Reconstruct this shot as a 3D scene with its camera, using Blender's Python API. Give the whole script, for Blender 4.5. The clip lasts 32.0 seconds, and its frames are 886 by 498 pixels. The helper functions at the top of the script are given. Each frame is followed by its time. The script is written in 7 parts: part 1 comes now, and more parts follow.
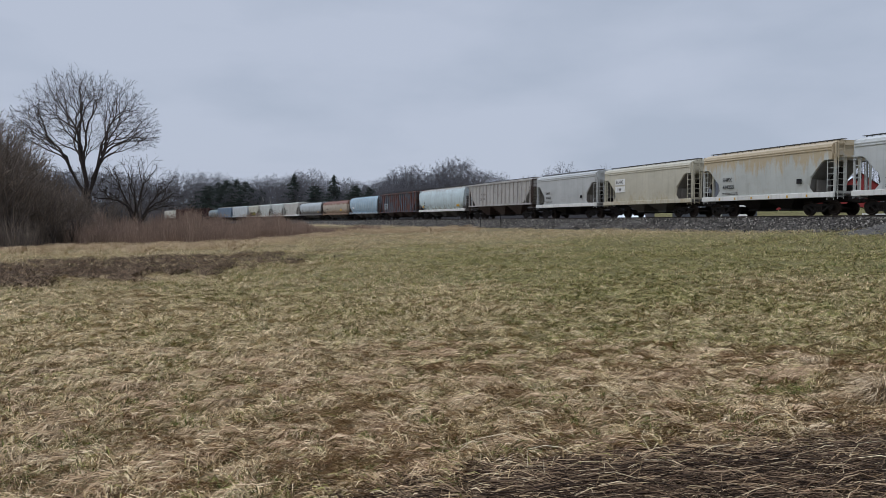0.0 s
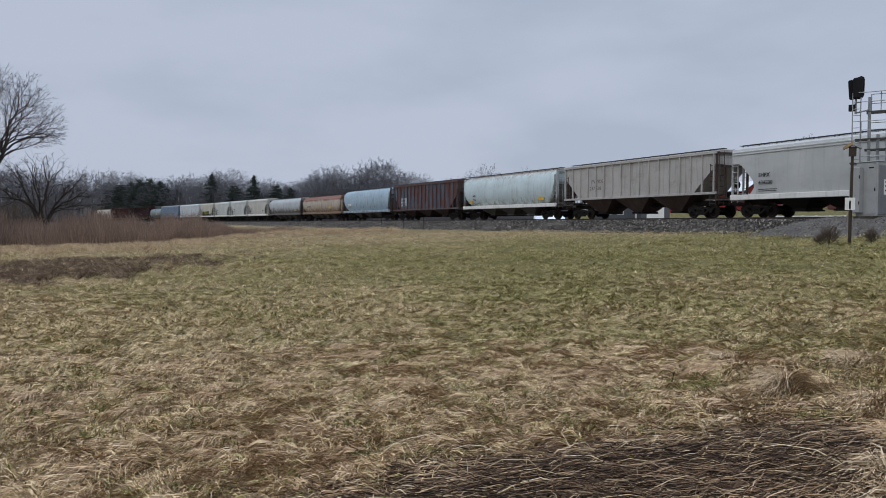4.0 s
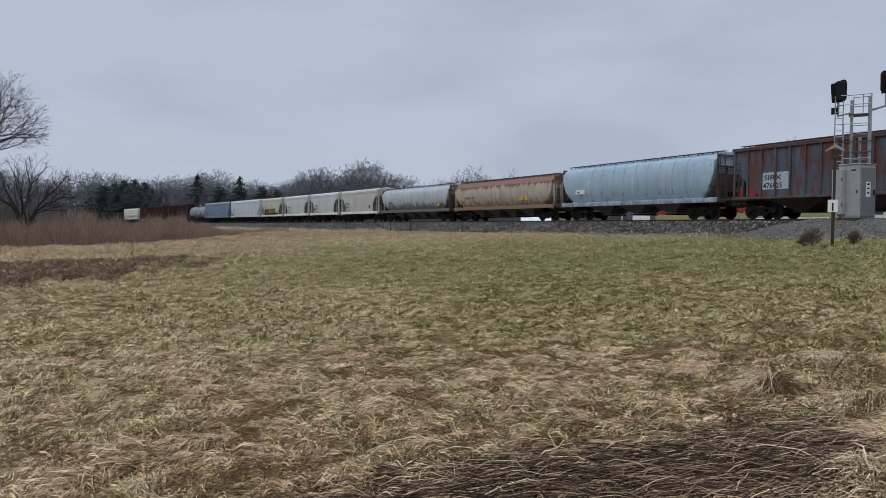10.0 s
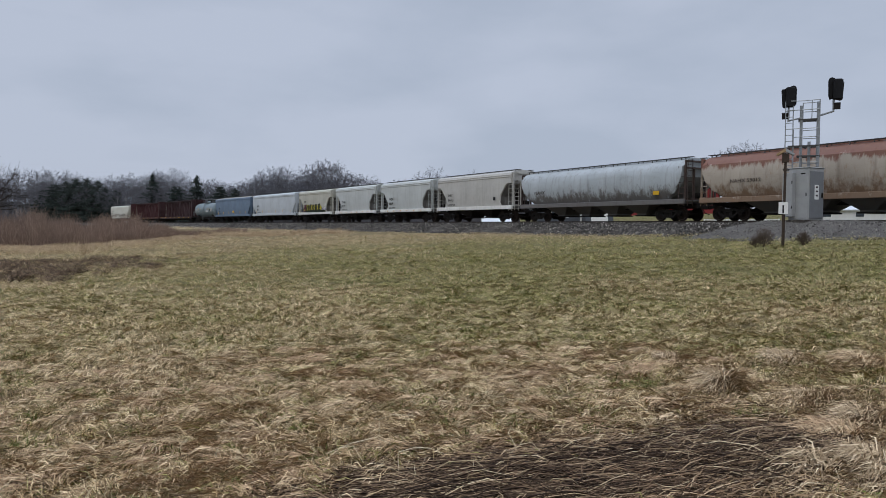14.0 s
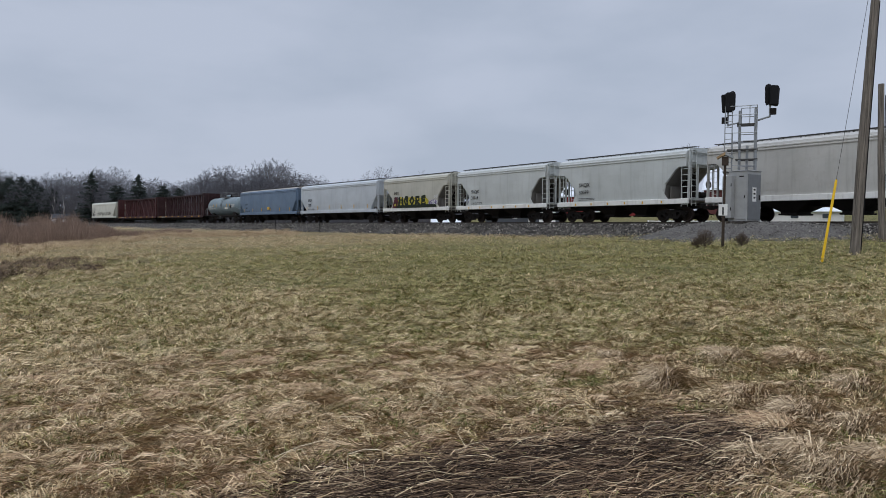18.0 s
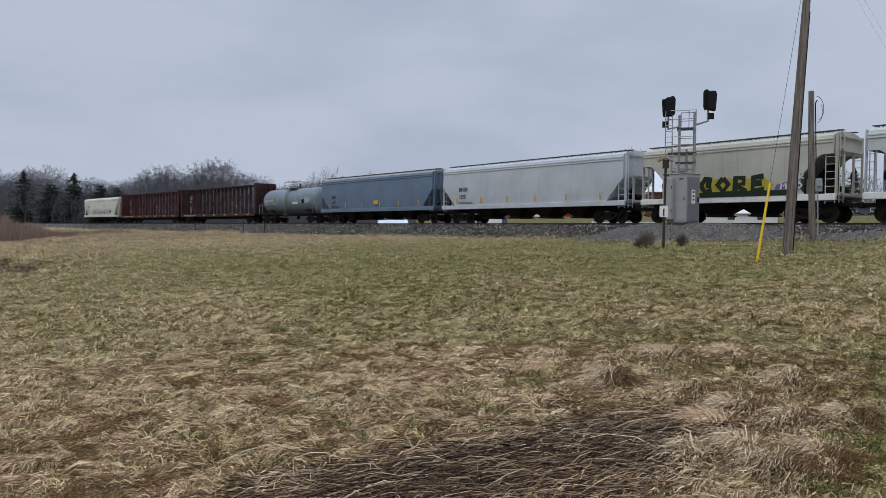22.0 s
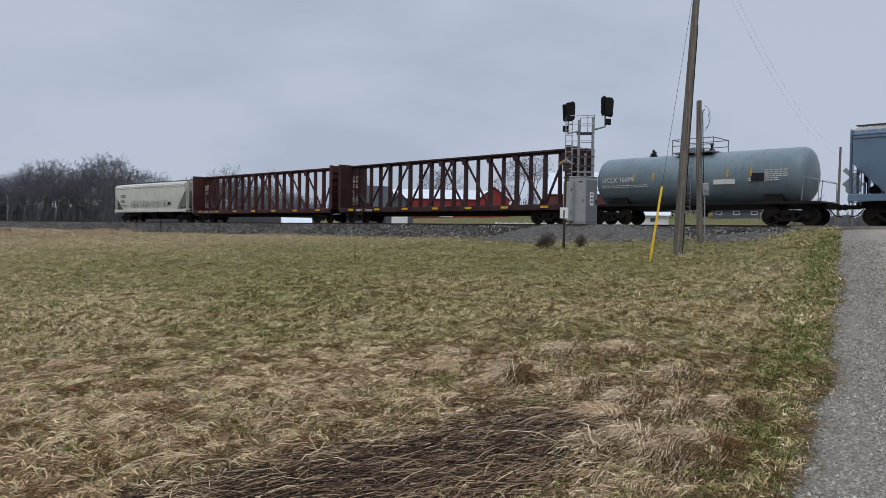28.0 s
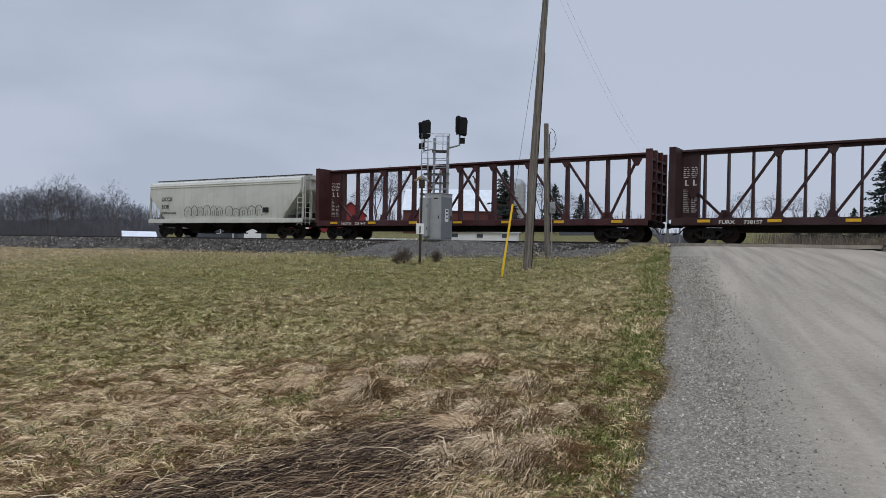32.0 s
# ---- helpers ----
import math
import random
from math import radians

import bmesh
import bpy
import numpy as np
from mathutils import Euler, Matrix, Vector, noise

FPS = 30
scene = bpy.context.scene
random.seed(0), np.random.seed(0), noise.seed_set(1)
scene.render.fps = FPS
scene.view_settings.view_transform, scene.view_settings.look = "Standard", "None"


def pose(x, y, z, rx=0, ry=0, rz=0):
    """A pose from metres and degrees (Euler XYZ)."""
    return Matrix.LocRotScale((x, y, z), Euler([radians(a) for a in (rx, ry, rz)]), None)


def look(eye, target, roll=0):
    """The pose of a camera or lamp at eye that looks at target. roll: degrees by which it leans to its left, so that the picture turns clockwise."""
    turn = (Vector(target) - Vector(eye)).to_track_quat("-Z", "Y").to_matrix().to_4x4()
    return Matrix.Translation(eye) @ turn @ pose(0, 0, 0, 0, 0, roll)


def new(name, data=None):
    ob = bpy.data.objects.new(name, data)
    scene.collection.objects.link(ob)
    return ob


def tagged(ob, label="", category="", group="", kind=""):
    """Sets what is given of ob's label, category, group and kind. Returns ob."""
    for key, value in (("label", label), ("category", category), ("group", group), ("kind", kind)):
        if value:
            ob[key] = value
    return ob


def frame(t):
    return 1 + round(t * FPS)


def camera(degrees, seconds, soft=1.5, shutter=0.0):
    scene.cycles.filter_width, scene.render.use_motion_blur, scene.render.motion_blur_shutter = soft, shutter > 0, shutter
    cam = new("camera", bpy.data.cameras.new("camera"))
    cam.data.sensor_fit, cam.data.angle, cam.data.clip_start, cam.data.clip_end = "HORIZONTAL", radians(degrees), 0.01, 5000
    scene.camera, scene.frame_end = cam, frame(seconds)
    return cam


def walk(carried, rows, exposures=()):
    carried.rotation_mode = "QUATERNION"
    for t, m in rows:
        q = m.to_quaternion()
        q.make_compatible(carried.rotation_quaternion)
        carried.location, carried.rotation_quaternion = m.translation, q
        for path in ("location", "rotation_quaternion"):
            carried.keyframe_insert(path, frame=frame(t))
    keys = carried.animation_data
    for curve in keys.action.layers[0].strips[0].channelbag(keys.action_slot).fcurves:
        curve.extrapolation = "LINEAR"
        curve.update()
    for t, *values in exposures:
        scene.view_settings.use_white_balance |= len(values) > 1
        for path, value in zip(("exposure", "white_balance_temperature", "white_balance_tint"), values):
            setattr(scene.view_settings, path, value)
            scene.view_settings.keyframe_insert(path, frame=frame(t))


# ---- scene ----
cam = camera(63.78, 32.0, soft=0.6)
EYE = 1.6
# seconds, yaw, pitch, lean of the camera, in degrees: it stands by the road and turns
PATH = [
    (0.0, -0.000, -2.112, 0.180), (0.5, -1.387, -2.089, 0.179), (1.0, -2.910, -2.078, 0.186), (1.5, -4.167, -2.014, 0.195),
    (2.0, -5.044, -1.975, 0.216), (2.5, -5.573, -1.972, 0.228), (3.0, -5.867, -1.974, 0.242), (3.5, -6.051, -1.981, 0.250),
    (5.5, -6.248, -1.970, 0.264), (6.0, -6.236, -1.968, 0.270), (6.5, -6.253, -1.960, 0.275), (7.0, -6.253, -1.960, 0.278),
    (7.5, -6.261, -1.945, 0.279), (8.0, -6.294, -1.934, 0.279), (8.5, -6.380, -1.902, 0.276), (9.0, -6.589, -1.899, 0.273),
    (9.5, -6.896, -1.880, 0.287), (10.0, -7.216, -1.850, 0.291), (10.5, -7.547, -1.856, 0.303), (11.0, -7.889, -1.846, 0.320),
    (11.5, -8.222, -1.830, 0.339), (12.0, -8.611, -1.811, 0.366), (12.5, -9.019, -1.806, 0.397), (13.0, -9.433, -1.791, 0.418),
    (13.5, -9.898, -1.767, 0.440), (14.0, -10.372, -1.772, 0.455), (14.5, -10.829, -1.756, 0.458), (16.5, -12.785, -1.701, 0.506),
    (17.0, -13.338, -1.695, 0.509), (17.5, -13.902, -1.670, 0.518), (18.0, -14.443, -1.681, 0.527), (18.5, -14.999, -1.668, 0.533),
    (19.0, -15.537, -1.656, 0.539), (19.5, -16.074, -1.646, 0.549), (20.0, -16.612, -1.637, 0.553), (20.5, -17.135, -1.628, 0.559),
    (21.0, -17.662, -1.608, 0.559), (21.5, -18.179, -1.591, 0.569), (22.0, -18.682, -1.567, 0.578), (22.5, -19.181, -1.540, 0.592),
    (23.0, -19.666, -1.548, 0.606), (23.5, -20.159, -1.542, 0.627), (24.0, -20.696, -1.545, 0.642), (24.5, -21.246, -1.520, 0.664),
    (25.0, -21.832, -1.529, 0.668), (25.5, -22.451, -1.530, 0.675), (27.5, -25.417, -1.479, 0.856), (28.0, -26.270, -1.462, 0.876),
    (28.5, -27.152, -1.457, 0.888), (29.0, -28.126, -1.422, 0.934), (29.5, -29.270, -1.380, 0.968), (30.0, -30.519, -1.288, 0.995),
    (30.5, -31.902, -1.142, 1.027), (31.0, -33.468, -0.891, 1.068), (31.5, -35.378, -0.513, 1.088), (32.0, -37.740, -0.028, 1.102),
]
walk(cam, [(t, pose(0, 0, EYE, 0, 0, yaw) @ pose(0, 0, 0, 90 + pitch) @ pose(0, 0, 0, 0, 0, lean)) for t, yaw, pitch, lean in PATH],
     exposures=((0.0, 0.0), (32.0, 0.0)))


# ---------------------------------------------------------------- world and light
def make_world():
    w = bpy.data.worlds.new("overcast_sky")
    scene.world = w
    w.use_nodes = True
    nt = w.node_tree
    nt.nodes.clear()
    N, L = nt.nodes.new, nt.links.new
    out, bg = N("ShaderNodeOutputWorld"), N("ShaderNodeBackground")
    sky = N("ShaderNodeTexSky")
    sky.sky_type, sky.sun_disc = "NISHITA", False
    sky.sun_elevation, sky.sun_rotation = radians(38), radians(-150)
    sky.air_density, sky.dust_density = 1.0, 3.0
    tc, mp = N("ShaderNodeTexCoord"), N("ShaderNodeMapping")
    mp.inputs["Scale"].default_value, mp.inputs["Location"].default_value = (1.0, 1.0, 2.6), (2.7, 0.4, 0.3)
    n1, n2 = N("ShaderNodeTexNoise"), N("ShaderNodeTexNoise")
    n1.inputs["Scale"].default_value, n1.inputs["Detail"].default_value, n1.inputs["Roughness"].default_value = 2.3, 6, 0.5
    n2.inputs["Scale"].default_value, n2.inputs["Detail"].default_value = 0.9, 3
    ramp, mix, add = N("ShaderNodeValToRGB"), N("ShaderNodeMix"), N("ShaderNodeMath")
    add.operation = "ADD"
    ramp.color_ramp.elements[0].position, ramp.color_ramp.elements[1].position = 0.82, 1.14
    ramp.color_ramp.elements[0].color, ramp.color_ramp.elements[1].color = (0.412, 0.472, 0.586, 1), (0.484, 0.540, 0.660, 1)
    half = N("ShaderNodeMath")
    half.operation, half.inputs[1].default_value = "MULTIPLY", 1.0
    mix.data_type, mix.inputs["Factor"].default_value = "RGBA", 0.95
    scale = N("ShaderNodeMix")
    scale.data_type, scale.blend_type, scale.inputs["Factor"].default_value = "RGBA", "MULTIPLY", 1.0
    scale.inputs["B"].default_value = (0.1, 0.1, 0.1, 1)
    L(tc.outputs["Generated"], mp.inputs["Vector"])
    L(mp.outputs[0], n1.inputs["Vector"])
    L(mp.outputs[0], n2.inputs["Vector"])
    L(n1.outputs["Fac"], add.inputs[0])
    L(n2.outputs["Fac"], add.inputs[1])
    L(add.outputs[0], half.inputs[0])
    L(half.outputs[0], ramp.inputs["Fac"])
    L(sky.outputs[0], scale.inputs["A"])
    L(scale.outputs["Result"], mix.inputs["A"])
    L(ramp.outputs["Color"], mix.inputs["B"])
    # an overcast dome is brighter overhead than at the horizon
    sep, dome = N("ShaderNodeSeparateXYZ"), N("ShaderNodeMapRange")
    dome.interpolation_type = "SMOOTHSTEP"
    for key, v in (("From Min", 0.34), ("From Max", 0.95), ("To Min", 1.0), ("To Max", 2.3)):
        dome.inputs[key].default_value = v
    L(tc.outputs["Generated"], sep.inputs[0])
    L(sep.outputs[2], dome.inputs["Value"])
    L(mix.outputs["Result"], bg.inputs["Color"])
    L(dome.outputs["Result"], bg.inputs["Strength"])
    L(bg.outputs[0], out.inputs[0])


make_world()
sun = new("sun", bpy.data.lights.new("sun", "SUN"))
sun.data.energy, sun.data.angle, sun.data.color = 0.8, radians(40), (1.0, 0.97, 0.93)
sun.matrix_world = look((-30, -40, 60), (0, 0, 0))


# ---------------------------------------------------------------- materials
def material(name, build, rough=0.7, metal=0.0, bump=0.0, bump_scale=40.0, spec=0.4):
    """A node material: build(tree helper) gives the colour socket."""
    m = bpy.data.materials.new(name)
    m.use_nodes = True
    nt = m.node_tree
    b = nt.nodes["Principled BSDF"]
    b.inputs["Roughness"].default_value, b.inputs["Metallic"].default_value = rough, metal
    b.inputs["Specular IOR Level"].default_value = spec
    T = Tree(nt)
    col = build(T)
    if isinstance(col, tuple):
        b.inputs["Base Color"].default_value = (*col, 1)
    else:
        nt.links.new(col, b.inputs["Base Color"])
    if bump:
        bp = nt.nodes.new("ShaderNodeBump")
        bp.inputs["Strength"].default_value, bp.inputs["Distance"].default_value = 1.0, bump
        nt.links.new(T.noise(bump_scale, 4), bp.inputs["Height"])
        nt.links.new(bp.outputs[0], b.inputs["Normal"])
    return m


class Tree:
    """Short forms for shader nodes."""

    def __init__(self, nt):
        self.nt = nt
        self.coord = nt.nodes.new("ShaderNodeTexCoord")

    def map(self, scale, offset=(0, 0, 0)):
        mp = self.nt.nodes.new("ShaderNodeMapping")
        mp.inputs["Scale"].default_value, mp.inputs["Location"].default_value = scale, offset
        self.nt.links.new(self.coord.outputs["Object"], mp.inputs["Vector"])
        return mp.outputs[0]

    def noise(self, scale, detail=3, stretch=(1, 1, 1), offset=(0, 0, 0), rough=0.55):
        n = self.nt.nodes.new("ShaderNodeTexNoise")
        n.inputs["Scale"].default_value, n.inputs["Detail"].default_value, n.inputs["Roughness"].default_value = scale, detail, rough
        self.nt.links.new(self.map(stretch, offset), n.inputs["Vector"])
        return n.outputs["Fac"]

    def ramp(self, fac, stops):
        r = self.nt.nodes.new("ShaderNodeValToRGB")
        e = r.color_ramp.elements
        while len(e) < len(stops):
            e.new(0.5)
        for el, (p, c) in zip(e, stops):
            el.position = p
            el.color = (*c, 1) if isinstance(c, tuple) else (c, c, c, 1)
        self.nt.links.new(fac, r.inputs["Fac"])
        return r.outputs["Color"]

    def mix(self, fac, a, b, kind="MIX"):
        m = self.nt.nodes.new("ShaderNodeMix")
        m.data_type, m.blend_type = "RGBA", kind
        for key, v in (("Factor", fac), ("A", a), ("B", b)):
            if isinstance(v, tuple):
                m.inputs[key].default_value = (*v, 1)
            elif isinstance(v, (int, float)):
                m.inputs[key].default_value = v
            else:
                self.nt.links.new(v, m.inputs[key])
        return m.outputs["Result"]

    def math(self, op, a, b=0.0):
        m = self.nt.nodes.new("ShaderNodeMath")
        m.operation = op
        for k, v in enumerate((a, b)):
            if isinstance(v, (int, float)):
                m.inputs[k].default_value = v
            else:
                self.nt.links.new(v, m.inputs[k])
        return m.outputs[0]

    def cells(self, scale):
        """A grey value of its own for each stone-sized cell, darker in the gaps."""
        v, d = self.nt.nodes.new("ShaderNodeTexVoronoi"), self.nt.nodes.new("ShaderNodeTexVoronoi")
        for n in (v, d):
            n.inputs["Scale"].default_value = scale
            self.nt.links.new(self.coord.outputs["Object"], n.inputs["Vector"])
        sep = self.nt.nodes.new("ShaderNodeSeparateColor")
        self.nt.links.new(v.outputs["Color"], sep.inputs[0])
        return sep.outputs[0], d.outputs["Distance"]

    def axis(self, k):
        s = self.nt.nodes.new("ShaderNodeSeparateXYZ")
        self.nt.links.new(self.coord.outputs["Object"], s.inputs[0])
        return s.outputs[k]

    def island(self):
        return self.nt.nodes.new("ShaderNodeNewGeometry").outputs["Random Per Island"]

    def piece(self):
        return self.nt.nodes.new("ShaderNodeObjectInfo").outputs["Random"]


def paint(name, col, dirt=(0.12, 0.09, 0.06), amount=0.45, rust=0.0, rust_col=(0.16, 0.06, 0.025), top=None, low=None, blotch=None, strength=0.85, seed=0.0, rough=0.55):
    """Weathered car paint: faded patches, runs of dirt, rust spots; top = (colour, height, reach) for a stain that starts high on the side."""
    col = tuple(c * 0.87 for c in col)

    def build(T):
        faded = tuple(min(1, c * 1.12 + 0.02) for c in col)
        c = T.mix(T.ramp(T.noise(0.55, 4, offset=(seed, 0, 0)), [(0.35, 0.0), (0.7, 1.0)]), col, faded)
        runs = T.ramp(T.noise(2.2, 5, stretch=(1.6, 1.6, 0.12), offset=(seed, 3, 0)), [(0.52, 0.0), (0.78, amount)])
        c = T.mix(runs, c, dirt)
        grime = T.ramp(T.noise(1.1, 6, stretch=(0.5, 1, 1.3), offset=(seed, 9, 0), rough=0.7), [(0.5, 0.0), (0.85, amount * 0.8)])
        c = T.mix(grime, c, dirt)
        if top:
            tcol, z0, reach = top
            h = T.math("ADD", T.math("MULTIPLY", T.math("SUBTRACT", T.axis(2), z0), 1.0 / reach),
                       T.math("MULTIPLY", T.math("SUBTRACT", T.noise(2.0, 6, stretch=(1.2, 1.2, 0.25), offset=(seed, 5, 0), rough=0.7), 0.5), 2.6))
            c = T.mix(T.ramp(h, [(0.25, 0.0), (0.6, strength)]), c, tcol)
        if blotch:
            c = T.mix(T.ramp(T.noise(1.3, 6, stretch=(1.5, 1, 0.35), offset=(seed, 21, 0), rough=0.7), [(0.44, 0.0), (0.54, 0.9)]), c, blotch)
        if low:
            lcol, z1, reach = low
            h = T.math("ADD", T.math("MULTIPLY", T.math("SUBTRACT", z1, T.axis(2)), 1.0 / reach),
                       T.math("MULTIPLY", T.math("SUBTRACT", T.noise(2.6, 7, stretch=(0.9, 1, 0.4), offset=(seed, 31, 0), rough=0.75), 0.5), 4.0))
            c = T.mix(T.ramp(h, [(0.3, 0.0), (1.0, 0.8)]), c, lcol)
        if rust:
            c = T.mix(T.ramp(T.noise(3.5, 8, stretch=(1, 1, 0.5), offset=(seed, 14, 0), rough=0.75), [(0.56, 0.0), (0.68, rust)]), c, rust_col)
        return c
    return material(name, build, rough=rough, bump=0.004, bump_scale=3.0, spec=0.25)


def plain(name, col, rough=0.6, metal=0.0, var=0.25, scale=6.0, bump=0.0):
    def build(T):
        dark = tuple(c * (1 - var) for c in col)
        light = tuple(min(1, c * (1 + var * 0.6)) for c in col)
        big = T.mix(T.ramp(T.noise(scale, 6, rough=0.65), [(0.3, 0.0), (0.7, 1.0)]), dark, light)
        return T.mix(T.ramp(T.noise(scale * 9, 3), [(0.35, 0.0), (0.75, 0.35)]), big, dark)
    return material(name, build, rough=rough, metal=metal, bump=bump, bump_scale=scale * 8, spec=0.18)


MAT = {}


def greenness(T):
    """Where the field greens up: a wide patch in its middle, the verge of the road, and scattered spots."""
    x, y = T.axis(0), T.axis(1)
    dx, dy = T.math("MULTIPLY", T.math("SUBTRACT", x, 15.0), 1 / 25.0), T.math("MULTIPLY", T.math("SUBTRACT", y, 26.0), 1 / 21.0)
    d = T.math("SQRT", T.math("ADD", T.math("MULTIPLY", dx, dx), T.math("MULTIPLY", dy, dy)))
    wide = T.math("SUBTRACT", 1.3, d)
    verge = T.math("SUBTRACT", T.math("MULTIPLY", x, 0.571), T.math("MULTIPLY", y, 0.821))
    verge = T.math("SUBTRACT", 0.75, T.math("MULTIPLY", T.math("ABSOLUTE", T.math("ADD", verge, 0.6)), 1.1))
    beyond = T.math("MINIMUM", T.math("MULTIPLY", T.math("SUBTRACT", x, 36.0), 0.12), 0.9)
    both = T.math("MAXIMUM", T.math("MAXIMUM", wide, verge), beyond)
    n = T.math("MULTIPLY", T.math("SUBTRACT", T.noise(0.22, 6, offset=(3.3, 1.2, 0), rough=0.75), 0.5), 2.6)
    return T.ramp(T.math("ADD", both, n), [(0.05, 0.0), (0.8, 0.9)])


def field_colour(T):
    """Dead grass with greener patches and bleached straw."""
    straw = T.ramp(T.noise(3.0, 6, rough=0.7), [(0.3, (0.13, 0.10, 0.05)), (0.5, (0.27, 0.21, 0.11)), (0.72, (0.46, 0.37, 0.21))])
    green = T.ramp(T.noise(2.2, 6, offset=(7, 1, 0), rough=0.7), [(0.3, (0.12, 0.115, 0.04)), (0.65, (0.24, 0.225, 0.09))])
    c = T.mix(greenness(T), straw, green)
    # flattened strands, pale over dark
    fine = T.noise(26.0, 5, stretch=(0.35, 1.5, 1.0), rough=0.8)
    c = T.mix(T.ramp(fine, [(0.36, 0.75), (0.5, 0.0)]), c, (0.05, 0.036, 0.02))
    return T.mix(T.ramp(fine, [(0.55, 0.0), (0.7, 0.6)]), c, (0.62, 0.50, 0.31))


# mixed darker by a quarter: shade between the tufts, put into the ground colour
MAT["ground"] = material("dead_grass_ground", lambda T: T.mix(0.25, field_colour(T), (0.06, 0.05, 0.024)), rough=0.95, bump=0.08, bump_scale=7.0, spec=0.1)


def ballast_colour(T):
    tone, gap = T.cells(11.0)
    c = T.ramp(tone, [(0.0, (0.02, 0.018, 0.016)), (0.5, (0.072, 0.065, 0.058)), (0.85, (0.18, 0.165, 0.148)), (1.0, (0.44, 0.41, 0.365))])
    c = T.mix(T.ramp(gap, [(0.45, 0.0), (0.8, 0.85)]), c, (0.02, 0.02, 0.02))
    return T.mix(T.ramp(T.noise(0.5, 3), [(0.4, 0.0), (0.7, 0.4)]), c, (0.10, 0.085, 0.07))


MAT["ballast"] = material("ballast", ballast_colour, rough=0.95, bump=0.06, bump_scale=9.0, spec=0.15)
MAT["pad"] = material("pad_gravel", lambda T: T.mix(0.5, T.ramp(T.cells(34.0)[0], [(0.0, (0.035, 0.032, 0.029)), (0.6, (0.11, 0.102, 0.093)), (1.0, (0.36, 0.335, 0.305))]), T.ramp(T.noise(1.4, 6, rough=0.7), [(0.35, (0.055, 0.051, 0.046)), (0.65, (0.135, 0.126, 0.115))])), rough=0.95, bump=0.03, bump_scale=30.0, spec=0.15)
MAT["stone"] = material("ballast_stone", lambda T: T.ramp(T.island(), [(0.0, (0.022, 0.02, 0.018)), (0.55, (0.082, 0.075, 0.067)), (0.88, (0.20, 0.185, 0.165)), (1.0, (0.46, 0.43, 0.385))]), rough=0.9)


def road_colour(T):
    # loose gravel along the edge
    tone, gap = T.cells(48.0)
    stones = T.ramp(tone, [(0.0, (0.125, 0.112, 0.09)), (0.5, (0.255, 0.231, 0.189)), (1.0, (0.48, 0.442, 0.37))])
    c = T.mix(T.ramp(gap, [(0.35, 0.0), (0.75, 0.8)]), stones, (0.085, 0.074, 0.064))
    c = T.mix(0.35, c, T.ramp(T.noise(6.0, 8, rough=0.8), [(0.3, (0.15, 0.135, 0.107)), (0.7, (0.335, 0.302, 0.245))]))
    # packed fines beyond the first metre, with streaks of pebbles along the wheel lines
    r = T.math("SUBTRACT", T.math("MULTIPLY", T.axis(0), 0.571), T.math("MULTIPLY", T.axis(1), 0.821))
    along = T.math("ADD", T.math("MULTIPLY", T.axis(0), 0.821), T.math("MULTIPLY", T.axis(1), 0.571))
    wob = T.math("MULTIPLY", T.math("SUBTRACT", T.noise(0.5, 5, rough=0.65), 0.5), 0.9)
    packed = T.ramp(T.math("SUBTRACT", T.math("ADD", r, wob), 0.55), [(0.0, 0.0), (0.9, 0.95)])
    fines = T.ramp(T.noise(11.0, 7, rough=0.75), [(0.3, (0.265, 0.23, 0.182)), (0.7, (0.39, 0.343, 0.277))])
    line = T.nt.nodes.new("ShaderNodeCombineXYZ")
    T.nt.links.new(T.math("MULTIPLY", along, 0.08), line.inputs[0])
    T.nt.links.new(T.math("MULTIPLY", r, 1.5), line.inputs[1])
    band = T.nt.nodes.new("ShaderNodeTexNoise")
    band.inputs["Scale"].default_value, band.inputs["Detail"].default_value = 1.6, 5
    T.nt.links.new(line.outputs[0], band.inputs["Vector"])
    fines = T.mix(T.ramp(band.outputs["Fac"], [(0.5, 0.0), (0.66, 0.55)]), fines, (0.19, 0.166, 0.142))
    fines = T.mix(T.ramp(band.outputs["Fac"], [(0.34, 0.5), (0.46, 0.0)]), fines, (0.44, 0.375, 0.30))
    specks = T.ramp(T.noise(38.0, 3, offset=(5, 5, 0), rough=0.6), [(0.66, 0.0), (0.72, 0.7)])
    fines = T.mix(specks, fines, (0.12, 0.105, 0.09))
    return T.mix(packed, c, fines)


MAT["road"] = material("gravel_road", road_colour, rough=0.95, bump=0.015, bump_scale=45.0, spec=0.2)
MAT["gravel"] = material("gravel_stone", lambda T: T.ramp(T.island(), [(0.0, (0.14, 0.127, 0.104)), (0.5, (0.275, 0.25, 0.207)), (0.9, (0.42, 0.385, 0.32)), (1.0, (0.62, 0.575, 0.49))]), rough=0.9)
MAT["rail"] = plain("rail_steel", (0.075, 0.06, 0.05), rough=0.5, metal=0.5)
MAT["tie"] = plain("tie_wood", (0.06, 0.045, 0.035), rough=0.95)
MAT["black"] = plain("black_steel", (0.011, 0.010, 0.010), rough=0.65)
MAT["truck"] = plain("sooty_truck_steel", (0.017, 0.0145, 0.013), rough=0.8)
MAT["wheel"] = plain("brown_wheel_steel", (0.026, 0.019, 0.015), rough=0.75)
MAT["grate"] = plain("galvanised_grating", (0.22, 0.22, 0.22), rough=0.6, metal=0.4)
MAT["walk"] = plain("grimy_running_board", (0.085, 0.083, 0.08), rough=0.7, metal=0.2)
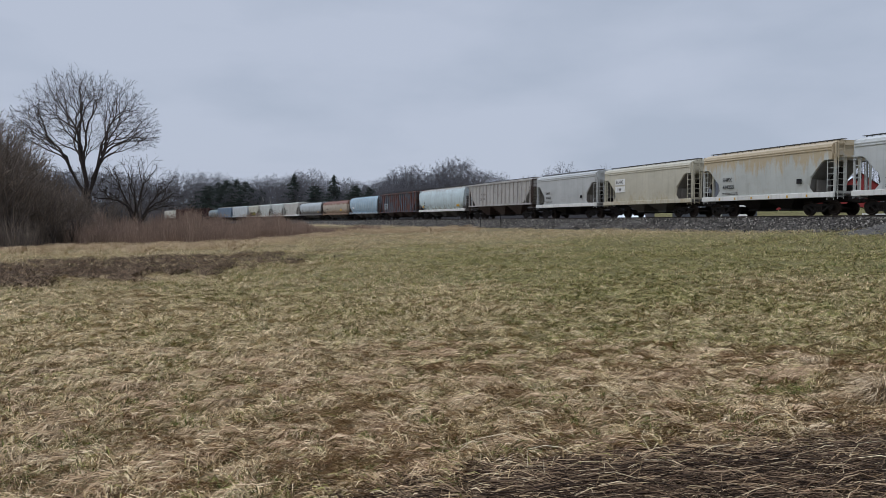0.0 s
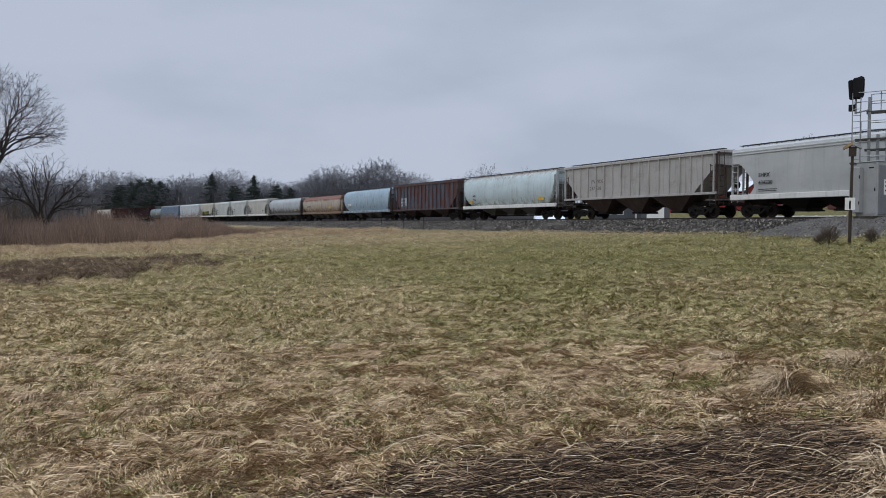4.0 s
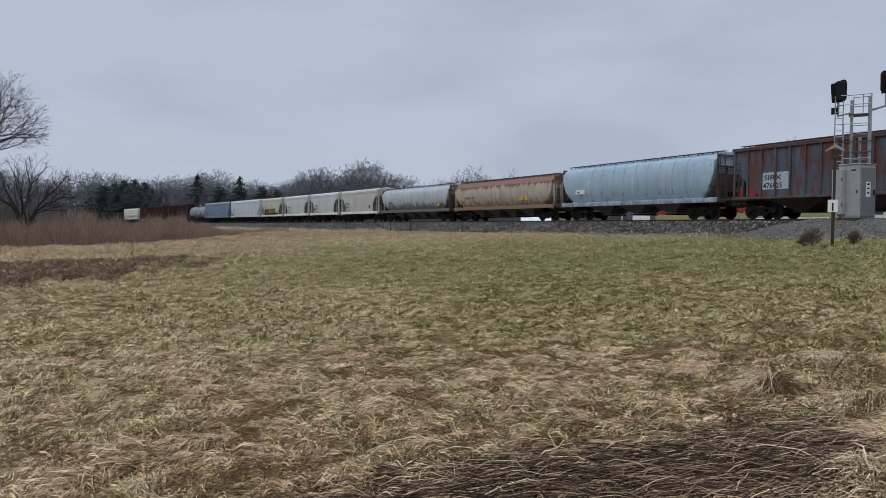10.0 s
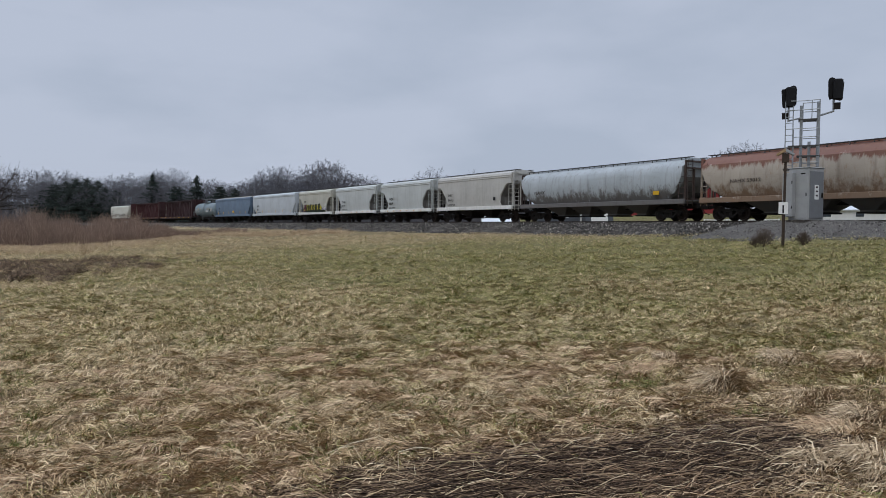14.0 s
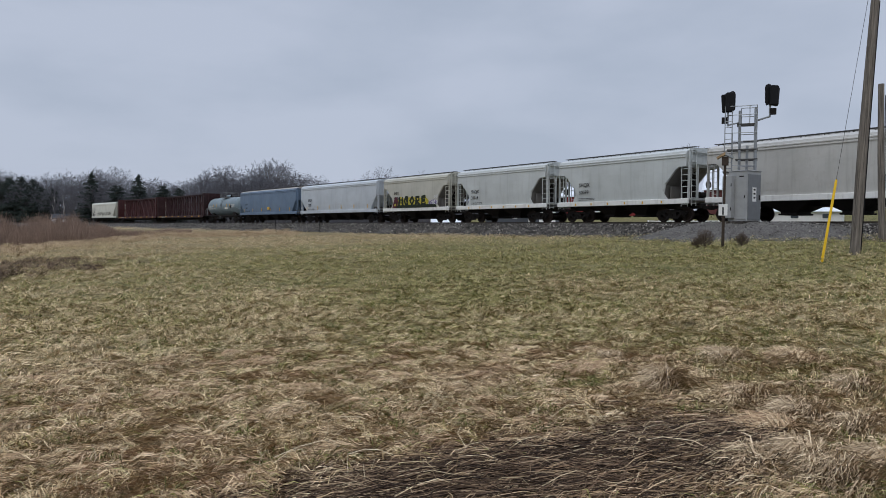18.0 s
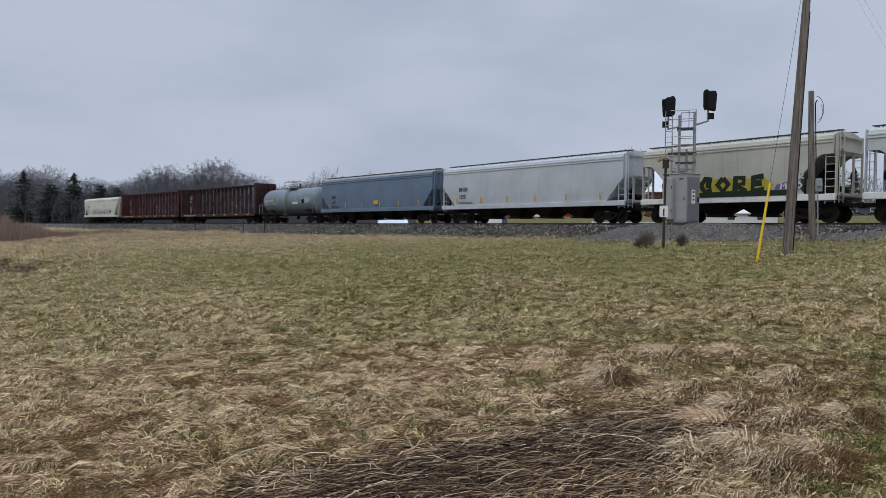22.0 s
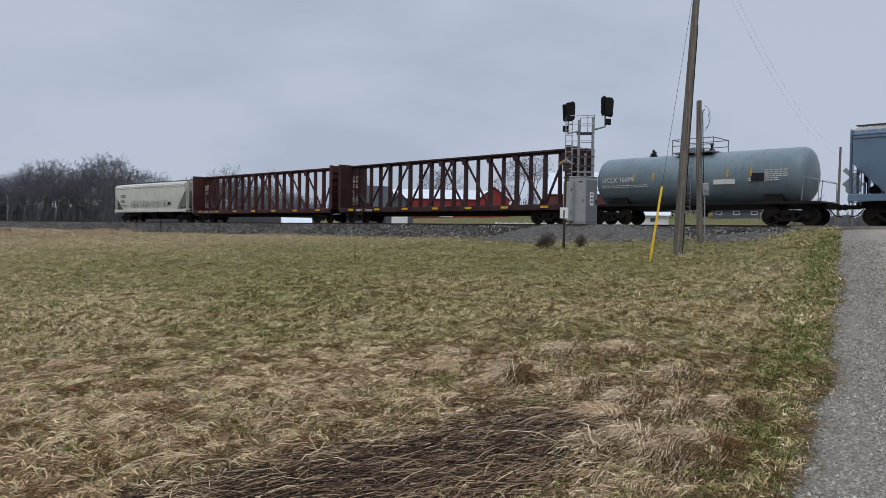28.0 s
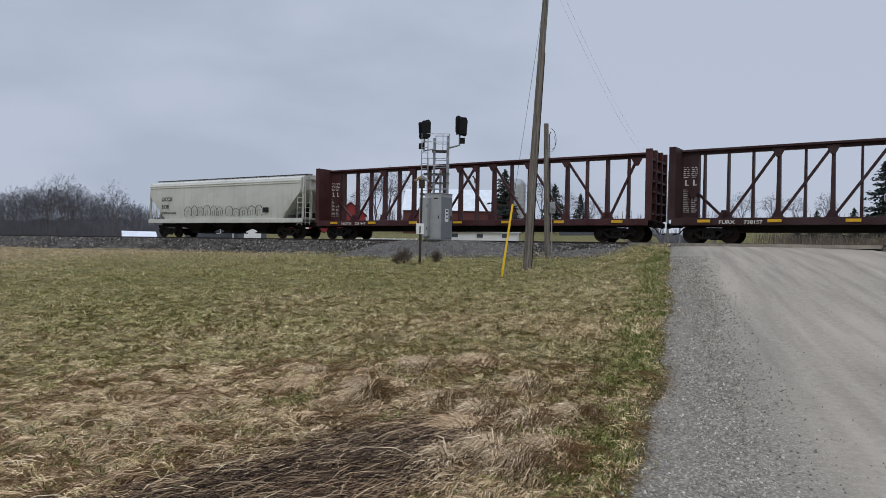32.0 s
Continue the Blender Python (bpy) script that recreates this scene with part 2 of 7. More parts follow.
MAT["galv"] = plain("galvanised_steel", (0.31, 0.325, 0.335), rough=0.45, metal=0.35, var=0.15)
MAT["cab"] = plain("cabinet_aluminium", (0.36, 0.365, 0.36), rough=0.5, metal=0.2, var=0.12, scale=2.0)
MAT["white"] = plain("white_paint", (0.75, 0.75, 0.73), rough=0.6, var=0.1)
MAT["ink"] = plain("black_lettering", (0.02, 0.02, 0.022), rough=0.7, var=0.1)
MAT["inkw"] = plain("white_lettering", (0.62, 0.6, 0.56), rough=0.7, var=0.2)
MAT["inkbrown"] = plain("faded_lettering", (0.07, 0.055, 0.045), rough=0.7, var=0.2)
MAT["inkfaint"] = plain("worn_lettering", (0.20, 0.18, 0.165), rough=0.7, var=0.3)
MAT["yellow"] = plain("yellow_plastic", (0.75, 0.46, 0.02), rough=0.4, var=0.12)
MAT["reflector"] = plain("yellow_reflector", (0.65, 0.38, 0.03), rough=0.4, var=0.15)
MAT["pole"] = material("weathered_pole_wood", lambda T: T.mix(T.ramp(T.noise(3.0, 7, stretch=(7, 7, 0.3), rough=0.7), [(0.35, 0.0), (0.65, 1.0)]), (0.062, 0.053, 0.044), (0.235, 0.205, 0.172)), rough=0.95, bump=0.01, bump_scale=25)
MAT["bark"] = plain("grey_bark", (0.12, 0.10, 0.088), rough=0.95, scale=3.0, bump=0.01)
MAT["bark_dark"] = plain("dark_bark", (0.055, 0.045, 0.04), rough=0.95, scale=3.0)
# far bark and twigs: distance haze is mixed into these greys
MAT["bark_far"] = plain("hazed_grey_bark", (0.125, 0.12, 0.124), rough=0.95, scale=2.0)
MAT["twig"] = plain("hazed_grey_twigs", (0.125, 0.125, 0.14), rough=0.95, scale=0.8)
MAT["twig_red"] = material("russet_brush", lambda T: T.mix(0.6, T.ramp(T.noise(0.5, 5), [(0.3, (0.13, 0.085, 0.065)), (0.7, (0.30, 0.205, 0.155))]), T.ramp(T.island(), [(0.0, (0.07, 0.045, 0.035)), (0.6, (0.24, 0.155, 0.115)), (1.0, (0.52, 0.40, 0.29))])), rough=0.95)
MAT["twig_brown"] = material("brown_twigs", lambda T: T.mix(0.5, T.ramp(T.noise(0.5, 5), [(0.3, (0.06, 0.048, 0.039)), (0.7, (0.16, 0.128, 0.104))]), T.ramp(T.island(), [(0.0, (0.04, 0.032, 0.026)), (0.7, (0.16, 0.125, 0.10)), (1.0, (0.40, 0.31, 0.235))])), rough=0.95)
MAT["birch"] = plain("pale_bark", (0.42, 0.40, 0.37), rough=0.9, scale=4.0)
MAT["needle"] = plain("pine_needles", (0.030, 0.041, 0.034), rough=0.9, scale=1.2, var=0.4)


def blade_colour(T):
    straw = T.ramp(T.island(), [(0.0, (0.06, 0.04, 0.02)), (0.3, (0.31, 0.212, 0.104)), (0.65, (0.67, 0.495, 0.27)), (1.0, (1.0, 0.83, 0.53))])
    green = T.ramp(T.island(), [(0.0, (0.03, 0.032, 0.007)), (0.4, (0.155, 0.152, 0.033)), (0.75, (0.325, 0.305, 0.09)), (1.0, (0.60, 0.52, 0.23))])
    patch = greenness(T)
    small = T.ramp(T.noise(0.9, 4, offset=(1, 8, 0), rough=0.7), [(0.46, 0.0), (0.68, 0.65)])
    red = T.ramp(T.math("ADD", T.noise(0.45, 4, offset=(4, 2, 0)), T.math("MULTIPLY", T.math("MAXIMUM", T.math("SUBTRACT", 9.0, T.axis(1)), 0.0), 0.022)), [(0.58, 0.0), (0.84, 0.32)])
    # each blade is either straw or green, by chance
    pick = T.math("FRACT", T.math("MULTIPLY", T.island(), 37.7))
    chance = T.math("MULTIPLY", T.math("MAXIMUM", patch, small), 0.88)
    c = T.mix(T.math("LESS_THAN", pick, chance), T.mix(red, straw, (0.47, 0.30, 0.18), "MIX"), green)
    # paler and darker tufts: bright tops and shadowed gaps put into the colour
    c = T.mix(T.ramp(T.noise(9.0, 4, offset=(2, 6, 0), rough=0.7), [(0.36, 0.6), (0.48, 0.0)]), c, (0.08, 0.062, 0.03))
    return T.mix(T.ramp(T.noise(4.0, 4, offset=(9, 3, 0), rough=0.7), [(0.52, 0.0), (0.68, 0.5)]), c, (0.66, 0.54, 0.35))


MAT["blade"] = material("dry_grass_blades", blade_colour, rough=0.85, spec=0.2)
MAT["tussock"] = material("tussock_blades", lambda T: T.ramp(T.island(), [(0.0, (0.08, 0.054, 0.032)), (0.35, (0.32, 0.225, 0.13)), (0.8, (0.60, 0.455, 0.285)), (1.0, (0.86, 0.71, 0.49))]), rough=0.85, spec=0.2)
MAT["shoot"] = material("fresh_green_blades", lambda T: T.ramp(T.island(), [(0.0, (0.05, 0.07, 0.014)), (0.6, (0.135, 0.17, 0.036)), (1.0, (0.32, 0.32, 0.10))]), rough=0.8, spec=0.2)
MAT["stalk"] = material("dark_fallen_stalks", lambda T: T.ramp(T.island(), [(0.0, (0.016, 0.010, 0.007)), (0.45, (0.07, 0.045, 0.029)), (0.78, (0.20, 0.132, 0.083)), (0.93, (0.42, 0.30, 0.185)), (1.0, (0.60, 0.47, 0.30))]), rough=0.9, spec=0.15)
MAT["pale_stalk"] = material("pale_fallen_stalks", lambda T: T.ramp(T.island(), [(0.0, (0.33, 0.23, 0.12)), (0.5, (0.56, 0.44, 0.26)), (1.0, (0.78, 0.68, 0.48))]), rough=0.8, spec=0.2)


# ---------------------------------------------------------------- mesh builder
class Build:
    """Collects faces of one mesh."""

    def __init__(self):
        self.v, self.f = [], []

    def add(self, verts, faces):
        n = len(self.v)
        self.v += [tuple(p) for p in verts]
        self.f += [tuple(n + i for i in f) for f in faces]
        return self

    def box(self, x0, y0, z0, x1, y1, z1, bevel=0.0):
        if bevel:
            b, q = bevel, []
            for z, i in ((z0, b), (z0 + b, 0), (z1 - b, 0), (z1, b)):
                xa, xb, ya, yb = x0 + i, x1 - i, y0 + i, y1 - i
                q += [(xa + b, ya, z), (xb - b, ya, z), (xb, ya + b, z), (xb, yb - b, z), (xb - b, yb, z), (xa + b, yb, z), (xa, yb - b, z), (xa, ya + b, z)]
            fs = [tuple(range(7, -1, -1)), tuple(range(24, 32))]
            for k in range(3):
                fs += [(8 * k + j, 8 * k + (j + 1) % 8, 8 * k + 8 + (j + 1) % 8, 8 * k + 8 + j) for j in range(8)]
            return self.add(q, fs)
        v = [(x, y, z) for z in (z0, z1) for x, y in ((x0, y0), (x1, y0), (x1, y1), (x0, y1))]
        return self.add(v, [(3, 2, 1, 0), (4, 5, 6, 7), (0, 1, 5, 4), (1, 2, 6, 5), (2, 3, 7, 6), (3, 0, 4, 7)])

    def tube(self, pts, radii, n=6, caps=True):
        pts = [Vector(p) for p in pts]
        radii = [radii] * len(pts) if isinstance(radii, (int, float)) else radii
        v = []
        for i, p in enumerate(pts):
            d = (pts[min(i + 1, len(pts) - 1)] - pts[max(i - 1, 0)]).normalized()
            a = d.orthogonal().normalized() if i == 0 else (a - d * a.dot(d)).normalized()
            b = d.cross(a)
            v += [p + (a * math.cos(2 * math.pi * k / n) + b * math.sin(2 * math.pi * k / n)) * radii[i] for k in range(n)]
        f = [(n * i + k, n * i + (k + 1) % n, n * i + n + (k + 1) % n, n * i + n + k) for i in range(len(pts) - 1) for k in range(n)]
        if caps:
            f += [tuple(range(n - 1, -1, -1)), tuple(range(n * (len(pts) - 1), n * len(pts)))]
        return self.add(v, f)

    def bar(self, p, q, w, d=None):
        """A square bar from p to q."""
        return self.tube([p, q], [w * 0.7071, w * 0.7071], 4)

    def prism(self, poly, y0, y1):
        """An outline in x and z, from y0 to y1."""
        n = len(poly)
        v = [(x, y0, z) for x, z in poly] + [(x, y1, z) for x, z in poly]
        f = [tuple(range(n)), tuple(range(2 * n - 1, n - 1, -1))] + [((k + 1) % n, k, n + k, n + (k + 1) % n) for k in range(n)]
        return self.add(v, f)

    def loft(self, rings, caps=True):
        n = len(rings[0])
        v = [p for r in rings for p in r]
        f = [(n * i + k, n * i + n + k, n * i + n + (k + 1) % n, n * i + (k + 1) % n) for i in range(len(rings) - 1) for k in range(n)]
        if caps:
            f += [tuple(range(n)), tuple(range(n * len(rings) - 1, n * (len(rings) - 1) - 1, -1))]
        return self.add(v, f)

    def lathe_x(self, prof, cx, cy, cz, n=16, axis="y"):
        """A profile of (along, radius) turned about an axis through the centre."""
        rings = []
        for a, r in prof:
            ring = []
            for k in range(n):
                c, s = r * math.cos(2 * math.pi * k / n), r * math.sin(2 * math.pi * k / n)
                ring.append((cx + c, cy + a, cz + s) if axis == "y" else (cx + a, cy + c, cz + s) if axis == "x" else (cx + c, cy + s, cz + a))
            rings.append(ring)
        return self.loft(rings)

    def mesh(self, name, mat, smooth=False):
        me = bpy.data.meshes.new(name)
        me.from_pydata(self.v, [], self.f)
        me.materials.append(mat)
        if smooth:
            me.shade_smooth()
            me.set_sharp_from_angle(angle=radians(35))
        return me


def part(name, b, mat, parent=None, label="", smooth=False):
    me = b if isinstance(b, bpy.types.Mesh) else b.mesh(name, mat, smooth)
    ob = new(name, me)
    if parent:
        ob.parent = parent
    if label:
        ob["label"] = label
    return ob


def thing(name, m, label, category, group="", kind=""):
    e = new(name)
    e.empty_display_size = 0.2
    e.matrix_world = m
    return tagged(e, label, category, group, kind)


# ---------------------------------------------------------------- the plan: track, ground, road
RAIL_Z = EYE + 0.53
T_STEP = 1.0


def track_line():
    """Points, headings of the track's centre line every metre of its length s; it bends gently away."""
    s0, s1 = -420.0, 520.0
    n = int((s1 - s0) / T_STEP) + 1
    s = np.linspace(s0, s1, n)
    u = np.clip(s, -30, 400)
    k = (0.113764 - 0.0162983 * u / 100 + 0.00227180 * (u / 100) ** 2) / 100
    k[s < -30] = 0
    h = np.concatenate([[0], np.cumsum((k[1:] + k[:-1]) / 2 * T_STEP)])
    h += 0.248912 - np.interp(0, s, h)
    dx, dy = -np.sin(h), np.cos(h)
    x = np.concatenate([[0], np.cumsum((dx[1:] + dx[:-1]) / 2 * T_STEP)])
    y = np.concatenate([[0], np.cumsum((dy[1:] + dy[:-1]) / 2 * T_STEP)])
    return s, x - np.interp(0, s, x) + 51.53474, y - np.interp(0, s, y) - 43.38433, h


TS, TX, TY, TH = track_line()


def on_track(s):
    return float(np.interp(s, TS, TX)), float(np.interp(s, TS, TY)), float(np.interp(s, TS, TH))


def track_distance(x, y):
    """Signed distance from the track's centre line, positive on the field's side, and the length s there."""
    x, y = np.asarray(x, float), np.asarray(y, float)
    best = np.full(x.shape, 1e9)
    sd, st = np.zeros(x.shape), np.zeros(x.shape)
    for i in range(0, len(TS), 8):
        d2 = (x - TX[i]) ** 2 + (y - TY[i]) ** 2
        m = d2 < best
        best = np.where(m, d2, best)
        c, s = math.cos(TH[i]), math.sin(TH[i])
        sd = np.where(m, -((x - TX[i]) * c + (y - TY[i]) * s), sd)
        st = np.where(m, TS[i] + (x - TX[i]) * -s + (y - TY[i]) * c, st)
    return sd, st


ROAD_AZ = radians(55.2)
ROAD_DIR = (math.sin(ROAD_AZ), math.cos(ROAD_AZ))
ROAD_W = 8.2


def road_edge(a):
    """How far right of the road's line its ragged left edge lies, along the road."""
    a = np.asarray(a, float)
    return -0.17 + 0.25 * smooth(4, 17, a) + 0.05 * np.sin(a * 0.9) + 0.035 * np.sin(a * 2.3 + 1) + 0.03 * np.sin(a * 5.1)




def road_coords(x, y):
    """Along the road, and to the right of its near edge."""
    return x * ROAD_DIR[0] + y * ROAD_DIR[1], x * ROAD_DIR[1] - y * ROAD_DIR[0] + 0.0


def smooth(a, b, x):
    t = np.clip((np.asarray(x, float) - a) / (b - a), 0, 1)
    return t * t * (3 - 2 * t)


MOUND = (24.6, 31.4)


def ground_z(x, y):
    """The height of the ground without the ballast."""
    x, y = np.asarray(x, float), np.asarray(y, float)
    d, s = track_distance(x, y)
    side = np.clip((36 - np.abs(d)) / 31.5, 0, 1)
    z = 1.02 * side
    far = d < 0
    z = np.where(far, 1.02 - 0.25 * smooth(4, 12, -d) + (0.058 - 0.036 * smooth(190, 280, s)) * np.clip(-d - 16, 0, 100), z)
    # the left of the field falls to wet brushland
    z = z - 0.28 * smooth(10, 40, -x) * smooth(20, 50, y) * (d > 0) * smooth(8, 25, d)
    # fill beside the crossing
    z = z + 0.42 * (1 - smooth(66, 100, s)) * (1 - smooth(5, 15, np.abs(d))) * (s > 20)
    # the road climbs to the crossing
    a, r = road_coords(x, y)
    zr = 0.0 + (RAIL_Z - 0.22) * smooth(3, 37, a) - (0.9 * smooth(42, 75, a))
    w = smooth(-3.6, -0.35, r) * (1 - smooth(ROAD_W + 0.3, ROAD_W + 3.4, r))
    z = z * (1 - w) + zr * w
    # soft hummocks
    z = z + 0.05 * np.sin(x * 0.55 + 1.3 * np.sin(y * 0.31)) * np.sin(y * 0.47) * (1 - w) * smooth(2.5, 6, np.hypot(x, y)) * (1 - smooth(0, 8, 8 - np.abs(d)) * 0.6)
    return z


def at_ground(x, y):
    return float(ground_z(np.array([x]), np.array([y]))[0])


def polar(az, dist):
    a = radians(az)
    return dist * math.sin(a), dist * math.cos(a)


# ---------------------------------------------------------------- ground, ballast, rails, road
def sheet(name, xs, ys, zs, mat):
    """A grid mesh from 2D arrays."""
    r, c = xs.shape
    me = bpy.data.meshes.new(name)
    idx = np.arange(r * c).reshape(r, c)
    q = np.stack([idx[:-1, :-1], idx[:-1, 1:], idx[1:, 1:], idx[1:, :-1]], -1).reshape(-1, 4)
    me.from_pydata(np.stack([xs, ys, zs], -1).reshape(-1, 3).tolist(), [], q.tolist())
    if sum(p.normal.z for p in me.polygons) < 0:
        me.flip_normals()
    me.materials.append(mat)
    me.shade_smooth()
    return me


def make_ground():
    rad = np.concatenate([[0.0], np.geomspace(1.2, 90, 120), np.geomspace(95, 3500, 40)])
    az = np.radians(np.concatenate([np.arange(-40, 80, 0.8), np.arange(80, 320.1, 6)]))
    A, R = np.meshgrid(az, rad)
    x, y = R * np.sin(A), R * np.cos(A)
    z = ground_z(x, y)
    a, r = road_coords(x, y)
    z = z - 0.15 * smooth(0.0, 0.6, r) * (1 - smooth(ROAD_W - 1.2, ROAD_W - 0.6, r)) * (np.abs(a) < 70)
    d, _ = track_distance(x, y)
    z = z - 0.25 * (1 - smooth(2.2, 3.4, np.abs(d)))
    me = sheet("ground", x, y, z, MAT["ground"])
    tagged(new("ground", me), "uneven field of dead yellow grass with greener patches", "field", kind="structure")


make_ground()


def make_ballast():
    prof = [(4.3, 0.80), (3.7, 1.12), (1.95, RAIL_Z - 0.22), (1.35, RAIL_Z - 0.165), (0, RAIL_Z - 0.175), (-1.35, RAIL_Z - 0.165), (-1.95, RAIL_Z - 0.22), (-3.7, 1.12), (-4.3, 0.80)]
    s = np.concatenate([np.arange(-400, 36, 12.0), np.arange(36, 260, 1.0), np.arange(260, 500, 6.0)])
    xs, ys, zs = [], [], []
    rng = np.random.default_rng(4)
    for q in s:
        x, y, h = on_track(q)
        wob = 0.10 * math.sin(q * 0.7) + 0.08 * math.sin(q * 1.9 + 1)
        row = []
        for k, (o, z) in enumerate(prof):
            o2 = o + (wob if abs(o) > 2.5 else 0)
            row.append((x - math.cos(h) * o2, y - math.sin(h) * o2, z + rng.normal(0, 0.02) * (abs(o) > 1.5)))
        xs.append([p[0] for p in row]); ys.append([p[1] for p in row]); zs.append([p[2] for p in row])
    me = sheet("ballast_bed", np.array(xs), np.array(ys), np.array(zs), MAT["ballast"])
    tagged(new("ballast_bed", me), "raised bed of grey crushed stone under the rails", "ballast", kind="structure")
    # loose stones on the slope that faces the field
    b = Build()
    for i in range(26000):
        q = 50 + 140 * rng.random() ** 1.4
        o = 1.3 + 2.9 * rng.random()
        z = np.interp(o, [0, 1.35, 1.95, 3.7, 4.3], [RAIL_Z - 0.175, RAIL_Z - 0.165, RAIL_Z - 0.22, 1.12, 0.95])
        x, y, h = on_track(q)
        r = rng.uniform(0.035, 0.085)
        c = Vector((x - math.cos(h) * o, y - math.sin(h) * o, z + r * 0.3))
        m = Euler(rng.uniform(0, 6, 3)).to_matrix()
        v = [c + m @ Vector(p) * r for p in ((1.2, 0, 0), (0, 0.9, 0.1), (-1, 0.1, 0), (0, -1, 0), (0, 0, 0.8), (0.1, 0, -0.8))]
        b.add(v, [(0, 1, 4), (1, 2, 4), (2, 3, 4), (3, 0, 4), (1, 0, 5), (2, 1, 5), (3, 2, 5), (0, 3, 5)])
    tagged(part("ballast_stones", b, MAT["stone"]), "loose grey and pale crushed stones on the slope", "stones", kind="stuff")


make_ballast()


def make_track():
    t = thing("railway_track", Matrix(), "single railway track, dark steel rails on wooden ties", "railway track", kind="structure")
    for side in (-0.7525, 0.7525):
        prof = [(-0.075, 0), (0.075, 0), (0.075, 0.02), (0.012, 0.04), (0.012, 0.125), (0.036, 0.135), (0.036, 0.17), (-0.036, 0.17), (-0.036, 0.135), (-0.012, 0.125), (-0.012, 0.04), (-0.075, 0.02)]
        rings = []
        for q in np.concatenate([np.arange(-400, 60, 20.0), np.arange(60, 500, 4.0)]):
            x, y, h = on_track(q)
            rings.append([(x - math.cos(h) * (side + o), y - math.sin(h) * (side + o), RAIL_Z - 0.17 + z) for o, z in prof])
        part("rail", Build().loft(rings), MAT["rail"], t)
    tie = Build().box(-0.115, -1.3, -0.17, 0.115, 1.3, 0.0, 0.012).mesh("tie", MAT["tie"])
    rest = Build()
    for k in range(660):
        q = 40 + 0.55 * k
        x, y, h = on_track(q)
        m = pose(x, y, RAIL_Z - 0.155, 0, 0, math.degrees(h) + 90)
        if 0 <= k - 20 < 300:
            o = part("tie", tie, None, t)
            o.matrix_basis = m
        else:
            rest.add([m @ Vector(v.co) for v in tie.vertices], [tuple(p.vertices) for p in tie.polygons])
    part("far_ties", rest, MAT["tie"], t)["kind"] = "stuff"


def make_road():
    a = np.concatenate([np.arange(-60, 0, 4.0), np.arange(0, 34.5, 0.5), [34.6]])
    r = np.concatenate([[0, 0.006], np.linspace(0.03, 0.97, 24), [0.994, 1]])
    A, R = np.meshgrid(a, r, indexing="ij")
    edge = road_edge(A)
    off = edge + (ROAD_W - edge) * R
    x = A * ROAD_DIR[0] + off * ROAD_DIR[1]
    y = A * ROAD_DIR[1] - off * ROAD_DIR[0]
    rut = -0.025 * (np.exp(-((off - 3.2) / 0.35) ** 2) + np.exp(-((off - 4.9) / 0.35) ** 2))
    crown = 0.06 * (1 - ((R - 0.5) * 2) ** 2)
    z = ground_z(x, y) + 0.015 + rut + crown - 0.06 * (np.abs(R - 0.5) > 0.4999)
    me = sheet("gravel_road", x, y, z, MAT["road"])
    tagged(new("gravel_road", me), "pale grey gravel road climbing to the level crossing", "road", kind="structure")
    # the far side of the crossing
    a2 = np.arange(43, 120, 1.5)
    A, R = np.meshgrid(a2, r, indexing="ij")
    off = ROAD_W * R
    x, y = A * ROAD_DIR[0] + off * ROAD_DIR[1], A * ROAD_DIR[1] - off * ROAD_DIR[0]
    me = sheet("gravel_road_beyond", x, y, ground_z(x, y) + 0.03, MAT["road"])
    tagged(new("gravel_road_beyond", me), "pale gravel road falling away beyond the rails", "road", kind="structure")
    rng = np.random.default_rng(8)
    b = Build()
    for i in range(21000):
        al = 2.2 + 24 * rng.random() ** 1.7
        o = float(road_edge(al)) - 0.06 + (rng.random() * 0.95 if rng.random() < 0.62 else 0.5 + abs(rng.normal(0, 0.42)) if rng.random() < 0.8 else rng.random() ** 1.6 * (ROAD_W - 0.5))
        px, py = al * ROAD_DIR[0] + o * ROAD_DIR[1], al * ROAD_DIR[1] - o * ROAD_DIR[0]
        s = rng.uniform(0.006, 0.014) * (1.5 if rng.random() < 0.10 else 1.0) * (0.9 + 0.03 * al) * (1.0 if o < 1.3 else 0.6)
        crown = 0.06 * (1 - ((o / ROAD_W - 0.5) * 2) ** 2)
        c = Vector((px, py, al))
        m = Euler(rng.uniform(0, 6, 3)).to_matrix()
        b.add([(c + m @ Vector(p) * s) for p in ((1.2, 0, 0), (0, 0.9, 0.1), (-1, 0.1, 0), (0, -1, 0), (0, 0, 0.8), (0.1, 0, -0.8))],
              [(0, 1, 4), (1, 2, 4), (2, 3, 4), (3, 0, 4), (1, 0, 5), (2, 1, 5), (3, 2, 5), (0, 3, 5)])
    v = np.array(b.v)
    cx = v.reshape(-1, 6, 3)
    ctr = cx.mean(1)
    o = road_coords(ctr[:, 0], ctr[:, 1])[1]
    gz = ground_z(ctr[:, 0], ctr[:, 1]) + 0.02 + 0.06 * np.clip(1 - ((o / ROAD_W - 0.5) * 2) ** 2, 0, 1)
    al = road_coords(ctr[:, 0], ctr[:, 1])[0]
    cx[:, :, 2] += (gz - al)[:, None]
    b.v = [tuple(p) for p in cx.reshape(-1, 3)]
    tagged(part("road_gravel", b, MAT["gravel"]), "loose pale gravel stones along the road's edge", "gravel", kind="stuff")


# the length s at which the road's middle meets the track
_d = [(abs(road_coords(on_track(q)[0], on_track(q)[1])[1] - ROAD_W / 2), q) for q in np.arange(40, 110, 0.25)]
CROSS_S = min(_d)[1]


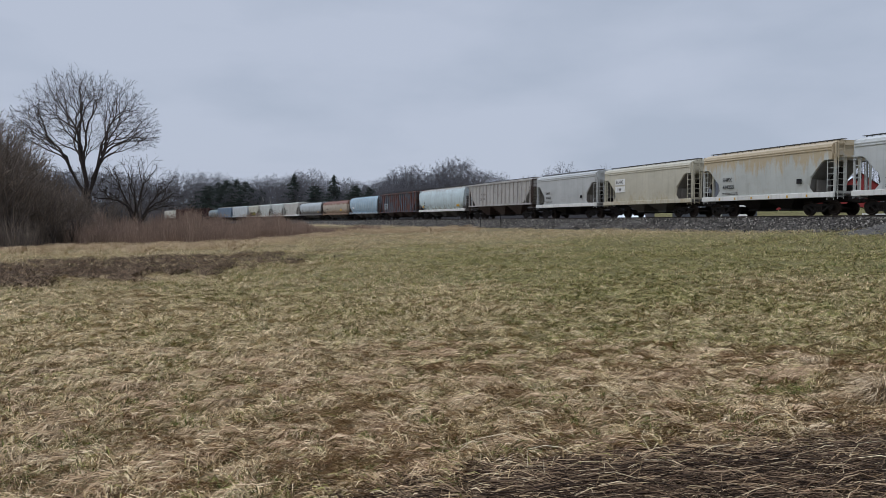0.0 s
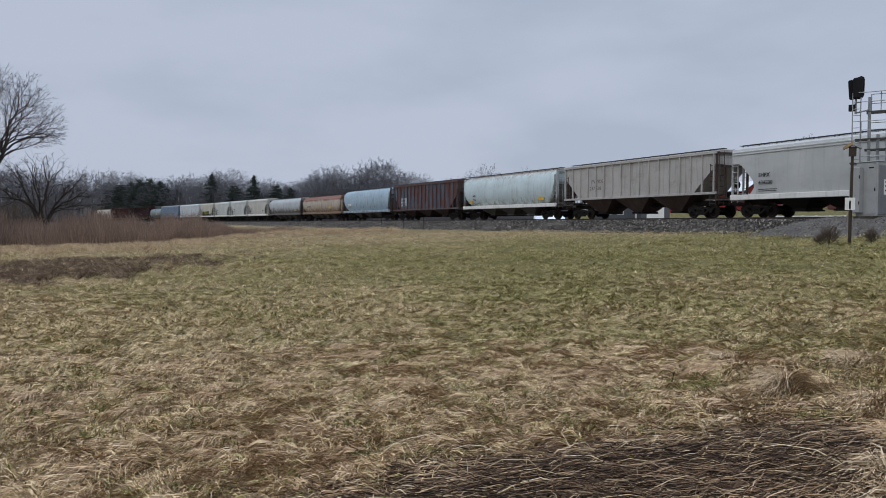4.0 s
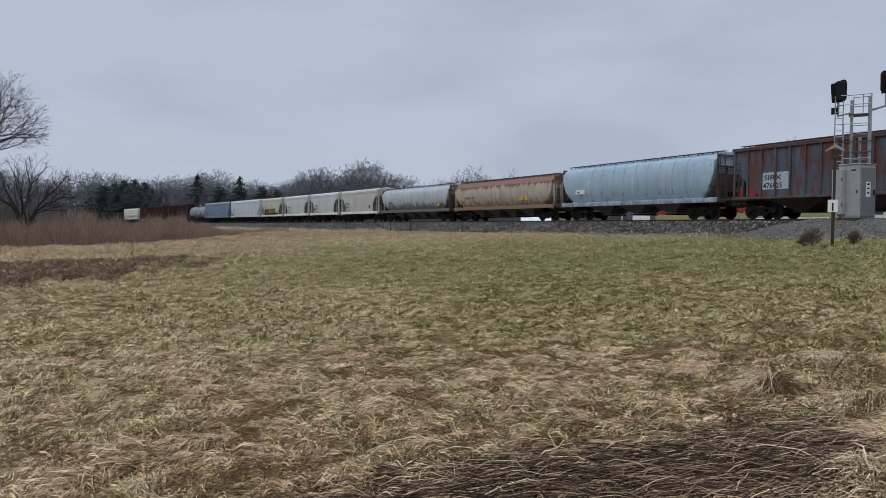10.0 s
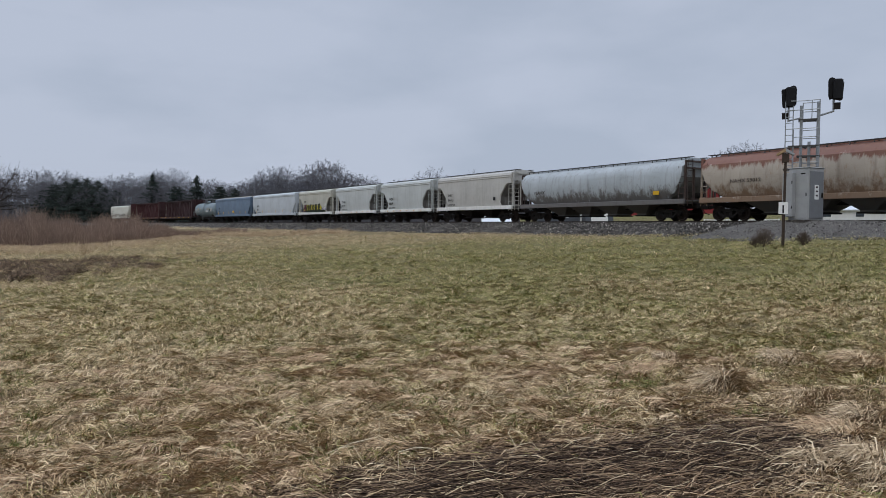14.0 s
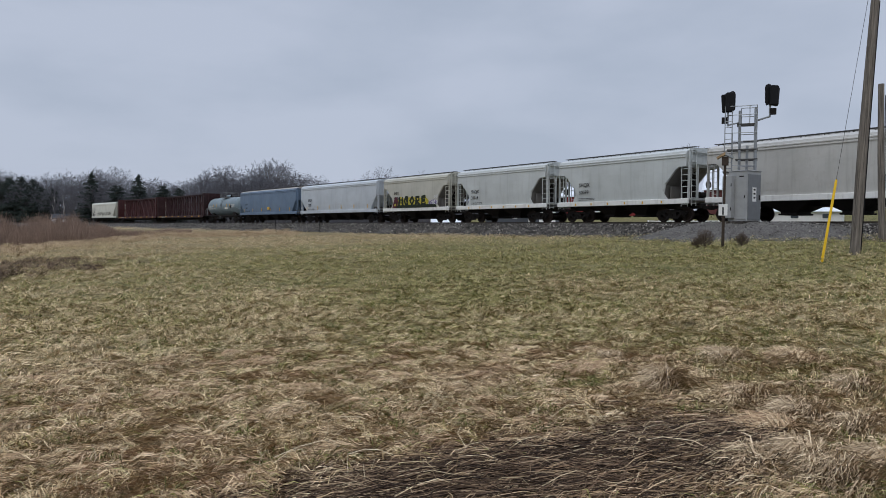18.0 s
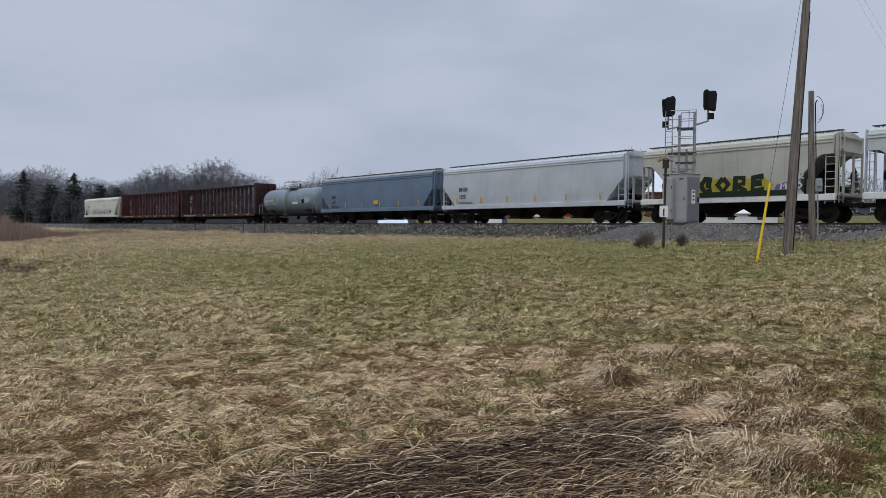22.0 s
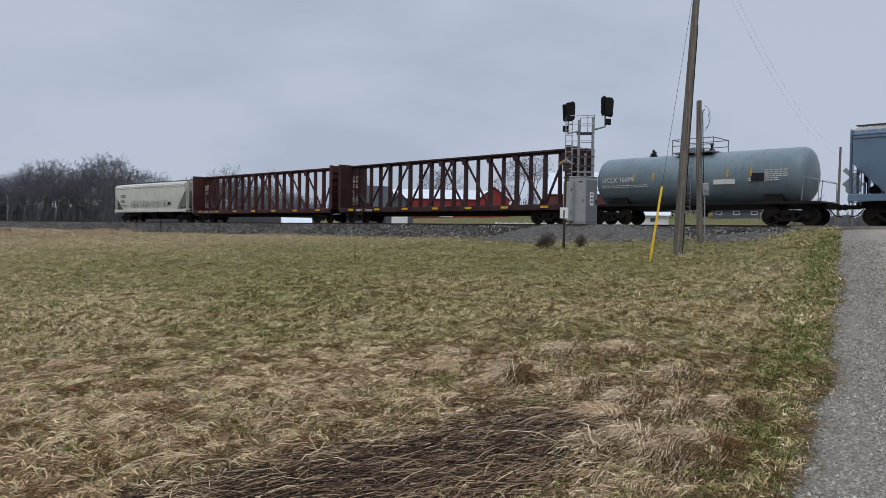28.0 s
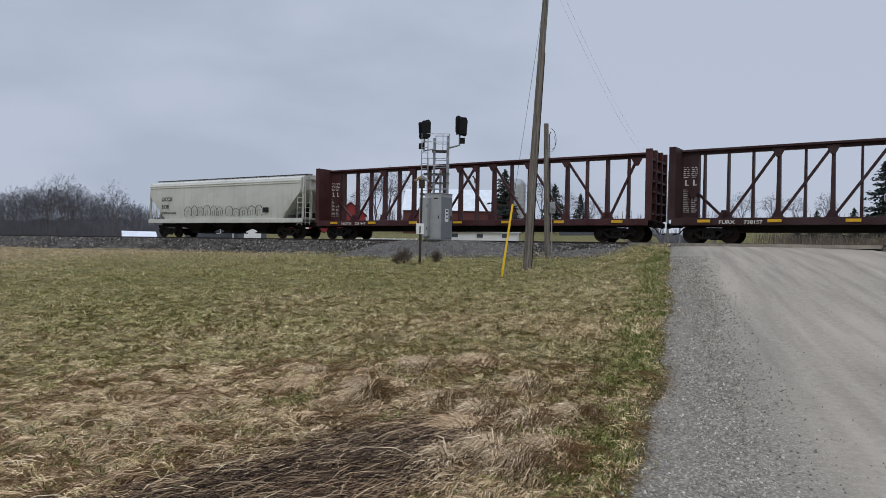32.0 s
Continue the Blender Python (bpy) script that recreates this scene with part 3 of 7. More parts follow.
def make_pad():
    """The gravel fill on which the signal stands, and the shoulder of the crossing."""
    u = np.linspace(50, 106, 84)
    o = np.linspace(1.9, 10.5, 26)
    U, O = np.meshgrid(u, o, indexing="ij")
    x, y, h = np.interp(U, TS, TX), np.interp(U, TS, TY), np.interp(U, TS, TH)
    px, py = x - np.cos(h) * O, y - np.sin(h) * O
    top = 0.75 + (RAIL_Z - 0.09 - 0.75) * np.exp(-(np.maximum(0, np.abs(U - PAD_S) - 1.6) / 4.6) ** 2) * (1 - smooth(5.4, 9.8, O))
    near = 0.7 + 1.1 * (1 - smooth(CROSS_S + 5, CROSS_S + 16, U)) * (1 - smooth(4.5, 10, O))
    z = np.maximum(top, near) + 0.03 * np.sin(U * 2.1) * np.sin(O * 2.7)
    me = sheet("gravel_pad", px, py, z, MAT["pad"])
    tagged(new("gravel_pad", me), "low mound of grey gravel beside the track", "gravel", kind="structure")
    rng = np.random.default_rng(19)
    b = Build()
    for i in range(7000):
        iu, io = rng.integers(14, 78), rng.integers(1, 23)
        fu, fo = rng.random(), rng.random()
        c = Vector([float((g[iu, io] * (1 - fu) + g[iu + 1, io] * fu) * (1 - fo) + (g[iu, io + 1] * (1 - fu) + g[iu + 1, io + 1] * fu) * fo) for g in (px, py, z)])
        r = rng.uniform(0.015, 0.05)
        m = Euler(rng.uniform(0, 6, 3)).to_matrix()
        b.add([c + Vector((0, 0, r * 0.3)) + m @ Vector(p) * r for p in ((1.2, 0, 0), (0, 0.9, 0.1), (-1, 0.1, 0), (0, -1, 0), (0, 0, 0.8), (0.1, 0, -0.8))],
              [(0, 1, 4), (1, 2, 4), (2, 3, 4), (3, 0, 4), (1, 0, 5), (2, 1, 5), (3, 2, 5), (0, 3, 5)])
    tagged(part("pad_stones", b, MAT["stone"]), "loose grey stones on the gravel mound", "stones", kind="stuff")


# the place of the signal beside the track
SIG = polar(37.3, 39.0)
_sd, PAD_S = (float(v[0]) for v in track_distance(np.array([SIG[0]]), np.array([SIG[1]])))
make_track()
make_road()
make_pad()


def crossing():
    """Timber and asphalt panels between the rails where the road goes over."""
    t = thing("level_crossing", Matrix(), "worn grey crossing panels between the rails", "level crossing", kind="structure")
    for o0, o1 in ((0.86, 2.9), (-0.64, 0.64), (-2.9, -0.86)):
        rings = []
        for k in np.linspace(-5.4, 5.4, 9):
            x, y, h = on_track(CROSS_S + k)
            rings.append([(x - math.cos(h) * o, y - math.sin(h) * o, RAIL_Z + z) for o, z in ((o0, -0.2), (o1, -0.2), (o1, -0.05 if abs(o1) > 2 else -0.015), (o0, -0.05 if abs(o0) > 2 else -0.015))])
        part("crossing_panel", Build().loft(rings), MAT["road"], t)


crossing()


# ---------------------------------------------------------------- the train
V0, V1 = 9.1266, 0.0050877


def run(t):
    return V0 * t + V1 * t * t


WHEEL_R = 0.457
CARS = []


def wheelset_mesh():
    b = Build()
    for sgn in (-1, 1):
        c = 0.75 * sgn
        prof = [(-0.075, 0.10), (-0.075, 0.17), (-0.03, 0.22), (-0.02, 0.36), (-0.065, 0.40), (-0.065, WHEEL_R), (0.045, WHEEL_R), (0.05, WHEEL_R + 0.024), (0.07, WHEEL_R + 0.024), (0.07, 0.40), (0.015, 0.36), (0.01, 0.22), (0.05, 0.17), (0.05, 0.10)]
        b.lathe_x([(c - sgn * a, r) for a, r in prof], 0, 0, 0, 24)
    b.lathe_x([(-1.12, 0.0), (-1.12, 0.075), (-0.9, 0.085), (0.9, 0.085), (1.12, 0.075), (1.12, 0.0)], 0, 0, 0, 10)
    for sgn in (-1, 1):
        for k in range(3):
            a = 2 * math.pi * k / 3
            b.box(0.045 * math.cos(a) - 0.012, sgn * 1.12 - 0.02, 0.045 * math.sin(a) - 0.012, 0.045 * math.cos(a) + 0.012, sgn * 1.12 + 0.02, 0.045 * math.sin(a) + 0.012)
    return b.mesh("wheelset", MAT["wheel"])


def truck_mesh():
    b = Build()
    for sgn in (-1, 1):
        y0, y1 = sgn * 0.93, sgn * 1.09
        top = [(-1.12, 0.50), (-1.12, 0.62), (-0.72, 0.66), (-0.42, 0.74), (0.42, 0.74), (0.72, 0.66), (1.12, 0.62), (1.12, 0.50), (0.76, 0.50), (0.46, 0.60), (-0.46, 0.60), (-0.76, 0.50)]
        b.prism(top, min(y0, y1), max(y0, y1))
        low = [(-0.80, 0.52), (-0.66, 0.56), (-0.34, 0.30), (0.34, 0.30), (0.66, 0.56), (0.80, 0.52), (0.40, 0.19), (-0.40, 0.19)]
        b.prism(low, min(y0, y1), max(y0, y1))
        for x in (-0.26, 0.26):
            b.box(x - 0.05, min(y0, y1), 0.3, x + 0.05, max(y0, y1), 0.62)
        for x in (-0.15, 0.0, 0.15):
            b.lathe_x([(0.28, 0.065), (0.30, 0.055), (0.36, 0.065), (0.38, 0.055), (0.44, 0.065), (0.46, 0.055), (0.50, 0.06)], x, sgn * 1.03, 0, 8, "z")
        for x in (-0.9, 0.9):
            b.lathe_x([(-0.1, 0.14), (0.1, 0.14), (0.12, 0.1)], x, sgn * 1.02, WHEEL_R, 10)
    b.box(-0.2, -1.12, 0.48, 0.2, 1.12, 0.72, 0.03)
    for x in (-0.38, 0.38):
        b.box(x - 0.05, -0.85, 0.36, x + 0.05, 0.85, 0.48)
    return b.mesh("bogie", MAT["truck"])


WS_MESH, TRUCK_MESH = wheelset_mesh(), truck_mesh()
WHEELS = []


def coupler(x, sgn):
    b = Build()
    b.box(min(x, x + sgn * 0.62), -0.1, 0.78, max(x, x + sgn * 0.62), 0.1, 0.98, 0.02)
    b.box(x + sgn * 0.62 - 0.16, -0.2, 0.74, x + sgn * 0.62 + 0.0, 0.2, 1.02, 0.04)
    b.tube([(x, 0.35, 0.8), (x + sgn * 0.25, 0.34, 0.5), (x + sgn * 0.6, 0.3, 0.42)], 0.03, 5)
    return b


def running_gear(car, half):
    """Bogies with their wheelsets, couplers and the centre sill."""
    xb = half - 1.75 if half > 8 else half - 1.55
    for x in (-xb, xb):
        t = part("bogie", TRUCK_MESH, None, car)
        t.location = (x, 0, 0)
        for dx in (-0.9, 0.9):
            w = part("wheelset", WS_MESH, None, t)
            w.location = (dx, 0, WHEEL_R)
            WHEELS.append((w, dx))
    for sgn in (-1, 1):
        part("coupler", coupler(sgn * half * 0.985, sgn), MAT["truck"], car)
    part("center_sill", Build().box(-half, -0.33, 0.82, half, 0.33, 1.14, 0.02), MAT["truck"], car)


def lettering(text, size, x, z, car, mat="ink", y=-1.66, name="lettering", stretch=1.0):
    cu = bpy.data.curves.new("lettering", "FONT")
    cu.body, cu.size, cu.resolution_u, cu.offset = text, size, 2, size * 0.018
    o = new("lettering_curve", cu)
    me = bpy.data.meshes.new_from_object(o.evaluated_get(bpy.context.evaluated_depsgraph_get()))
    scene.collection.objects.unlink(o)
    bpy.data.objects.remove(o)
    me.materials.clear()
    me.materials.append(MAT[mat])
    me.transform(Matrix.Translation((x, y, z)) @ Matrix.Rotation(radians(90), 4, "X") @ Matrix.Diagonal((stretch, 1, 1, 1)))
    return part(name, me, None, car)


def bars(car, x, z, w, rows, mat="ink", y=-1.66, h=0.045, gap=0.10, seed=1):
    """Small print as rows of short bars."""
    rng = random.Random(seed)
    b = Build()
    for k in range(rows):
        px = x
        while px < x + w - 0.05:
            q = min(rng.uniform(0.08, 0.3), x + w - px)
            b.box(px, y - 0.004, z - k * gap - h, px + q, y + 0.004, z - k * gap)
            px += q + 0.06
    return part("small_print", b, MAT[mat], car)


def ladder(x0, x1, y, z0, z1, step=0.36, r=0.018):
    b = Build()
    b.tube([(x0, y, z0), (x0, y, z1)], r * 1.3, 5)
    b.tube([(x1, y, z0), (x1, y, z1)], r * 1.3, 5)
    z = z0 + 0.12
    while z < z1:
        b.tube([(x0, y, z), (x1, y, z)], r, 5)
        z += step
    return b


def end_gear(car, half, H, mat, sill_z, gate=3.1):
    """Posts, ladders, handrails and platform at both ends of a hopper."""
    for sgn in (-1, 1):
        b = Build()
        for y in (-1.42, 1.42):
            b.box(min(sgn * half, sgn * (half - 0.09)), y - 0.05, sill_z, max(sgn * half, sgn * (half - 0.09)), y + 0.05, H - 0.35)
        for y in (-0.55, 0.55):
            b.box(min(sgn * (half - 0.05), sgn * (half - 0.15)), y - 0.05, sill_z, max(sgn * (half - 0.05), sgn * (half - 0.15)), y + 0.05, gate + 0.3)
        for z in (sill_z + 0.02, gate + 0.22, H - 0.42):
            b.box(min(sgn * half, sgn * (half - 0.08)), -1.45, z - 0.06, max(sgn * half, sgn * (half - 0.08)), 1.45, z + 0.06)
        part("end_frame", b, mat, car)
        for y in (-1.53, 1.53):
            part("ladder", ladder(sgn * (half - 0.06), sgn * (half - 0.52), y, sill_z - 0.45, gate + 0.35), mat, car)
        part("end_ladder", ladder_y(sgn * (half + 0.03), -1.3, -0.85, sill_z - 0.4, H - 0.3), mat, car)
        b = Build().box(min(sgn * half, sgn * (half - 1.0)), -1.45, sill_z - 0.1, max(sgn * half, sgn * (half - 1.0)), 1.45, sill_z - 0.04)
        part("end_platform", b, MAT["grate"], car)
        b = Build().lathe_x([(-0.35, 0.17), (-0.3, 0.2), (0.3, 0.2), (0.35, 0.17)], sgn * (half - 0.55), 0.5, sill_z + 0.3, 10)
        b.tube([(sgn * (half - 0.2), 0.6, sill_z), (sgn * (half - 0.2), 0.6, sill_z + 1.0)], 0.025, 5)
        b.lathe_x([(-0.02, 0.26), (0.02, 0.26)], sgn * (half - 0.14), 0.6, sill_z + 0.95, 14, "x")
        part("brake_gear", b, MAT["truck"], car)


def ladder_y(x, y0, y1, z0, z1, step=0.36, r=0.018):
    b = Build()
    for y in (y0, y1):
        b.tube([(x, y, z0), (x, y, z1)], r * 1.3, 5)
    z = z0 + 0.12
    while z < z1:
        b.tube([(x, y0, z), (x, y1, z)], r, 5)
        z += step
    return b


def roof_walk(car, half, H, mat):
    """Raised running boards on brackets along both sides of the hatches."""
    for y in (-0.72, 0.72):
        b = Build()
        for k in range(3):
            b.box(-half, y - 0.2 + k * 0.15, H - 0.125, half, y - 0.2 + k * 0.15 + 0.1, H - 0.095)
        x = -half + 0.3
        while x < half:
            b.box(x, y - 0.24, H - 0.30, x + 0.05, y - 0.19, H - 0.125)
            b.box(x, y + 0.19, H - 0.24, x + 0.05, y + 0.24, H - 0.125)
            x += 1.25
        part("running_board", b, MAT["walk"], car)
    n = max(4, int(half * 2 / 2.6))
    for k in range(n):
        x0 = -half + 0.5 + k * (2 * half - 1.0) / n
        part("roof_hatch", Build().box(x0 + 0.03, -0.36, H - 0.2, x0 + (2 * half - 1.0) / n - 0.03, 0.36, H - 0.08, 0.03), mat, car)


def hopper(name, label, length, H, body, sill, bays=3, shape="flat", sill_z=1.38, cut=1.75, cut_z=3.35, slant=False, base=None, end=None, bay_mat=None):
    """A covered hopper: smooth sides, sloped ends under the roof, discharge bays below."""
    car = thing(name, Matrix(), label, "hopper car", "cars of the train")
    half = length / 2 - 0.62
    running_gear(car, half)
    a = half - 0.16
    if shape == "flat":
        prof = [(1.50, sill_z - 0.12), (1.56, 1.75), (1.61, 2.4), (1.62, 3.1), (1.60, H - 0.86), (1.60, H - 0.80), (1.645, H - 0.78), (1.645, H - 0.72), (1.615, H - 0.70), (1.615, H - 0.66), (1.645, H - 0.64), (1.645, H - 0.58), (1.60, H - 0.55),
                (1.55, H - 0.42), (1.20, H - 0.27), (0.70, H - 0.18), (0.0, H - 0.14)]
    else:
        prof = [(1.25, sill_z - 0.05), (1.47, 1.75), (1.60, 2.2), (1.63, 2.7), (1.61, 3.1), (1.54, 3.45), (1.42, H - 0.66), (1.22, H - 0.44), (0.95, H - 0.29), (0.5, H - 0.19), (0.0, H - 0.16)]
    xs = [-a, -a + 0.02] + list(np.linspace(-a + 0.1, -a + cut, 9)) + list(np.linspace(-a + cut + 0.4, a - cut - 0.4, 8)) + list(np.linspace(a - cut, a - 0.1, 9)) + [a - 0.02, a]
    rings = []
    for x in xs:
        u = max(0.0, min(1.0, (abs(x) - (a - cut)) / cut))
        if shape == "flat":
            zb = prof[0][1] + (cut_z - prof[0][1]) * (0.0 if u <= 0 else (0.03 + 0.97 * u if slant else 0.36 + 0.64 * min(1.0, u / 0.66) ** 0.9))
        else:
            zb = prof[0][1] + (H - 0.75 - prof[0][1]) * (1 - math.sqrt(max(0, 1 - u * u)) if u < 1 else 1) ** 0.9
        right = [(y, max(z, zb + 0.002 * i)) for i, (y, z) in enumerate(prof)]
        rings.append([(x, y, z) for y, z in right] + [(x, -y, z) for y, z in reversed(right[:-1])])
    part("body", Build().loft(rings), body, car, smooth=True)
    for sgn in (-1, 1):
        # the slope sheet under each end; unless slanted, its paint carries the shade
        sheet_rings = []
        for x, r in zip(xs, rings):
            if sgn * x >= a - cut - 0.01 and sgn * x < a - 0.05:
                y0, z0 = r[0][1], r[0][2]
                sheet_rings.append([(x, y0 - 0.02, z0 - 0.03), (x, -y0 + 0.02, z0 - 0.03), (x, -y0 + 0.02, z0 - 0.012), (x, y0 - 0.02, z0 - 0.012)])
        if shape == "flat" and not slant:
            for y in (-1, 1):
                e = sgn * (a - cut)
                v = [(e - sgn * 0.05, sill_z), (e + sgn * 0.45, sill_z), (e + sgn * 0.22, sill_z + 0.26), (e + sgn * 0.06, sill_z + 0.48), (e - sgn * 0.02, sill_z + 0.62)]
                part("gusset", Build().prism(v, min(y * 1.545, y * 1.57), max(y * 1.545, y * 1.57)), body, car)
        if shape == "flat" and not slant:
            e, t = sgn * (a - cut), sgn * (a - 0.35)
            part("shear_plate", Build().prism([(e, sill_z - 0.1), (t, sill_z - 0.1), (t, cut_z - 0.15), (e + sgn * 0.3, 2.75), (e, 2.2)], -0.04, 0.04), MAT["truck"], car)
        if slant:
            e, t = sgn * (a - cut), sgn * (a - 0.45)
            zt = prof[0][1] + (cut_z - prof[0][1]) * (cut - 0.45) / cut - 0.05
            part("shear_plate", Build().prism([(e, sill_z - 0.1), (t, sill_z - 0.1), (t, zt), (e, sill_z)], -0.04, 0.04), MAT["truck"], car)
        part("slope_sheet", Build().loft(sheet_rings), body if slant else MAT["slope_shade"], car)
        part("end_bulkhead", Build().box(sgn * (a - cut + 0.35) - 0.03, -1.2, sill_z - 0.2, sgn * (a - cut + 0.35) + 0.03, 1.2, 2.2 if shape == "flat" else 1.9), MAT["slope_shade"], car)
    for y in (-1, 1):
        b = Build()
        b.box(-half, min(y * 1.47, y * 1.64), sill_z - 0.29, half, max(y * 1.47, y * 1.64), sill_z + 0.03, 0.02)
        b.box(-half, min(y * 1.30, y * 1.50), sill_z - 0.03, half, max(y * 1.30, y * 1.50), sill_z + 0.02)
        part("side_sill", b, sill, car)
    end_gear(car, half, H, end or body, sill_z, cut_z if shape == "flat" else 3.2)
    roof_walk(car, half - 0.05, H, body)
    w = (2 * half - 2 * 3.0) / bays
    for k in range(bays):
        c = -half + 3.0 + w * (k + 0.5)
        top, bot = w * 0.49, min(0.42, w * 0.2)
        r1 = [(c - top, -1.42, sill_z - 0.2), (c + top, -1.42, sill_z - 0.2), (c + top, 1.42, sill_z - 0.2), (c - top, 1.42, sill_z - 0.2)]
        r0 = [(c - bot, -0.75, 0.52), (c + bot, -0.75, 0.52), (c + bot, 0.75, 0.52), (c - bot, 0.75, 0.52)]
        r00 = [(p[0], p[1], 0.40) for p in r0]
        bay = part("discharge_bay", Build().loft([r1, r0, r00]), bay_mat or base or MAT["truck"], car)
        part("outlet_gate", Build().box(c - bot - 0.1, -0.85, 0.34, c + bot + 0.1, 0.85, 0.43, 0.02), MAT["truck"], bay)
    return car, half


def ribbed_hopper(name, label, length, H, body, low, ribs, bays=3, side_z=1.55):
    """A hopper with flat sides stiffened by outside posts."""
    car = thing(name, Matrix(), label, "hopper car", "cars of the train")
    half = length / 2 - 0.62
    running_gear(car, half)
    a = half - 0.12
    rings = []
    for x in (-a, -a + 1.9, a - 1.9, a):
        zb = side_z if abs(x) < a - 0.5 else side_z + 1.75
        rings.append([(x, 1.5, zb), (x, 1.5, H - 0.34), (x, 0.9, H - 0.2), (x, 0, H - 0.16), (x, -0.9, H - 0.2), (x, -1.5, H - 0.34), (x, -1.5, zb)])
    part("body", Build().loft(rings), body, car)
    for y in (-1, 1):
        b = Build().box(-half, min(y * 1.46, y * 1.62), H - 0.5, half, max(y * 1.46, y * 1.62), H - 0.3, 0.02)
        part("top_chord", b, body, car)
        b = Build().box(-half, min(y * 1.46, y * 1.6), side_z - 0.12, half, max(y * 1.46, y * 1.6), side_z + 0.05, 0.02)
        part("side_sill", b, body, car)
        for k in range(ribs + 1):
            x = -a + 0.07 + (2 * a - 0.14) * k / ribs
            z0 = side_z
            part("side_post", Build().box(x - 0.05, min(y * 1.5, y * 1.62), z0, x + 0.05, max(y * 1.5, y * 1.62), H - 0.45, 0.015), body, car)
    end_gear(car, half, H, low, 1.25, 3.2)
    roof_walk(car, half - 0.05, H, body)
    w = (2 * half - 2 * 2.2) / bays
    for k in range(bays):
        c = -half + 2.2 + w * (k + 0.5)
        top, bot = w * 0.5, 0.42
        r1 = [(c - top, -1.45, side_z - 0.05), (c + top, -1.45, side_z - 0.05), (c + top, 1.45, side_z - 0.05), (c - top, 1.45, side_z - 0.05)]
        r0 = [(c - bot, -0.75, 0.5), (c + bot, -0.75, 0.5), (c + bot, 0.75, 0.5), (c - bot, 0.75, 0.5)]
        bay = part("discharge_bay", Build().loft([r1, r0]), low, car)
        part("outlet_gate", Build().box(c - bot - 0.1, -0.85, 0.36, c + bot + 0.1, 0.85, 0.5, 0.02), MAT["truck"], bay)
    return car, half


def tank_car(name, label, length, body):
    car = thing(name, Matrix(), label, "tank car", "cars of the train")
    half = length / 2 - 0.62
    running_gear(car, half)
    R, zc, hl = 1.38, 2.52, half - 0.62
    prof = [(-hl, 0.02), (-hl + 0.03, 0.5), (-hl + 0.10, 0.9), (-hl + 0.20, 1.15), (-hl + 0.34, 1.31), (-hl + 0.5, R)]
    prof += [(x, R) for x in np.linspace(-hl + 0.9, hl - 0.9, 9)] + [(-p, r) for p, r in reversed(prof)]
    part("tank", Build().lathe_x(prof, 0, 0, zc, 48, "x"), body, car, smooth=True)
    for x in (-hl * 0.62, -hl * 0.31, 0.0, hl * 0.31, hl * 0.62):
        part("weld_band", Build().lathe_x([(-0.03, R + 0.004), (-0.03, R + 0.009), (0.03, R + 0.009), (0.03, R + 0.004)], x, 0, zc, 48, "x"), body, car)
    for y in (-1.42, 1.42):
        part("side_sill", Build().box(-half, y - 0.07, 1.02, half, y + 0.07, 1.16, 0.01), MAT["truck"], car)
    for sgn in (-1, 1):
        part("end_platform", Build().box(min(sgn * half, sgn * (half - 0.95)), -1.45, 1.1, max(sgn * half, sgn * (half - 0.95)), 1.45, 1.16), MAT["grate"], car)
        b = Build()
        for y in (-1.38, 1.38):
            b.tube([(sgn * (half - 0.1), y, 1.1), (sgn * (half - 0.1), y, 2.15), (sgn * (half - 0.75), y, 2.35), (sgn * (half - 0.85), y, 1.1)], 0.022, 5)
        b.tube([(sgn * (half - 0.05), -1.35, 2.1), (sgn * (half - 0.05), 1.35, 2.1)], 0.022, 5)
        part("handrail", b, MAT["galv"], car)
        part("saddle", Build().box(sgn * hl * 0.72 - 0.45, -1.0, 1.1, sgn * hl * 0.72 + 0.45, 1.0, 1.55), MAT["truck"], car)
        for k in (0.35, 0.55):
            part("reflector", Build().box(sgn * hl * k, -R - 0.02, 2.45, sgn * hl * k + 0.08, -R + 0.03, 2.85), MAT["reflector"], car)
    b = Build().box(-1.1, -0.95, zc + R - 0.02, 1.1, 0.95, zc + R + 0.05)
    part("top_platform", b, MAT["grate"], car)
    b = Build()
    for x in (-1.15, 1.15):
        for y in (-0.95, 0.95):
            b.tube([(x, y, zc + R - 0.1), (x, y, zc + R + 0.74)], 0.028, 5)
    for y in (-0.95, 0.95):
        for z in (0.40, 0.74):
            b.tube([(-1.15, y, zc + R + z), (1.15, y, zc + R + z)], 0.025, 5)
    for x in (-1.15, 1.15):
        b.tube([(x, -0.95, zc + R + 0.74), (x, 0.95, zc + R + 0.74)], 0.025, 5)
    part("platform_railing", b, MAT["grate"], car)
    part("manway_dome", Build().lathe_x([(0, 0.42), (0.3, 0.42), (0.38, 0.3), (0.42, 0.02)], -0.2, 0, zc + R, 16, "z"), body, car)
    part("top_valve", Build().lathe_x([(0, 0.16), (0.2, 0.16), (0.22, 0.07), (0.45, 0.07), (0.47, 0.14), (0.5, 0.0)], 0.65, 0, zc + R, 10, "z"), MAT["truck"], car)
    b = Build()
    for x in (-0.25, 0.2):
        b.tube([(x, -1.5, 0.55), (x, -1.5, 2.3), (x, -1.35, 3.1), (x, -0.98, zc + R)], 0.022, 5)
    for k in range(10):
        z = 0.62 + 0.34 * k
        y = -1.5 if z < 2.4 else -1.5 + 0.5 * ((z - 2.4) / 1.5) ** 1.5
        b.tube([(-0.25, y, z), (0.2, y, z)], 0.018, 5)
    part("ladder", b, MAT["grate"], car)
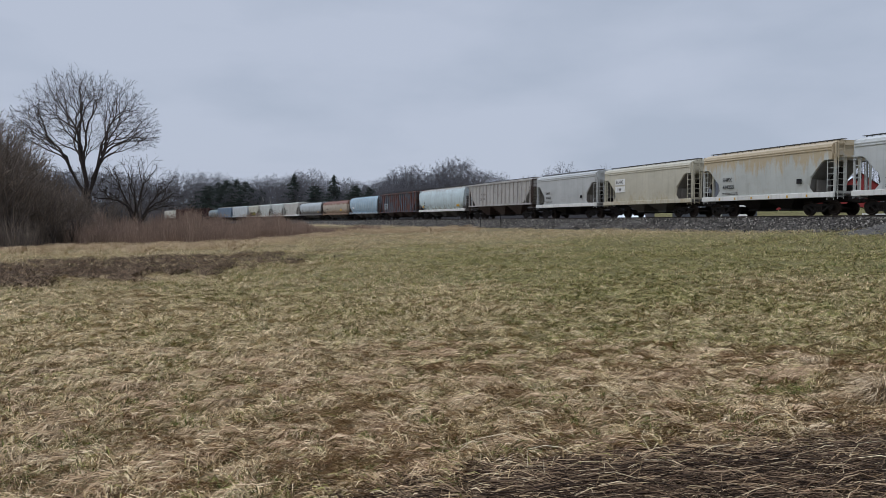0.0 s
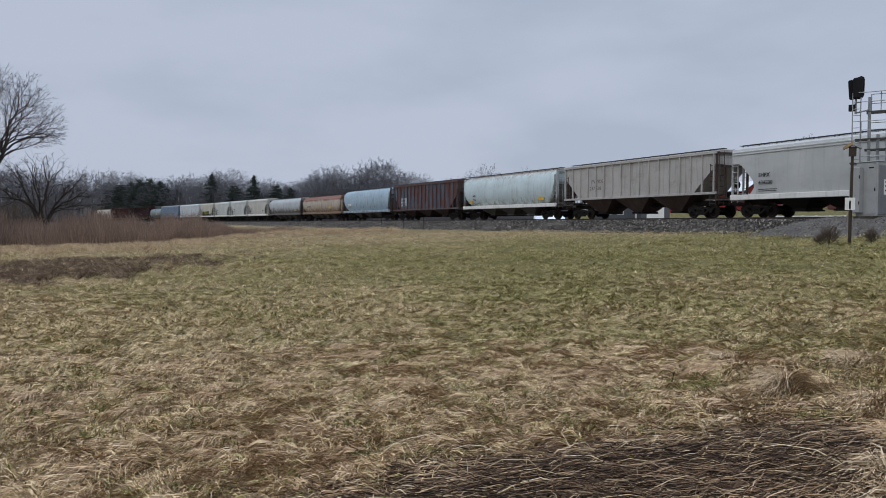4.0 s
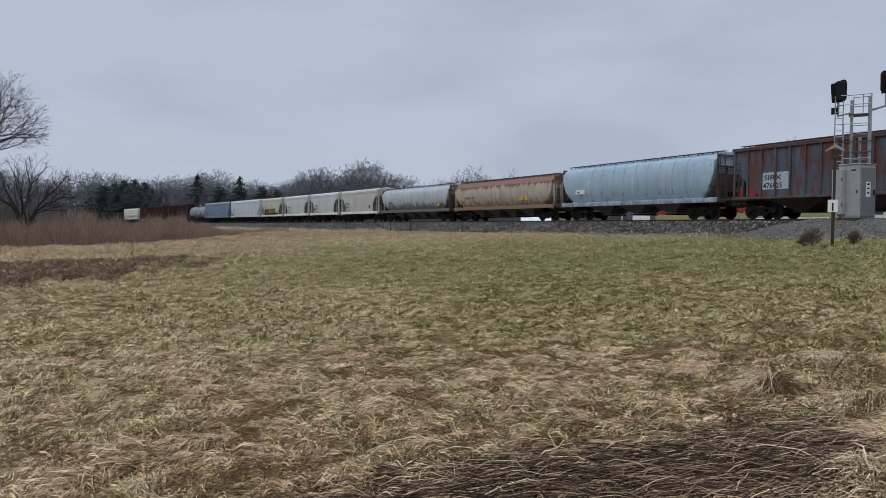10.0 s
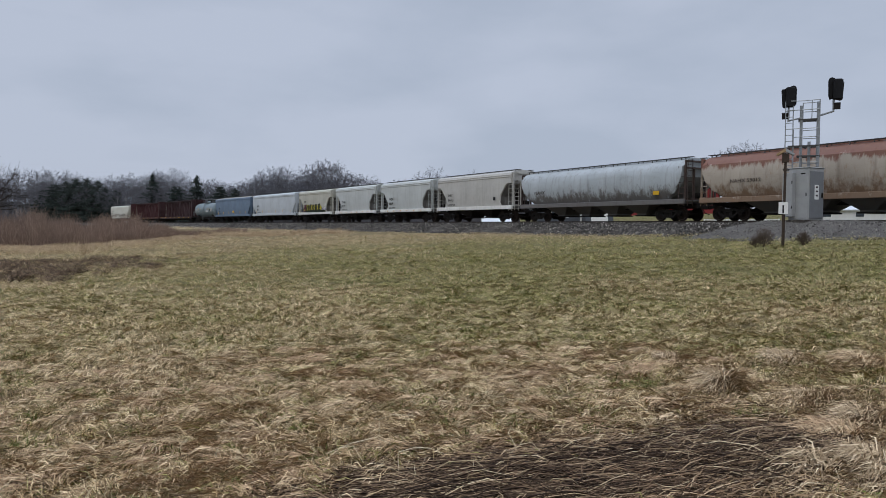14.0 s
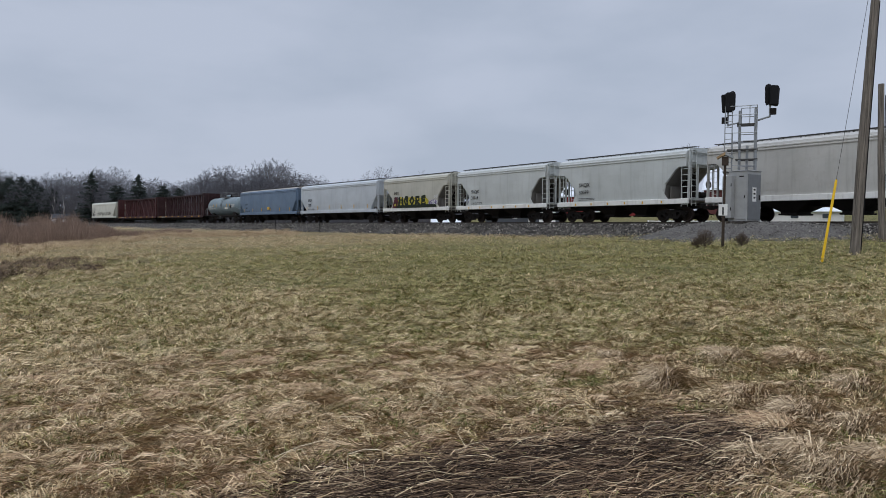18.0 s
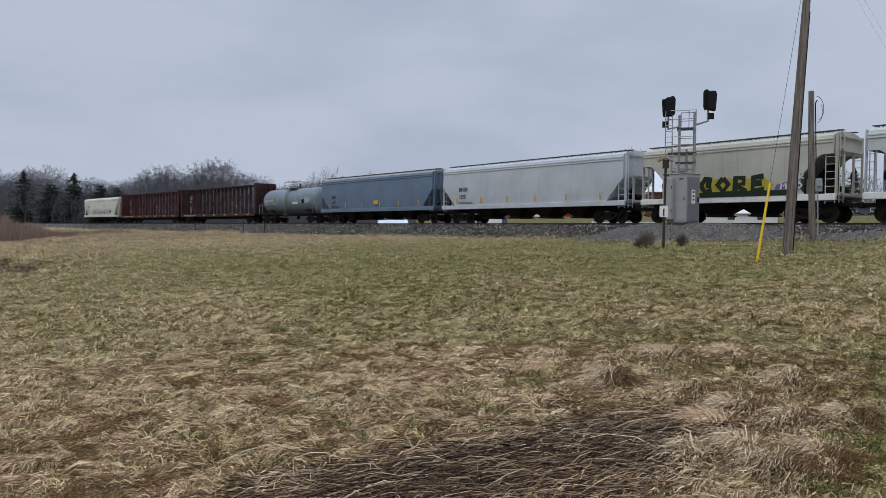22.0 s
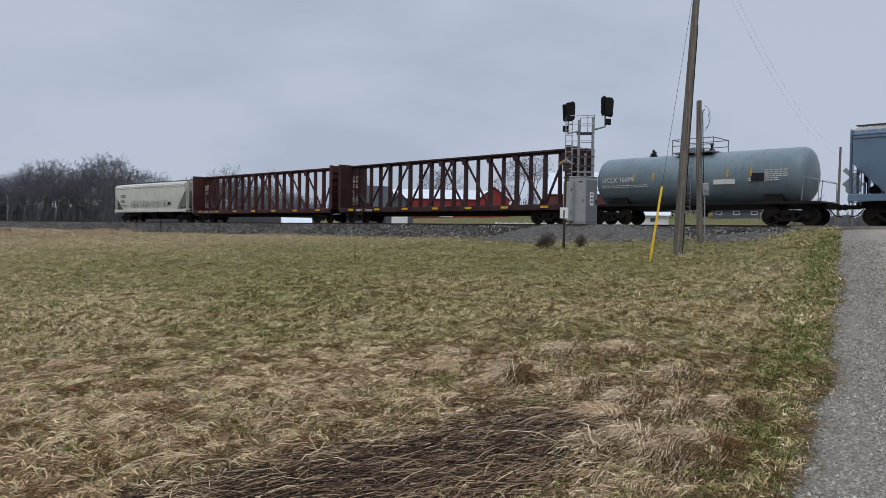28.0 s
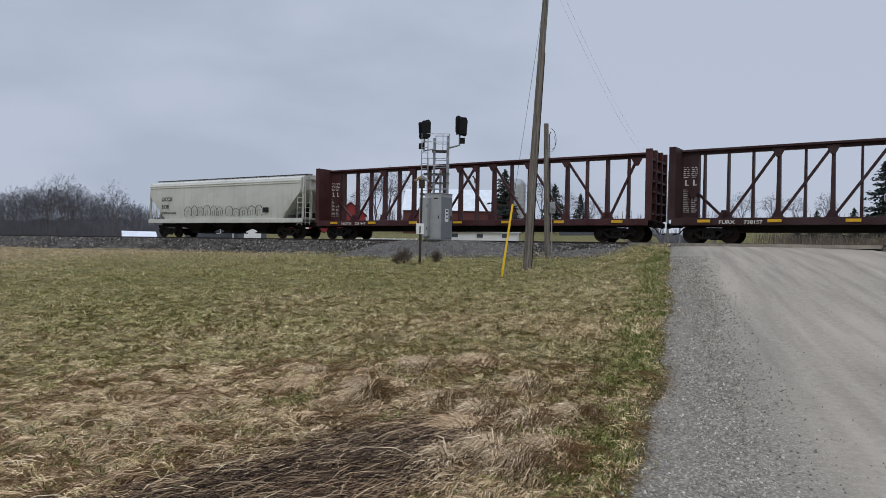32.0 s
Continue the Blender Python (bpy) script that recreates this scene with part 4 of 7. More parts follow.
    part("bottom_outlet", Build().lathe_x([(0.45, 0.12), (0.6, 0.2), (1.2, 0.25)], 0.3, 0, 0, 10, "z"), MAT["truck"], car)
    return car, half


def centerbeam(name, label, length, body, H=4.82):
    """A flat car with a lengthwise truss of posts and braces between two end bulkheads."""
    car = thing(name, Matrix(), label, "flat car", "cars of the train")
    half = length / 2 - 0.62
    running_gear(car, half)
    part("deck", Build().box(-half, -1.38, 1.10, half, 1.38, 1.18, 0.01), body, car)
    for y in (-1.40, 1.40):
        b = Build().box(-half, y - 0.05, 0.86, half, y + 0.05, 1.22, 0.01)
        for k in range(28):
            x = -half + 0.6 + k * (2 * half - 1.2) / 27
            b.box(x - 0.12, y - 0.09, 0.90, x + 0.12, y + 0.09, 1.06)
        part("side_sill", b, body, car)
    b = Build().box(-half + 2.4, -0.5, 0.55, half - 2.4, 0.5, 1.1)
    part("fish_belly", b, MAT["truck"], car)
    b = Build().box(-half, -0.36, H - 0.16, half, 0.36, H - 0.04, 0.02)
    b.box(-half, -0.12, H - 0.3, half, 0.12, H - 0.16)
    part("top_chord", b, body, car)
    for sgn in (-1, 1):
        x0, x1 = sgn * half, sgn * (half - 0.16)
        b = Build().box(min(x0, x1), -1.4, 1.15, max(x0, x1), 1.4, H)
        part("bulkhead", b, body, car)
        for k in range(6):
            z = 1.45 + k * 0.56
            part("bulkhead_rib", Build().box(min(x0, x0 + sgn * 0.14), -1.38, z, max(x0, x0 + sgn * 0.14), 1.38, z + 0.1), body, car)
        for y in (-1.33, -0.5, 0.5, 1.33):
            part("bulkhead_post", Build().box(min(x0, x0 + sgn * 0.17), y - 0.07, 1.15, max(x0, x0 + sgn * 0.17), y + 0.07, H), body, car)
    part("end_panel", Build().prism([(-half + 0.16, 1.18), (-half + 1.0, 1.18), (-half + 1.0, H - 0.16), (-half + 0.16, H - 0.16)], -0.16, 0.16), body, car)
    n = 18
    step = (2 * half - 1.25 - 0.3) / n
    X = [-half + 1.25 + k * step for k in range(n + 1)]
    for k in range(n):
        wide = 0.15 if (1 < k < 9 and k % 2) or (k >= 8 and k % 2 == 0) else 0.095
        b = Build().prism([(X[k] - wide * 0.7, 1.18), (X[k] + wide * 0.7, 1.18), (X[k] + wide * 0.45, H - 0.16), (X[k] - wide * 0.45, H - 0.16)], -0.16, 0.16)
        part("post", b, body, car)
    part("hook", Build().tube([(X[9], -0.3, 3.5), (X[9], -0.32, 3.75), (X[9] - 0.16, -0.32, 3.95)], 0.05, 5), body, car)

    def brace(p, z0, q, z1, w=0.115):
        part("brace", Build().bar((p, -0.15, z0), (q, -0.15, z1), w), body, car)
        for x, z, sg in ((p, z0, 1 if z1 > z0 else -1), (q, z1, 1 if z0 > z1 else -1)):
            g = Build().prism([(x - 0.32, z), (x + 0.32, z), (x + 0.1, z + sg * 0.42), (x - 0.1, z + sg * 0.42)], -0.27, -0.24)
            part("gusset", g, body, car)

    for k in (1, 3, 5, 7):
        brace(X[k], 1.22, X[k + 2], H - 0.2)
    for k in (8, 10, 12, 14):
        brace(X[k], H - 0.2, X[k + 2], 1.22)
    brace(-half + 0.75, 2.75, X[1] - 0.15, 1.25, 0.12)
    brace(X[16] + 0.15, 1.25, X[17] + 0.5, H - 0.3, 0.12)
    for k in range(7):
        x = -half + 1.6 + k * (2 * half - 3.2) / 6
        part("reflector", Build().box(x - 0.3, -1.498, 1.0, x + 0.3, -1.452, 1.14), MAT["reflector"], car)
    return car, half


def reflectors(car, half, y=-1.665, z0=1.52, z1=1.95, n=6):
    for k in range(n):
        x = -half + 1.9 + k * (2 * half - 3.8) / (n - 1)
        part("reflector", Build().box(x - 0.05, y - 0.006, z0, x + 0.05, y + 0.012, z1), MAT["reflector"], car)


def make_train():
    P = MAT
    P["white_grey"] = paint("pale_grey_paint", (0.56, 0.58, 0.57), amount=0.2, seed=1)
    P["stained"] = paint("grey_paint_with_ochre_stain", (0.52, 0.54, 0.51), amount=0.25, top=((0.46, 0.33, 0.16), 2.5, 1.9), strength=0.66, seed=2, rust=0.25, rust_col=(0.36, 0.22, 0.09))
    P["cream"] = paint("cream_paint", (0.55, 0.52, 0.42), amount=0.25, low=((0.42, 0.35, 0.22), 2.2, 1.6), seed=3)
    P["light_grey"] = paint("light_grey_paint", (0.49, 0.505, 0.50), amount=0.22, seed=4)
    P["weathered"] = paint("weathered_beige_grey_paint", (0.44, 0.425, 0.405), amount=0.5, rust=0.22, seed=5)
    P["pale_blue"] = paint("pale_blue_white_paint", (0.54, 0.64, 0.66), amount=0.35, top=((0.30, 0.26, 0.22), 3.85, 0.7), low=((0.22, 0.20, 0.15), 2.05, 0.7), rust=0.2, rust_col=(0.2, 0.12, 0.07), seed=6)
    P["brown"] = paint("rusted_blue_grey_paint", (0.085, 0.108, 0.138), dirt=(0.028, 0.02, 0.018), amount=0.8, rust=0.6, rust_col=(0.17, 0.062, 0.034), blotch=(0.115, 0.045, 0.032), top=((0.05, 0.03, 0.026), 4.0, 0.5), seed=7)
    P["sky_blue"] = paint("light_blue_paint", (0.35, 0.47, 0.56), amount=0.4, low=((0.16, 0.13, 0.11), 1.75, 0.8), seed=8)
    P["tan"] = paint("tan_paint_with_rust", (0.46, 0.40, 0.33), amount=0.55, top=((0.165, 0.055, 0.035), 3.0, 0.6), low=((0.17, 0.095, 0.05), 2.4, 0.9), rust=0.45, rust_col=(0.27, 0.14, 0.06), seed=9)
    P["ash"] = paint("ash_grey_paint", (0.43, 0.47, 0.49), amount=0.45, dirt=(0.12, 0.10, 0.085), low=((0.075, 0.058, 0.047), 2.55, 0.8), rust=0.25, seed=10)
    P["stone_paint"] = paint("stone_coloured_paint", (0.51, 0.50, 0.465), amount=0.25, seed=11, rust=0.12)
    P["mist"] = paint("green_grey_paint", (0.52, 0.545, 0.53), amount=0.2, seed=12)
    P["beige"] = paint("beige_paint", (0.49, 0.48, 0.41), amount=0.25, seed=13)
    P["ice"] = paint("ice_white_paint", (0.505, 0.545, 0.575), amount=0.16, seed=14)
    P["slate"] = paint("slate_blue_paint", (0.135, 0.195, 0.275), amount=0.2, top=((0.36, 0.32, 0.27), 4.22, 0.3), seed=15)
    P["tank"] = paint("grey_tank_paint", (0.178, 0.232, 0.255), dirt=(0.07, 0.10, 0.105), amount=0.35, seed=16, rough=0.35)
    P["oxide"] = paint("oxide_red_paint", (0.038, 0.013, 0.0135), dirt=(0.022, 0.011, 0.011), amount=0.6, rust=0.14, rust_col=(0.2, 0.08, 0.045), seed=17)
    P["oxide2"] = paint("brighter_oxide_red_paint", (0.058, 0.016, 0.016), dirt=(0.03, 0.013, 0.0125), amount=0.5, rust=0.16, rust_col=(0.2, 0.08, 0.045), seed=18)
    P["bone"] = paint("bone_white_paint", (0.60, 0.60, 0.53), amount=0.2, top=((0.42, 0.40, 0.36), 4.2, 0.5), seed=19)
    # shade and grime of the recessed car ends, both in the colour
    P["slope_shade"] = paint("shaded_grimy_slope_paint", (0.19, 0.183, 0.172), amount=0.6, seed=23)
    P["sill_white"] = paint("white_sill_paint", (0.76, 0.76, 0.72), amount=0.35, seed=20)
    # dark for the bays: the shade under the car is painted in
    P["dark_bay"] = paint("shaded_dirty_bay_paint", (0.10, 0.095, 0.085), amount=0.6, seed=21)
    P["brown_dark"] = paint("dark_brown_paint", (0.055, 0.035, 0.03), amount=0.6, seed=22)

    def marks(car, half, a, b, size=0.36, x=None, z=2.45, mat="ink", y=-1.66):
        x = -half + 2.2 if x is None else x
        if a:
            lettering(a, size, x, z, car, mat, y)
        if b:
            lettering(b, size, x, z - size * 1.35, car, mat, y)
        bars(car, x, z - size * 1.35 - 0.28, size * 4.0, 2, mat, y, seed=len(a) + int(half * 10))

    rows = []
    # in order from the head to the tail: (builder call, length)
    L = dict(A=12.72, B=12.72, C=13.05, D=12.74, E=17.80, F=17.86, G=18.21, H=17.52, I=18.51, J=18.71, K1=13.83, K2=12.53, K3=12.66, K4=12.56,
             L=19.43, M=19.59, N=14.40, O=23.60, P=24.13, Q=18.08)

    c, h = hopper("hopper_car", "pale grey two-bay covered hopper with black lettering", L["A"], 4.72, P["white_grey"], P["sill_white"], 2)
    marks(c, h, "SHPX", "434", 0.38)
    rows.append((c, L["A"]))
    c, h = hopper("hopper_car", "grey two-bay covered hopper, ochre-stained along its top", L["B"], 4.72, P["stained"], P["sill_white"], 2)
    marks(c, h, "SHPX", "434255", 0.38)
    part("placard", Build().box(h - 2.7, -1.668, 2.0, h - 2.3, -1.655, 2.3), P["ink"], c)
    reflectors(c, h, z0=1.15, z1=1.3)
    rows.append((c, L["B"]))
    c, h = hopper("hopper_car", "cream two-bay covered hopper with pale number patches", L["C"], 4.60, P["cream"], P["cream"], 2, bay_mat=P["dark_bay"])
    for z in (2.95, 2.3):
        part("number_patch", Build().box(-h + 1.9, -1.648, z - 0.1, -h + 3.3, -1.60, z + 0.42), P["white"], c)
    lettering("BLHX", 0.40, -h + 2.0, 2.97, c, "ink", -1.655)
    lettering("169", 0.40, -h + 2.2, 2.32, c, "ink", -1.655)
    rows.append((c, L["C"]))
    c, h = hopper("hopper_car", "light grey two-bay covered hopper with black lettering", L["D"], 4.68, P["light_grey"], P["sill_white"], 2)
    marks(c, h, "SHPX", "434200", 0.34)
    part("placard", Build().box(h - 2.7, -1.668, 1.9, h - 2.35, -1.655, 2.2), P["ink"], c)
    rows.append((c, L["D"]))
    c, h = ribbed_hopper("hopper_car", "weathered beige-grey hopper with ribbed sides", L["E"], 4.68, P["weathered"], P["brown_dark"], 16, 3, 1.65)
    lettering("PWRX", 0.40, -h + 3.6, 2.85, c, "inkfaint", -1.506, stretch=1.3)
    lettering("247 568", 0.40, -h + 3.4, 2.3, c, "inkfaint", -1.506, stretch=1.1)
    rows.append((c, L["E"]))
    c, h = hopper("hopper_car", "pale blue-white round-sided covered hopper streaked with grime", L["F"], 4.66, P["pale_blue"], P["sill_white"], 3, "round", cut=1.7, end=P["ash"], bay_mat=P["dark_bay"])
    marks(c, h, "AEX", "7246", 0.30, z=2.35)
    for x in (-h + 1.6, h - 2.6, h - 2.2):
        part("reflector", Build().box(x, -1.62, 1.7, x + 0.45, -1.57, 2.0), P["reflector"], c)
    rows.append((c, L["F"]))
    c, h = ribbed_hopper("hopper_car", "rusty blue-brown hopper with ribbed sides and a pale number patch", L["G"], 4.66, P["brown"], P["brown_dark"], 17, 3, 1.3)
    P["bluepaint"] = plain("pale_blue_number_patch", (0.42, 0.50, 0.55), rough=0.7)
    part("number_patch", Build().box(-h + 2.2, -1.512, 1.75, -h + 4.0, -1.502, 2.75), P["bluepaint"], c)
    lettering("SIRX", 0.42, -h + 2.3, 2.3, c, "ink", -1.516, stretch=1.4)
    lettering("476025", 0.42, -h + 2.25, 1.83, c, "ink", -1.516, stretch=1.05)
    rows.append((c, L["G"]))
    c, h = hopper("hopper_car", "light blue round-sided covered hopper with weld ribs", L["H"], 4.55, P["sky_blue"], P["sky_blue"], 3, "round", cut=1.6, end=P["brown_dark"], bay_mat=P["dark_bay"])
    for k in range(10):
        x = -h + 2.6 + k * (2 * h - 5.2) / 9
        ring = [(1.49, 1.75), (1.62, 2.2), (1.65, 2.7), (1.63, 3.1), (1.56, 3.45), (1.44, 3.9), (1.24, 4.12)]
        part("weld_rib", Build().tube([(x, -y, z) for y, z in ring], 0.022, 5), P["ash"], c)
    part("number_patch", Build().box(-h + 1.9, -1.645, 2.1, -h + 3.0, -1.57, 2.45), P["white"], c)
    lettering("481", 0.30, -h + 2.1, 2.14, c, "ink", -1.655)
    rows.append((c, L["H"]))
    c, h = hopper("hopper_car", "tan round-sided covered hopper, rust-red along its roof", L["I"], 4.22, P["tan"], P["tan"], 4, "round", cut=1.9, end=P["tan"], bay_mat=P["dark_bay"])
    lettering("NAHX 59012", 0.30, -h + 2.3, 2.25, c, "inkbrown", -1.66, stretch=1.25)
    for x in (h - 4.2, h - 4.9):
        part("reflector", Build().box(x, -1.62, 1.9, x + 0.3, -1.57, 2.3), P["reflector"], c)
    rows.append((c, L["I"]))
    c, h = hopper("hopper_car", "ash-grey round-sided covered hopper, grimy along its base", L["J"], 4.28, P["ash"], P["ash"], 4, "round", cut=1.9, end=P["brown_dark"], bay_mat=P["dark_bay"])
    lettering("NAHX", 0.34, -h + 2.0, 2.2, c, "inkbrown", -1.66, stretch=1.4)
    part("reflector", Build().box(h - 2.6, -1.62, 1.75, h - 2.1, -1.57, 2.0), P["reflector"], c)
    rows.append((c, L["J"]))
    c, h = hopper("hopper_car", "stone-coloured two-bay covered hopper with black lettering", L["K1"], 4.68, P["stone_paint"], P["sill_white"], 2)
    marks(c, h, "SHPX", "434353", 0.34)
    part("placard", Build().box(h - 2.7, -1.668, 1.9, h - 2.35, -1.655, 2.2), P["ink"], c)
    rows.append((c, L["K1"]))
    for key, num in (("K2", "30099"), ("K3", "30119")):
        c, h = hopper("hopper_car", "green-grey two-bay covered hopper with black lettering", L[key], 4.70, P["mist"], P["sill_white"], 2)
        marks(c, h, "SHQX", num, 0.38)
        reflectors(c, h, z0=1.15, z1=1.3)
        rows.append((c, L[key]))
    c, h = hopper("hopper_car", "beige two-bay covered hopper with dark graffiti", L["K4"], 4.68, P["beige"], P["sill_white"], 2)
    marks(c, h, "SHPX", "434259", 0.36, z=2.75)
    graffiti_blocks(c, h)
    rows.append((c, L["K4"]))
    c, h = hopper("hopper_car", "long ice-white covered hopper with yellow reflectors", L["L"], 4.72, P["ice"], P["ice"], 4, cut=1.45, cut_z=2.8, slant=True)
    marks(c, h, "BFGX", "1875", 0.42, z=2.5)
    reflectors(c, h)
    rows.append((c, L["L"]))
    c, h = hopper("hopper_car", "long slate-blue covered hopper with yellow reflectors", L["M"], 4.72, P["slate"], P["slate"], 4, cut=1.45, cut_z=2.8, slant=True)
    marks(c, h, "BFGX", "1645", 0.36, z=2.45)
    reflectors(c, h)
    part("yellow_plate", Build().box(0.5, -1.67, 1.75, 1.2, -1.64, 2.1), P["reflector"], c)
    rows.append((c, L["M"]))
    c, h = tank_car("tank_car", "grey tank car with top platform and white lettering", L["N"], P["tank"])
    lettering("UCLX 16099", 0.38, -h + 1.3, 2.42, c, "inkw", -1.397)
    bars(c, -h + 1.3, 2.24, 2.9, 2, "inkw", -1.37, h=0.035, seed=5)
    bars(c, h - 3.4, 2.35, 1.5, 2, "inkw", -1.39, seed=6)
    bars(c, h - 2.6, 2.75, 1.1, 4, "inkw", -1.385, seed=16)
    part("placard", Build().box(h - 3.25, -1.40, 2.2, h - 2.6, -1.34, 2.6), P["ink"], c)
    part("placard", Build().box(1.4, -1.385, 2.1, 2.5, -1.30, 2.35), P["inkw"], c)
    rows.append((c, L["N"]))
    for key, mat, mark in (("O", "oxide", "FURX"), ("P", "oxide2", "NOTX")):
        c, h = centerbeam("centerbeam_car", "empty oxide-red centerbeam flat car with open truss", L[key], P[mat])
        lettering(mark, 0.24, -h + 2.3, 0.93, c, "inkw", -1.497, stretch=1.25)
        lettering("738157" if key == "O" else "733 947", 0.24, -h + 3.45, 0.93, c, "inkw", -1.497, stretch=1.15)
        for x in (-h + 1.08,):
            for k in range(2):
                bars(c, x - 0.86 + k * 0.40, 3.9, 0.30, 6, "inkw", -0.168, 0.035, 0.10, seed=31 + k)
                bars(c, x - 0.86 + k * 0.40, 2.75, 0.30, 13, "inkw", -0.168, 0.03, 0.095, seed=41 + k)
                part("stencil", Build().box(x - 0.78 + k * 0.40, -0.172, 2.95, x - 0.70 + k * 0.40, -0.162, 3.25).box(x - 0.70 + k * 0.40, -0.172, 2.95, x - 0.60 + k * 0.40, -0.162, 3.0), P["inkw"], c)
        rows.append((c, L[key]))
    c, h = hopper("hopper_car", "bone-white covered hopper with outlined graffiti, last of the train", L["Q"], 4.66, P["bone"], P["bone"], 3, cut=1.9, cut_z=3.3, slant=True)
    marks(c, h, "OCCX", "5138", 0.44, x=-h + 1.7, z=2.85)
    graffiti_loops(c, h)
    part("placard", Build().box(h - 3.7, -1.668, 1.85, h - 3.2, -1.655, 2.2), P["ink"], c)
    rows.append((c, L["Q"]))
    s = 90.1 - L["A"]
    for c, n in rows:
        CARS.append((c, s + n / 2, n))
        s += n


def strokes(car, name, mat, y, x0, z0, size, glyphs, r, step):
    """Sprayed letter shapes: each glyph is a few strokes on a unit square."""
    for k, g in enumerate(glyphs):
        b = Build()
        for line in g:
            b.tube([(x0 + k * step + px * size, y, z0 + pz * size) for px, pz in line], r, 6)
        for i, p in enumerate(b.v):
            b.v[i] = (p[0], y + (p[1] - y) * 0.05, p[2])
        part(name, b, MAT[mat], car)


def graffiti_blocks(car, half):
    """Heavy sprayed letters along the foot of the side, over a dark band, with smaller tags beside them."""
    MAT["spray"] = plain("dark_green_spray", (0.022, 0.030, 0.018), rough=0.7)
    MAT["spray_y"] = plain("yellow_green_spray", (0.42, 0.36, 0.05), rough=0.7)
    MAT["spray_r"] = plain("maroon_spray", (0.10, 0.03, 0.04), rough=0.7)
    MAT["spray_v"] = plain("violet_spray", (0.16, 0.13, 0.26), rough=0.7)
    MAT["spray_w"] = plain("white_spray", (0.62, 0.62, 0.60), rough=0.7)
    shapes = [[[(0.1, 0), (0.25, 0.9), (0.55, 0.45), (0.8, 0.9), (0.95, 0)]], [[(0.9, 0.8), (0.4, 0.9), (0.1, 0.5), (0.4, 0.05), (0.9, 0.15)], [(0.45, 0.5), (0.85, 0.5)]],
              [[(0.5, 0.9), (0.12, 0.5), (0.5, 0.05), (0.88, 0.5), (0.5, 0.9)]], [[(0.15, 0), (0.2, 0.9), (0.75, 0.85), (0.75, 0.5), (0.2, 0.45), (0.9, 0)]], [[(0.85, 0.9), (0.2, 0.85), (0.15, 0.05), (0.9, 0.1)], [(0.2, 0.48), (0.75, 0.5)]]]
    x = -half + 3.1
    yellow = Build().prism([(x - 0.3, 1.62), (x + 4.9, 1.58), (x + 5.1, 2.0), (x + 4.6, 2.42), (x + 3.5, 2.3), (x + 2.3, 2.46), (x + 1.0, 2.3), (x + 0.2, 2.5), (x - 0.35, 2.05)], -1.637, -1.60)
    part("graffiti_fill", yellow, MAT["spray_y"], car)
    strokes(car, "graffiti", "spray", -1.645, x - 0.1, 1.66, 0.85, shapes, 0.17, 1.0)
    part("graffiti_band", Build().prism([(x - 0.5, 1.40), (x + 6.4, 1.40), (x + 6.2, 1.66), (x + 3.0, 1.72), (x - 0.4, 1.66)], -1.664, -1.60), MAT["spray"], car)
    part("graffiti", Build().prism([(-half + 1.9, 1.42), (-half + 2.7, 1.42), (-half + 2.95, 2.0), (-half + 2.75, 2.45), (-half + 2.4, 2.5), (-half + 2.05, 1.9)], -1.664, -1.5), MAT["spray_r"], car)
    part("graffiti_fill", Build().prism([(-half + 2.25, 1.6), (-half + 2.5, 1.62), (-half + 2.55, 1.85), (-half + 2.3, 1.8)], -1.67, -1.66), MAT["spray_y"], car)
    part("graffiti_fill", Build().prism([(x + 5.2, 1.68), (x + 6.5, 1.68), (x + 6.6, 2.0), (x + 5.9, 2.1), (x + 5.3, 1.95)], -1.64, -1.60), MAT["spray_v"], car)
    strokes(car, "graffiti", "spray_w", -1.65, x + 5.5, 1.70, 0.36, shapes[:3], 0.05, 0.4)
    strokes(car, "graffiti", "spray_w", -1.65, x + 6.0, 2.2, 0.34, shapes[2:4], 0.045, 0.4)


def graffiti_loops(car, half):
    """Thin sprayed outlines of letters."""
    rng = random.Random(5)
    x = -half + 6.1 - 1.6
    for k in range(11):
        w = rng.uniform(0.62, 0.95)
        pts = []
        h = rng.uniform(0.65, 0.95)
        for i in range(15):
            a = math.pi * (1.25 - 1.5 * i / 14)
            pts.append((x + w / 2 + w * 0.5 * math.cos(a) * rng.uniform(0.9, 1.1), -1.655, 1.5 + h * 0.5 + h * 0.5 * math.sin(a) * rng.uniform(0.92, 1.08)))
        b = Build().tube(pts, 0.015, 4)
        cx = x + w * 0.5
        b.tube([(cx - 0.12, -1.655, 1.6), (cx - 0.1, -1.655, 1.6 + h * 0.5), (cx + 0.1, -1.655, 1.55 + h * 0.6), (cx + 0.12, -1.655, 1.65)], 0.011, 4)
        part("graffiti", b, MAT["ink"], car)
        x += w * (0.95 if k != 5 else 1.5)


make_train()


# ---------------------------------------------------------------- trees and brush
def tree(name, meshes, x, y, z, rz, scale, label, group=""):
    t = thing(name, pose(x, y, z, 0, 0, rz) @ Matrix.Diagonal((scale, scale, scale, 1)), label, "tree", group)
    part("trunk", meshes[0], None, t)
    part("crown", meshes[1], None, t)
    return t


